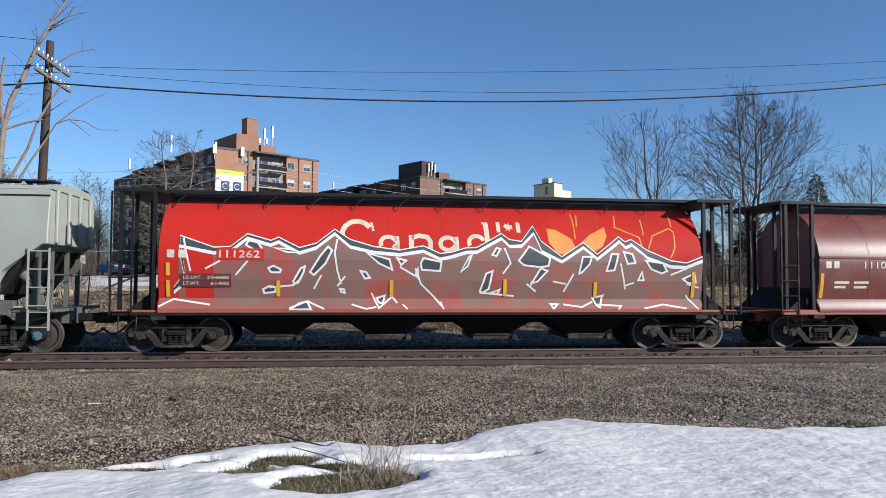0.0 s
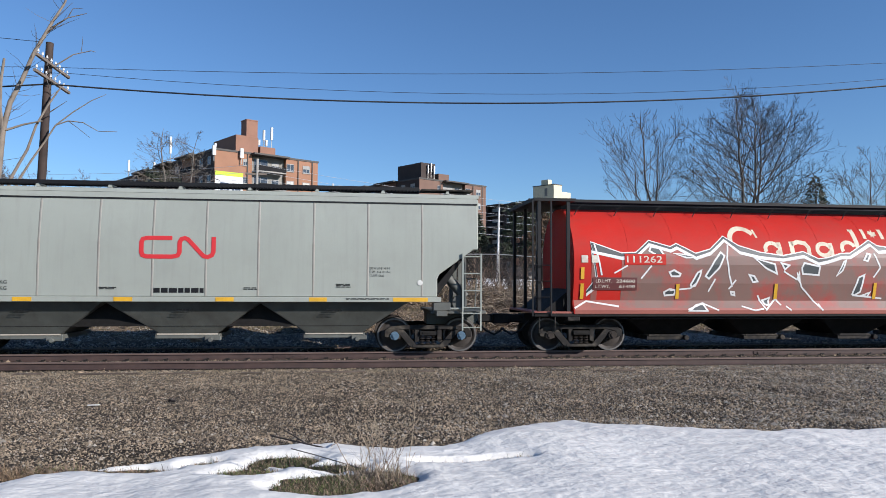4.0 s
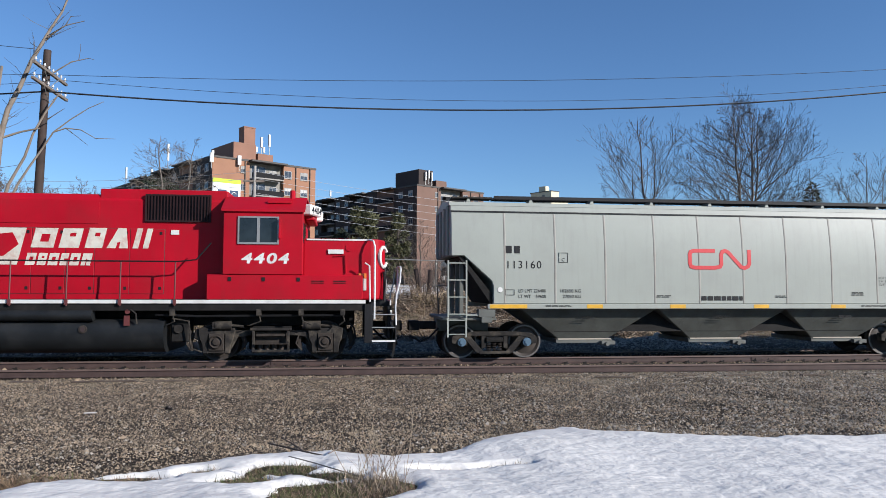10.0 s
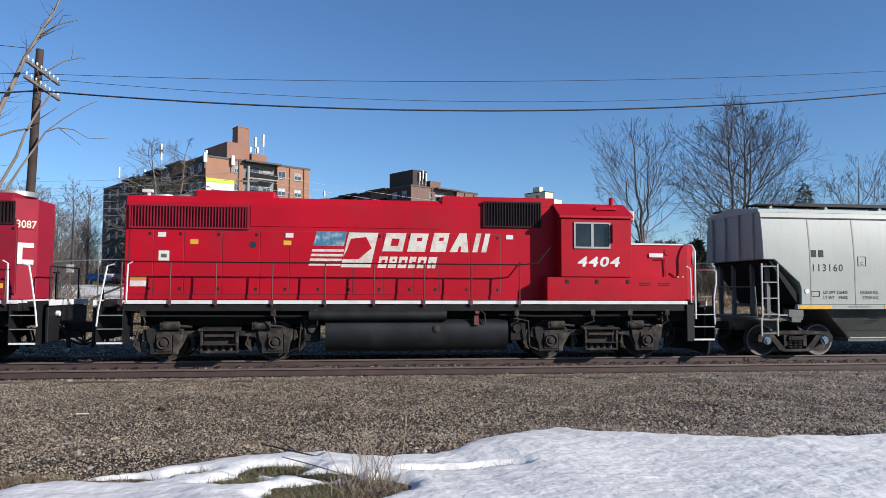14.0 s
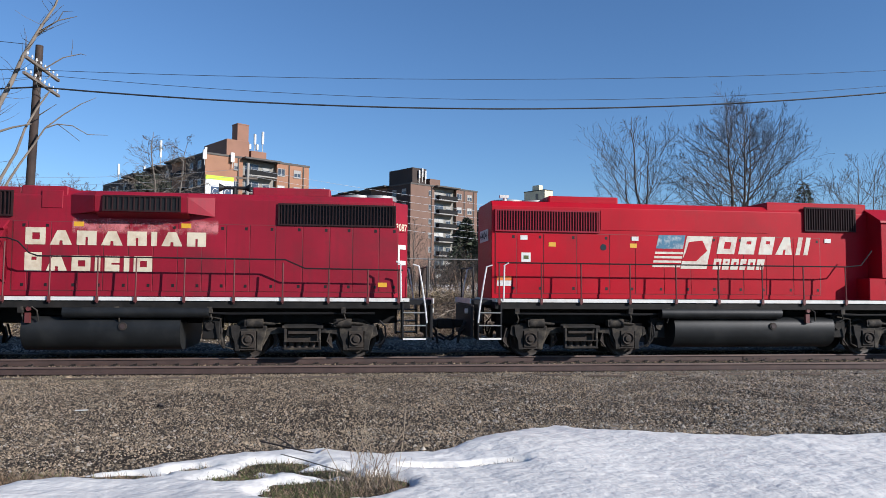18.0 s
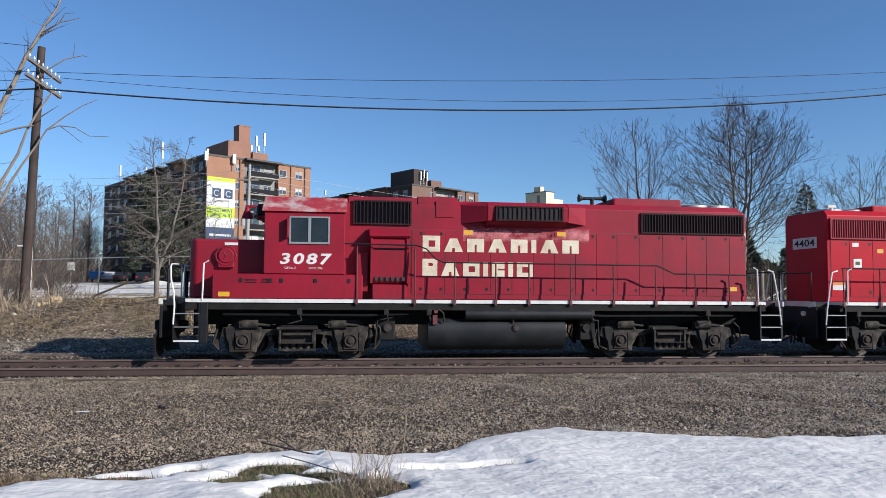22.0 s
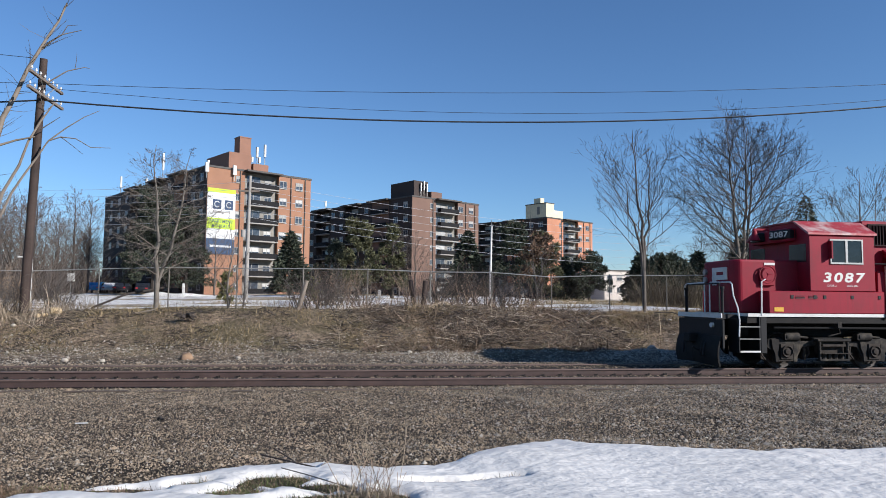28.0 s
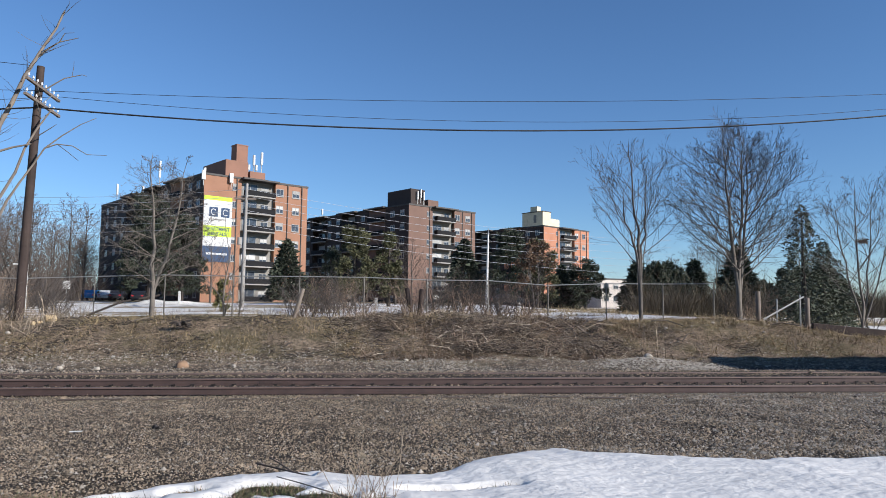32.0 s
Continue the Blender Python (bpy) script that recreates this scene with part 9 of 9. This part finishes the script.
def weed():
    w = thing("dead_weed", "tall dead weed with thin bare stems rising from the snow", "weed")
    r = random.Random(14)
    g, h = Geo(), Geo()
    for k in range(30):
        x, y = 0.28 + r.gauss(0, 0.17), 6.95 + r.gauss(0, 0.1)
        p = Vector((x, y, float(gz(x, y)) - 0.02))
        length = r.choice((0.25, 0.35, 0.5, 0.75)) * r.uniform(0.8, 1.2)
        d = Vector((r.gauss(0, 0.28), r.gauss(0, 0.2), 1)).normalized()
        pts = [p]
        for _ in range(4):
            d = (d + Vector((r.gauss(0, 0.08), r.gauss(0, 0.08), 0))).normalized()
            pts.append(pts[-1] + d * length / 4)
        (g if length > 0.5 else h).tube(pts, 0.0035 if length > 0.5 else 0.0025, 4)
        for _ in range(3 if length > 0.4 else 0):
            q = pts[r.choice((2, 3, 4))]
            e = q + Vector((r.gauss(0, 0.6), r.gauss(0, 0.4), 0.8)).normalized() * r.uniform(0.06, 0.2)
            g.tube([q, (q + e) / 2 + Vector((0, 0, 0.01)), e], 0.002, 3)
    g.make("stem", GREY_STALK, w, "thin tall stems")
    h.make("tuft", DEAD_STALK, w, "short broken stems")


weed()
tagged(stalks("weed_tuft", 500, (-0.05, 0.55, 6.65, 7.2), 0.14, 0.0035, GREY_STALK, 97, None, 0.25, 0.8), "tangled dead tuft at the foot of the weed", "grass", kind="stuff")


def stick(label, pts, r, mat_=BARK_DARK):
    ob = Geo().tube([(x, y, float(gz(x, y)) + z) for x, y, z in pts], r, 6).make("fallen_branch", mat_, None, "", True)
    tagged(ob, label, "branch", "fallen branches")


stick("dark broken branch on the ballast", [(-0.9, 9.0, 0.06), (-0.72, 8.72, 0.06), (-0.45, 8.32, 0.07), (-0.17, 8.1, 0.05)], 0.011)
stick("dark broken branch on the ballast", [(-0.74, 9.1, 0.12), (-0.58, 8.7, 0.09), (-0.45, 8.35, 0.07)], 0.008)
stick("pale bent stick on the snow", [(-0.55, 7.6, 0.16), (-0.3, 7.35, 0.15), (-0.05, 7.1, 0.13), (0.15, 6.95, 0.1)], 0.006, BARK_DEAD)
stick("pale stick on the snow", [(-0.15, 8.0, 0.10), (-0.02, 8.25, 0.13)], 0.006, BARK_DEAD)
stick("pale branch lying on the bank", [(5.3, 29.6, 0.1), (4.6, 29.2, 0.2), (4.1, 28.6, 0.1)], 0.04, BARK_DEAD)
stick("pale branch lying on the bank", [(-8.4, 30.8, 0.05), (-7.6, 31.0, 0.12)], 0.03, BARK_DEAD)
stick("dark fallen limb leaning on the fence", [(-11.0, 33.8, 0.1), (-9.6, 34.0, 0.75), (-8.0, 34.2, 0.95)], 0.05)
for k in range(14):
    r_ = random.Random(100 + k)
    a = r_.uniform(0, 6.28)
    x, y = r_.uniform(1, 23), r_.uniform(27.5, 32)
    stick("grey branch in the brush on the bank", [(x, y, 0.08), (x + 0.7 * math.cos(a), y + 0.4 * math.sin(a), r_.uniform(0.1, 0.35)), (x + 1.5 * math.cos(a), y + 0.8 * math.sin(a), r_.uniform(0.05, 0.4))], r_.uniform(0.014, 0.03), GREY_STALK if k % 2 else BARK_DARK)
root = Geo()
rr = random.Random(17)
for k in range(34):
    a, u = rr.uniform(0, 6.28), rr.uniform(0.2, 1.0)
    d = Vector((math.cos(a), 0.5 * math.sin(a), rr.uniform(-0.3, 0.45))) * rr.uniform(0.2, 0.5)
    p = Vector((-6.05, 29.3, float(gz(-6.05, 29.3)) + 0.25))
    root.tube([p, p + d * 0.5 + Vector((0, 0, 0.08)), p + d], rr.uniform(0.012, 0.035), 5)
tagged(root.make("root_ball", BARK_DARK, None, "", True), "upturned dark root ball on the bank", "roots", kind="stuff")


def lump(name, label, category, at, size, mat_, seed, squash=0.75):
    bm = bmesh.new()
    bmesh.ops.create_icosphere(bm, subdivisions=3, radius=1.0)
    for v in bm.verts:
        v.co *= 1 + 0.22 * noise.noise(v.co * 1.3 + Vector((seed, 0, 0))) + 0.1 * noise.noise(v.co * 3.5 + Vector((0, seed, 0)))
        v.co = Vector((v.co.x * size, v.co.y * size * 0.85, v.co.z * size * squash))
    me = bpy.data.meshes.new(name)
    bm.to_mesh(me)
    bm.free()
    me.polygons.foreach_set("use_smooth", [True] * len(me.polygons))
    me.materials.append(mat_)
    ob = new(name, me)
    ob.matrix_basis = at
    return tagged(ob, label, category)


PINK_ROCK = mat("pink_granite", (0.232, 0.148, 0.088), 0.85, var=0.3, scale=4, bump=0.5)
lump("boulder", "rounded pinkish boulder at the foot of the bank", "boulder", on_ground(-4.95, 24.6, 0, 0.04), 0.22, PINK_ROCK, 3, 0.8)
CUT_WOOD = mat("fresh_cut_wood", (0.416, 0.312, 0.176), 0.8, var=0.25, scale=6, bump=0.3)
for x, y, s in ((-11.6, 31.3, 0.19), (-12.1, 30.9, 0.12), (-11.9, 31.0, 0.1)):
    ob = Geo().cyl((-s, 0, s * 0.7), (s * 1.2, -0.3 * s, s * 0.7), s * 0.75, n=12).make("cut_log", CUT_WOOD, None, "", True, 0.02)
    ob.matrix_basis = on_ground(x, y, random.Random(int(x * 10)).uniform(-40, 60))
    tagged(ob, "freshly sawn yellow log", "log", "sawn logs")
for k, (x, y, s) in enumerate(((6.0, 29.3, 0.13), (17.5, 31.0, 0.12), (14.6, 29.8, 0.09), (11.8, 25.6, 0.16), (-8.6, 24.2, 0.1), (-7.4, 24.0, 0.09), (-3.3, 24.6, 0.09), (-12.4, 29.5, 0.1), (2.6, 26.0, 0.1), (19.2, 29.6, 0.08))):
    lump("stone", "pale stone lying on the bank", "stone", on_ground(x, y, k * 50, s * 0.4), s, STONE_PALE, 20 + k, 0.7)
lit = Geo().box(-0.1, 0.1, -0.03, 0.03, 0, 0.012).make("litter", WHITE, None, "", False, 0.004)
lit.matrix_basis = on_ground(-4.25, 12.85, 8, 0.03)
tagged(lit, "flat white scrap lying on the ballast", "litter")
clod = Geo().tube([(0, 0, 0), (0.05, 0, 0.05), (0.12, -0.04, 0.02), (0.2, -0.05, 0.04)], 0.022, 6).make("wood_scrap", BARK_DARK, None, "", True)
clod.matrix_basis = on_ground(-3.05, 12.95, -30, 0.03)
tagged(clod, "dark scrap of wood on the ballast", "litter")
tie_scrap = Geo().box(-0.7, 0.7, -0.07, 0.07, 0, 0.06).mesh("tie_scrap", TIE_WOOD, bevel=0.015)
rs = random.Random(33)
for k in range(14):
    ob = new("tie_scrap", tie_scrap)
    x = -9 + k * 1.75 + rs.uniform(-0.4, 0.4)
    ob.matrix_basis = on_ground(x, 17.1 - 0.035 * (x + 7) + rs.uniform(-0.1, 0.15), rs.uniform(-6, 6), -0.02) @ Matrix.Diagonal((rs.uniform(0.3, 1.0), 1, 1, 1))
    tagged(ob, "splintered strip of old tie beside the rail", "wood", "tie splinters")


# ---- the train stands together and rolls ----
VEHICLES = ((loco_b(), -49.44), (loco_a(), -31.93), (grey_hopper(), -14.77), (graffiti_hopper(), 2.48), (brown_hopper(), 20.2))


def rolled(t):
    k = min(int(t * 2), len(TRAIN) - 2)
    a = TRAIN[max(k - 1, 0)] if k else 2 * TRAIN[0] - TRAIN[1]
    b, c = TRAIN[k], TRAIN[k + 1]
    d = TRAIN[k + 2] if k + 2 < len(TRAIN) else 2 * c - b
    u = t * 2 - k
    return 0.5 * (2 * b + (c - a) * u + (2 * a - 5 * b + 4 * c - d) * u * u + (3 * b - a - 3 * c + d) * u ** 3)


def motions():
    for car, u in VEHICLES:
        car.scale = (1, 1, 0.985)
    times = [k / 2 for k in range(65)]
    for car, u in VEHICLES:
        walk(car, [(t, pose(u + rolled(t), YC - SKEW * (u + rolled(t)), RAIL, 0, 0, -math.degrees(SKEW))) for t in times])
    quarter = [k / 5 for k in range(161)]
    for ax, x, r in SPIN:
        walk(ax, [(t, pose(x, 0, r, 0, math.degrees(rolled(t) / r), 0)) for t in quarter])


motions()
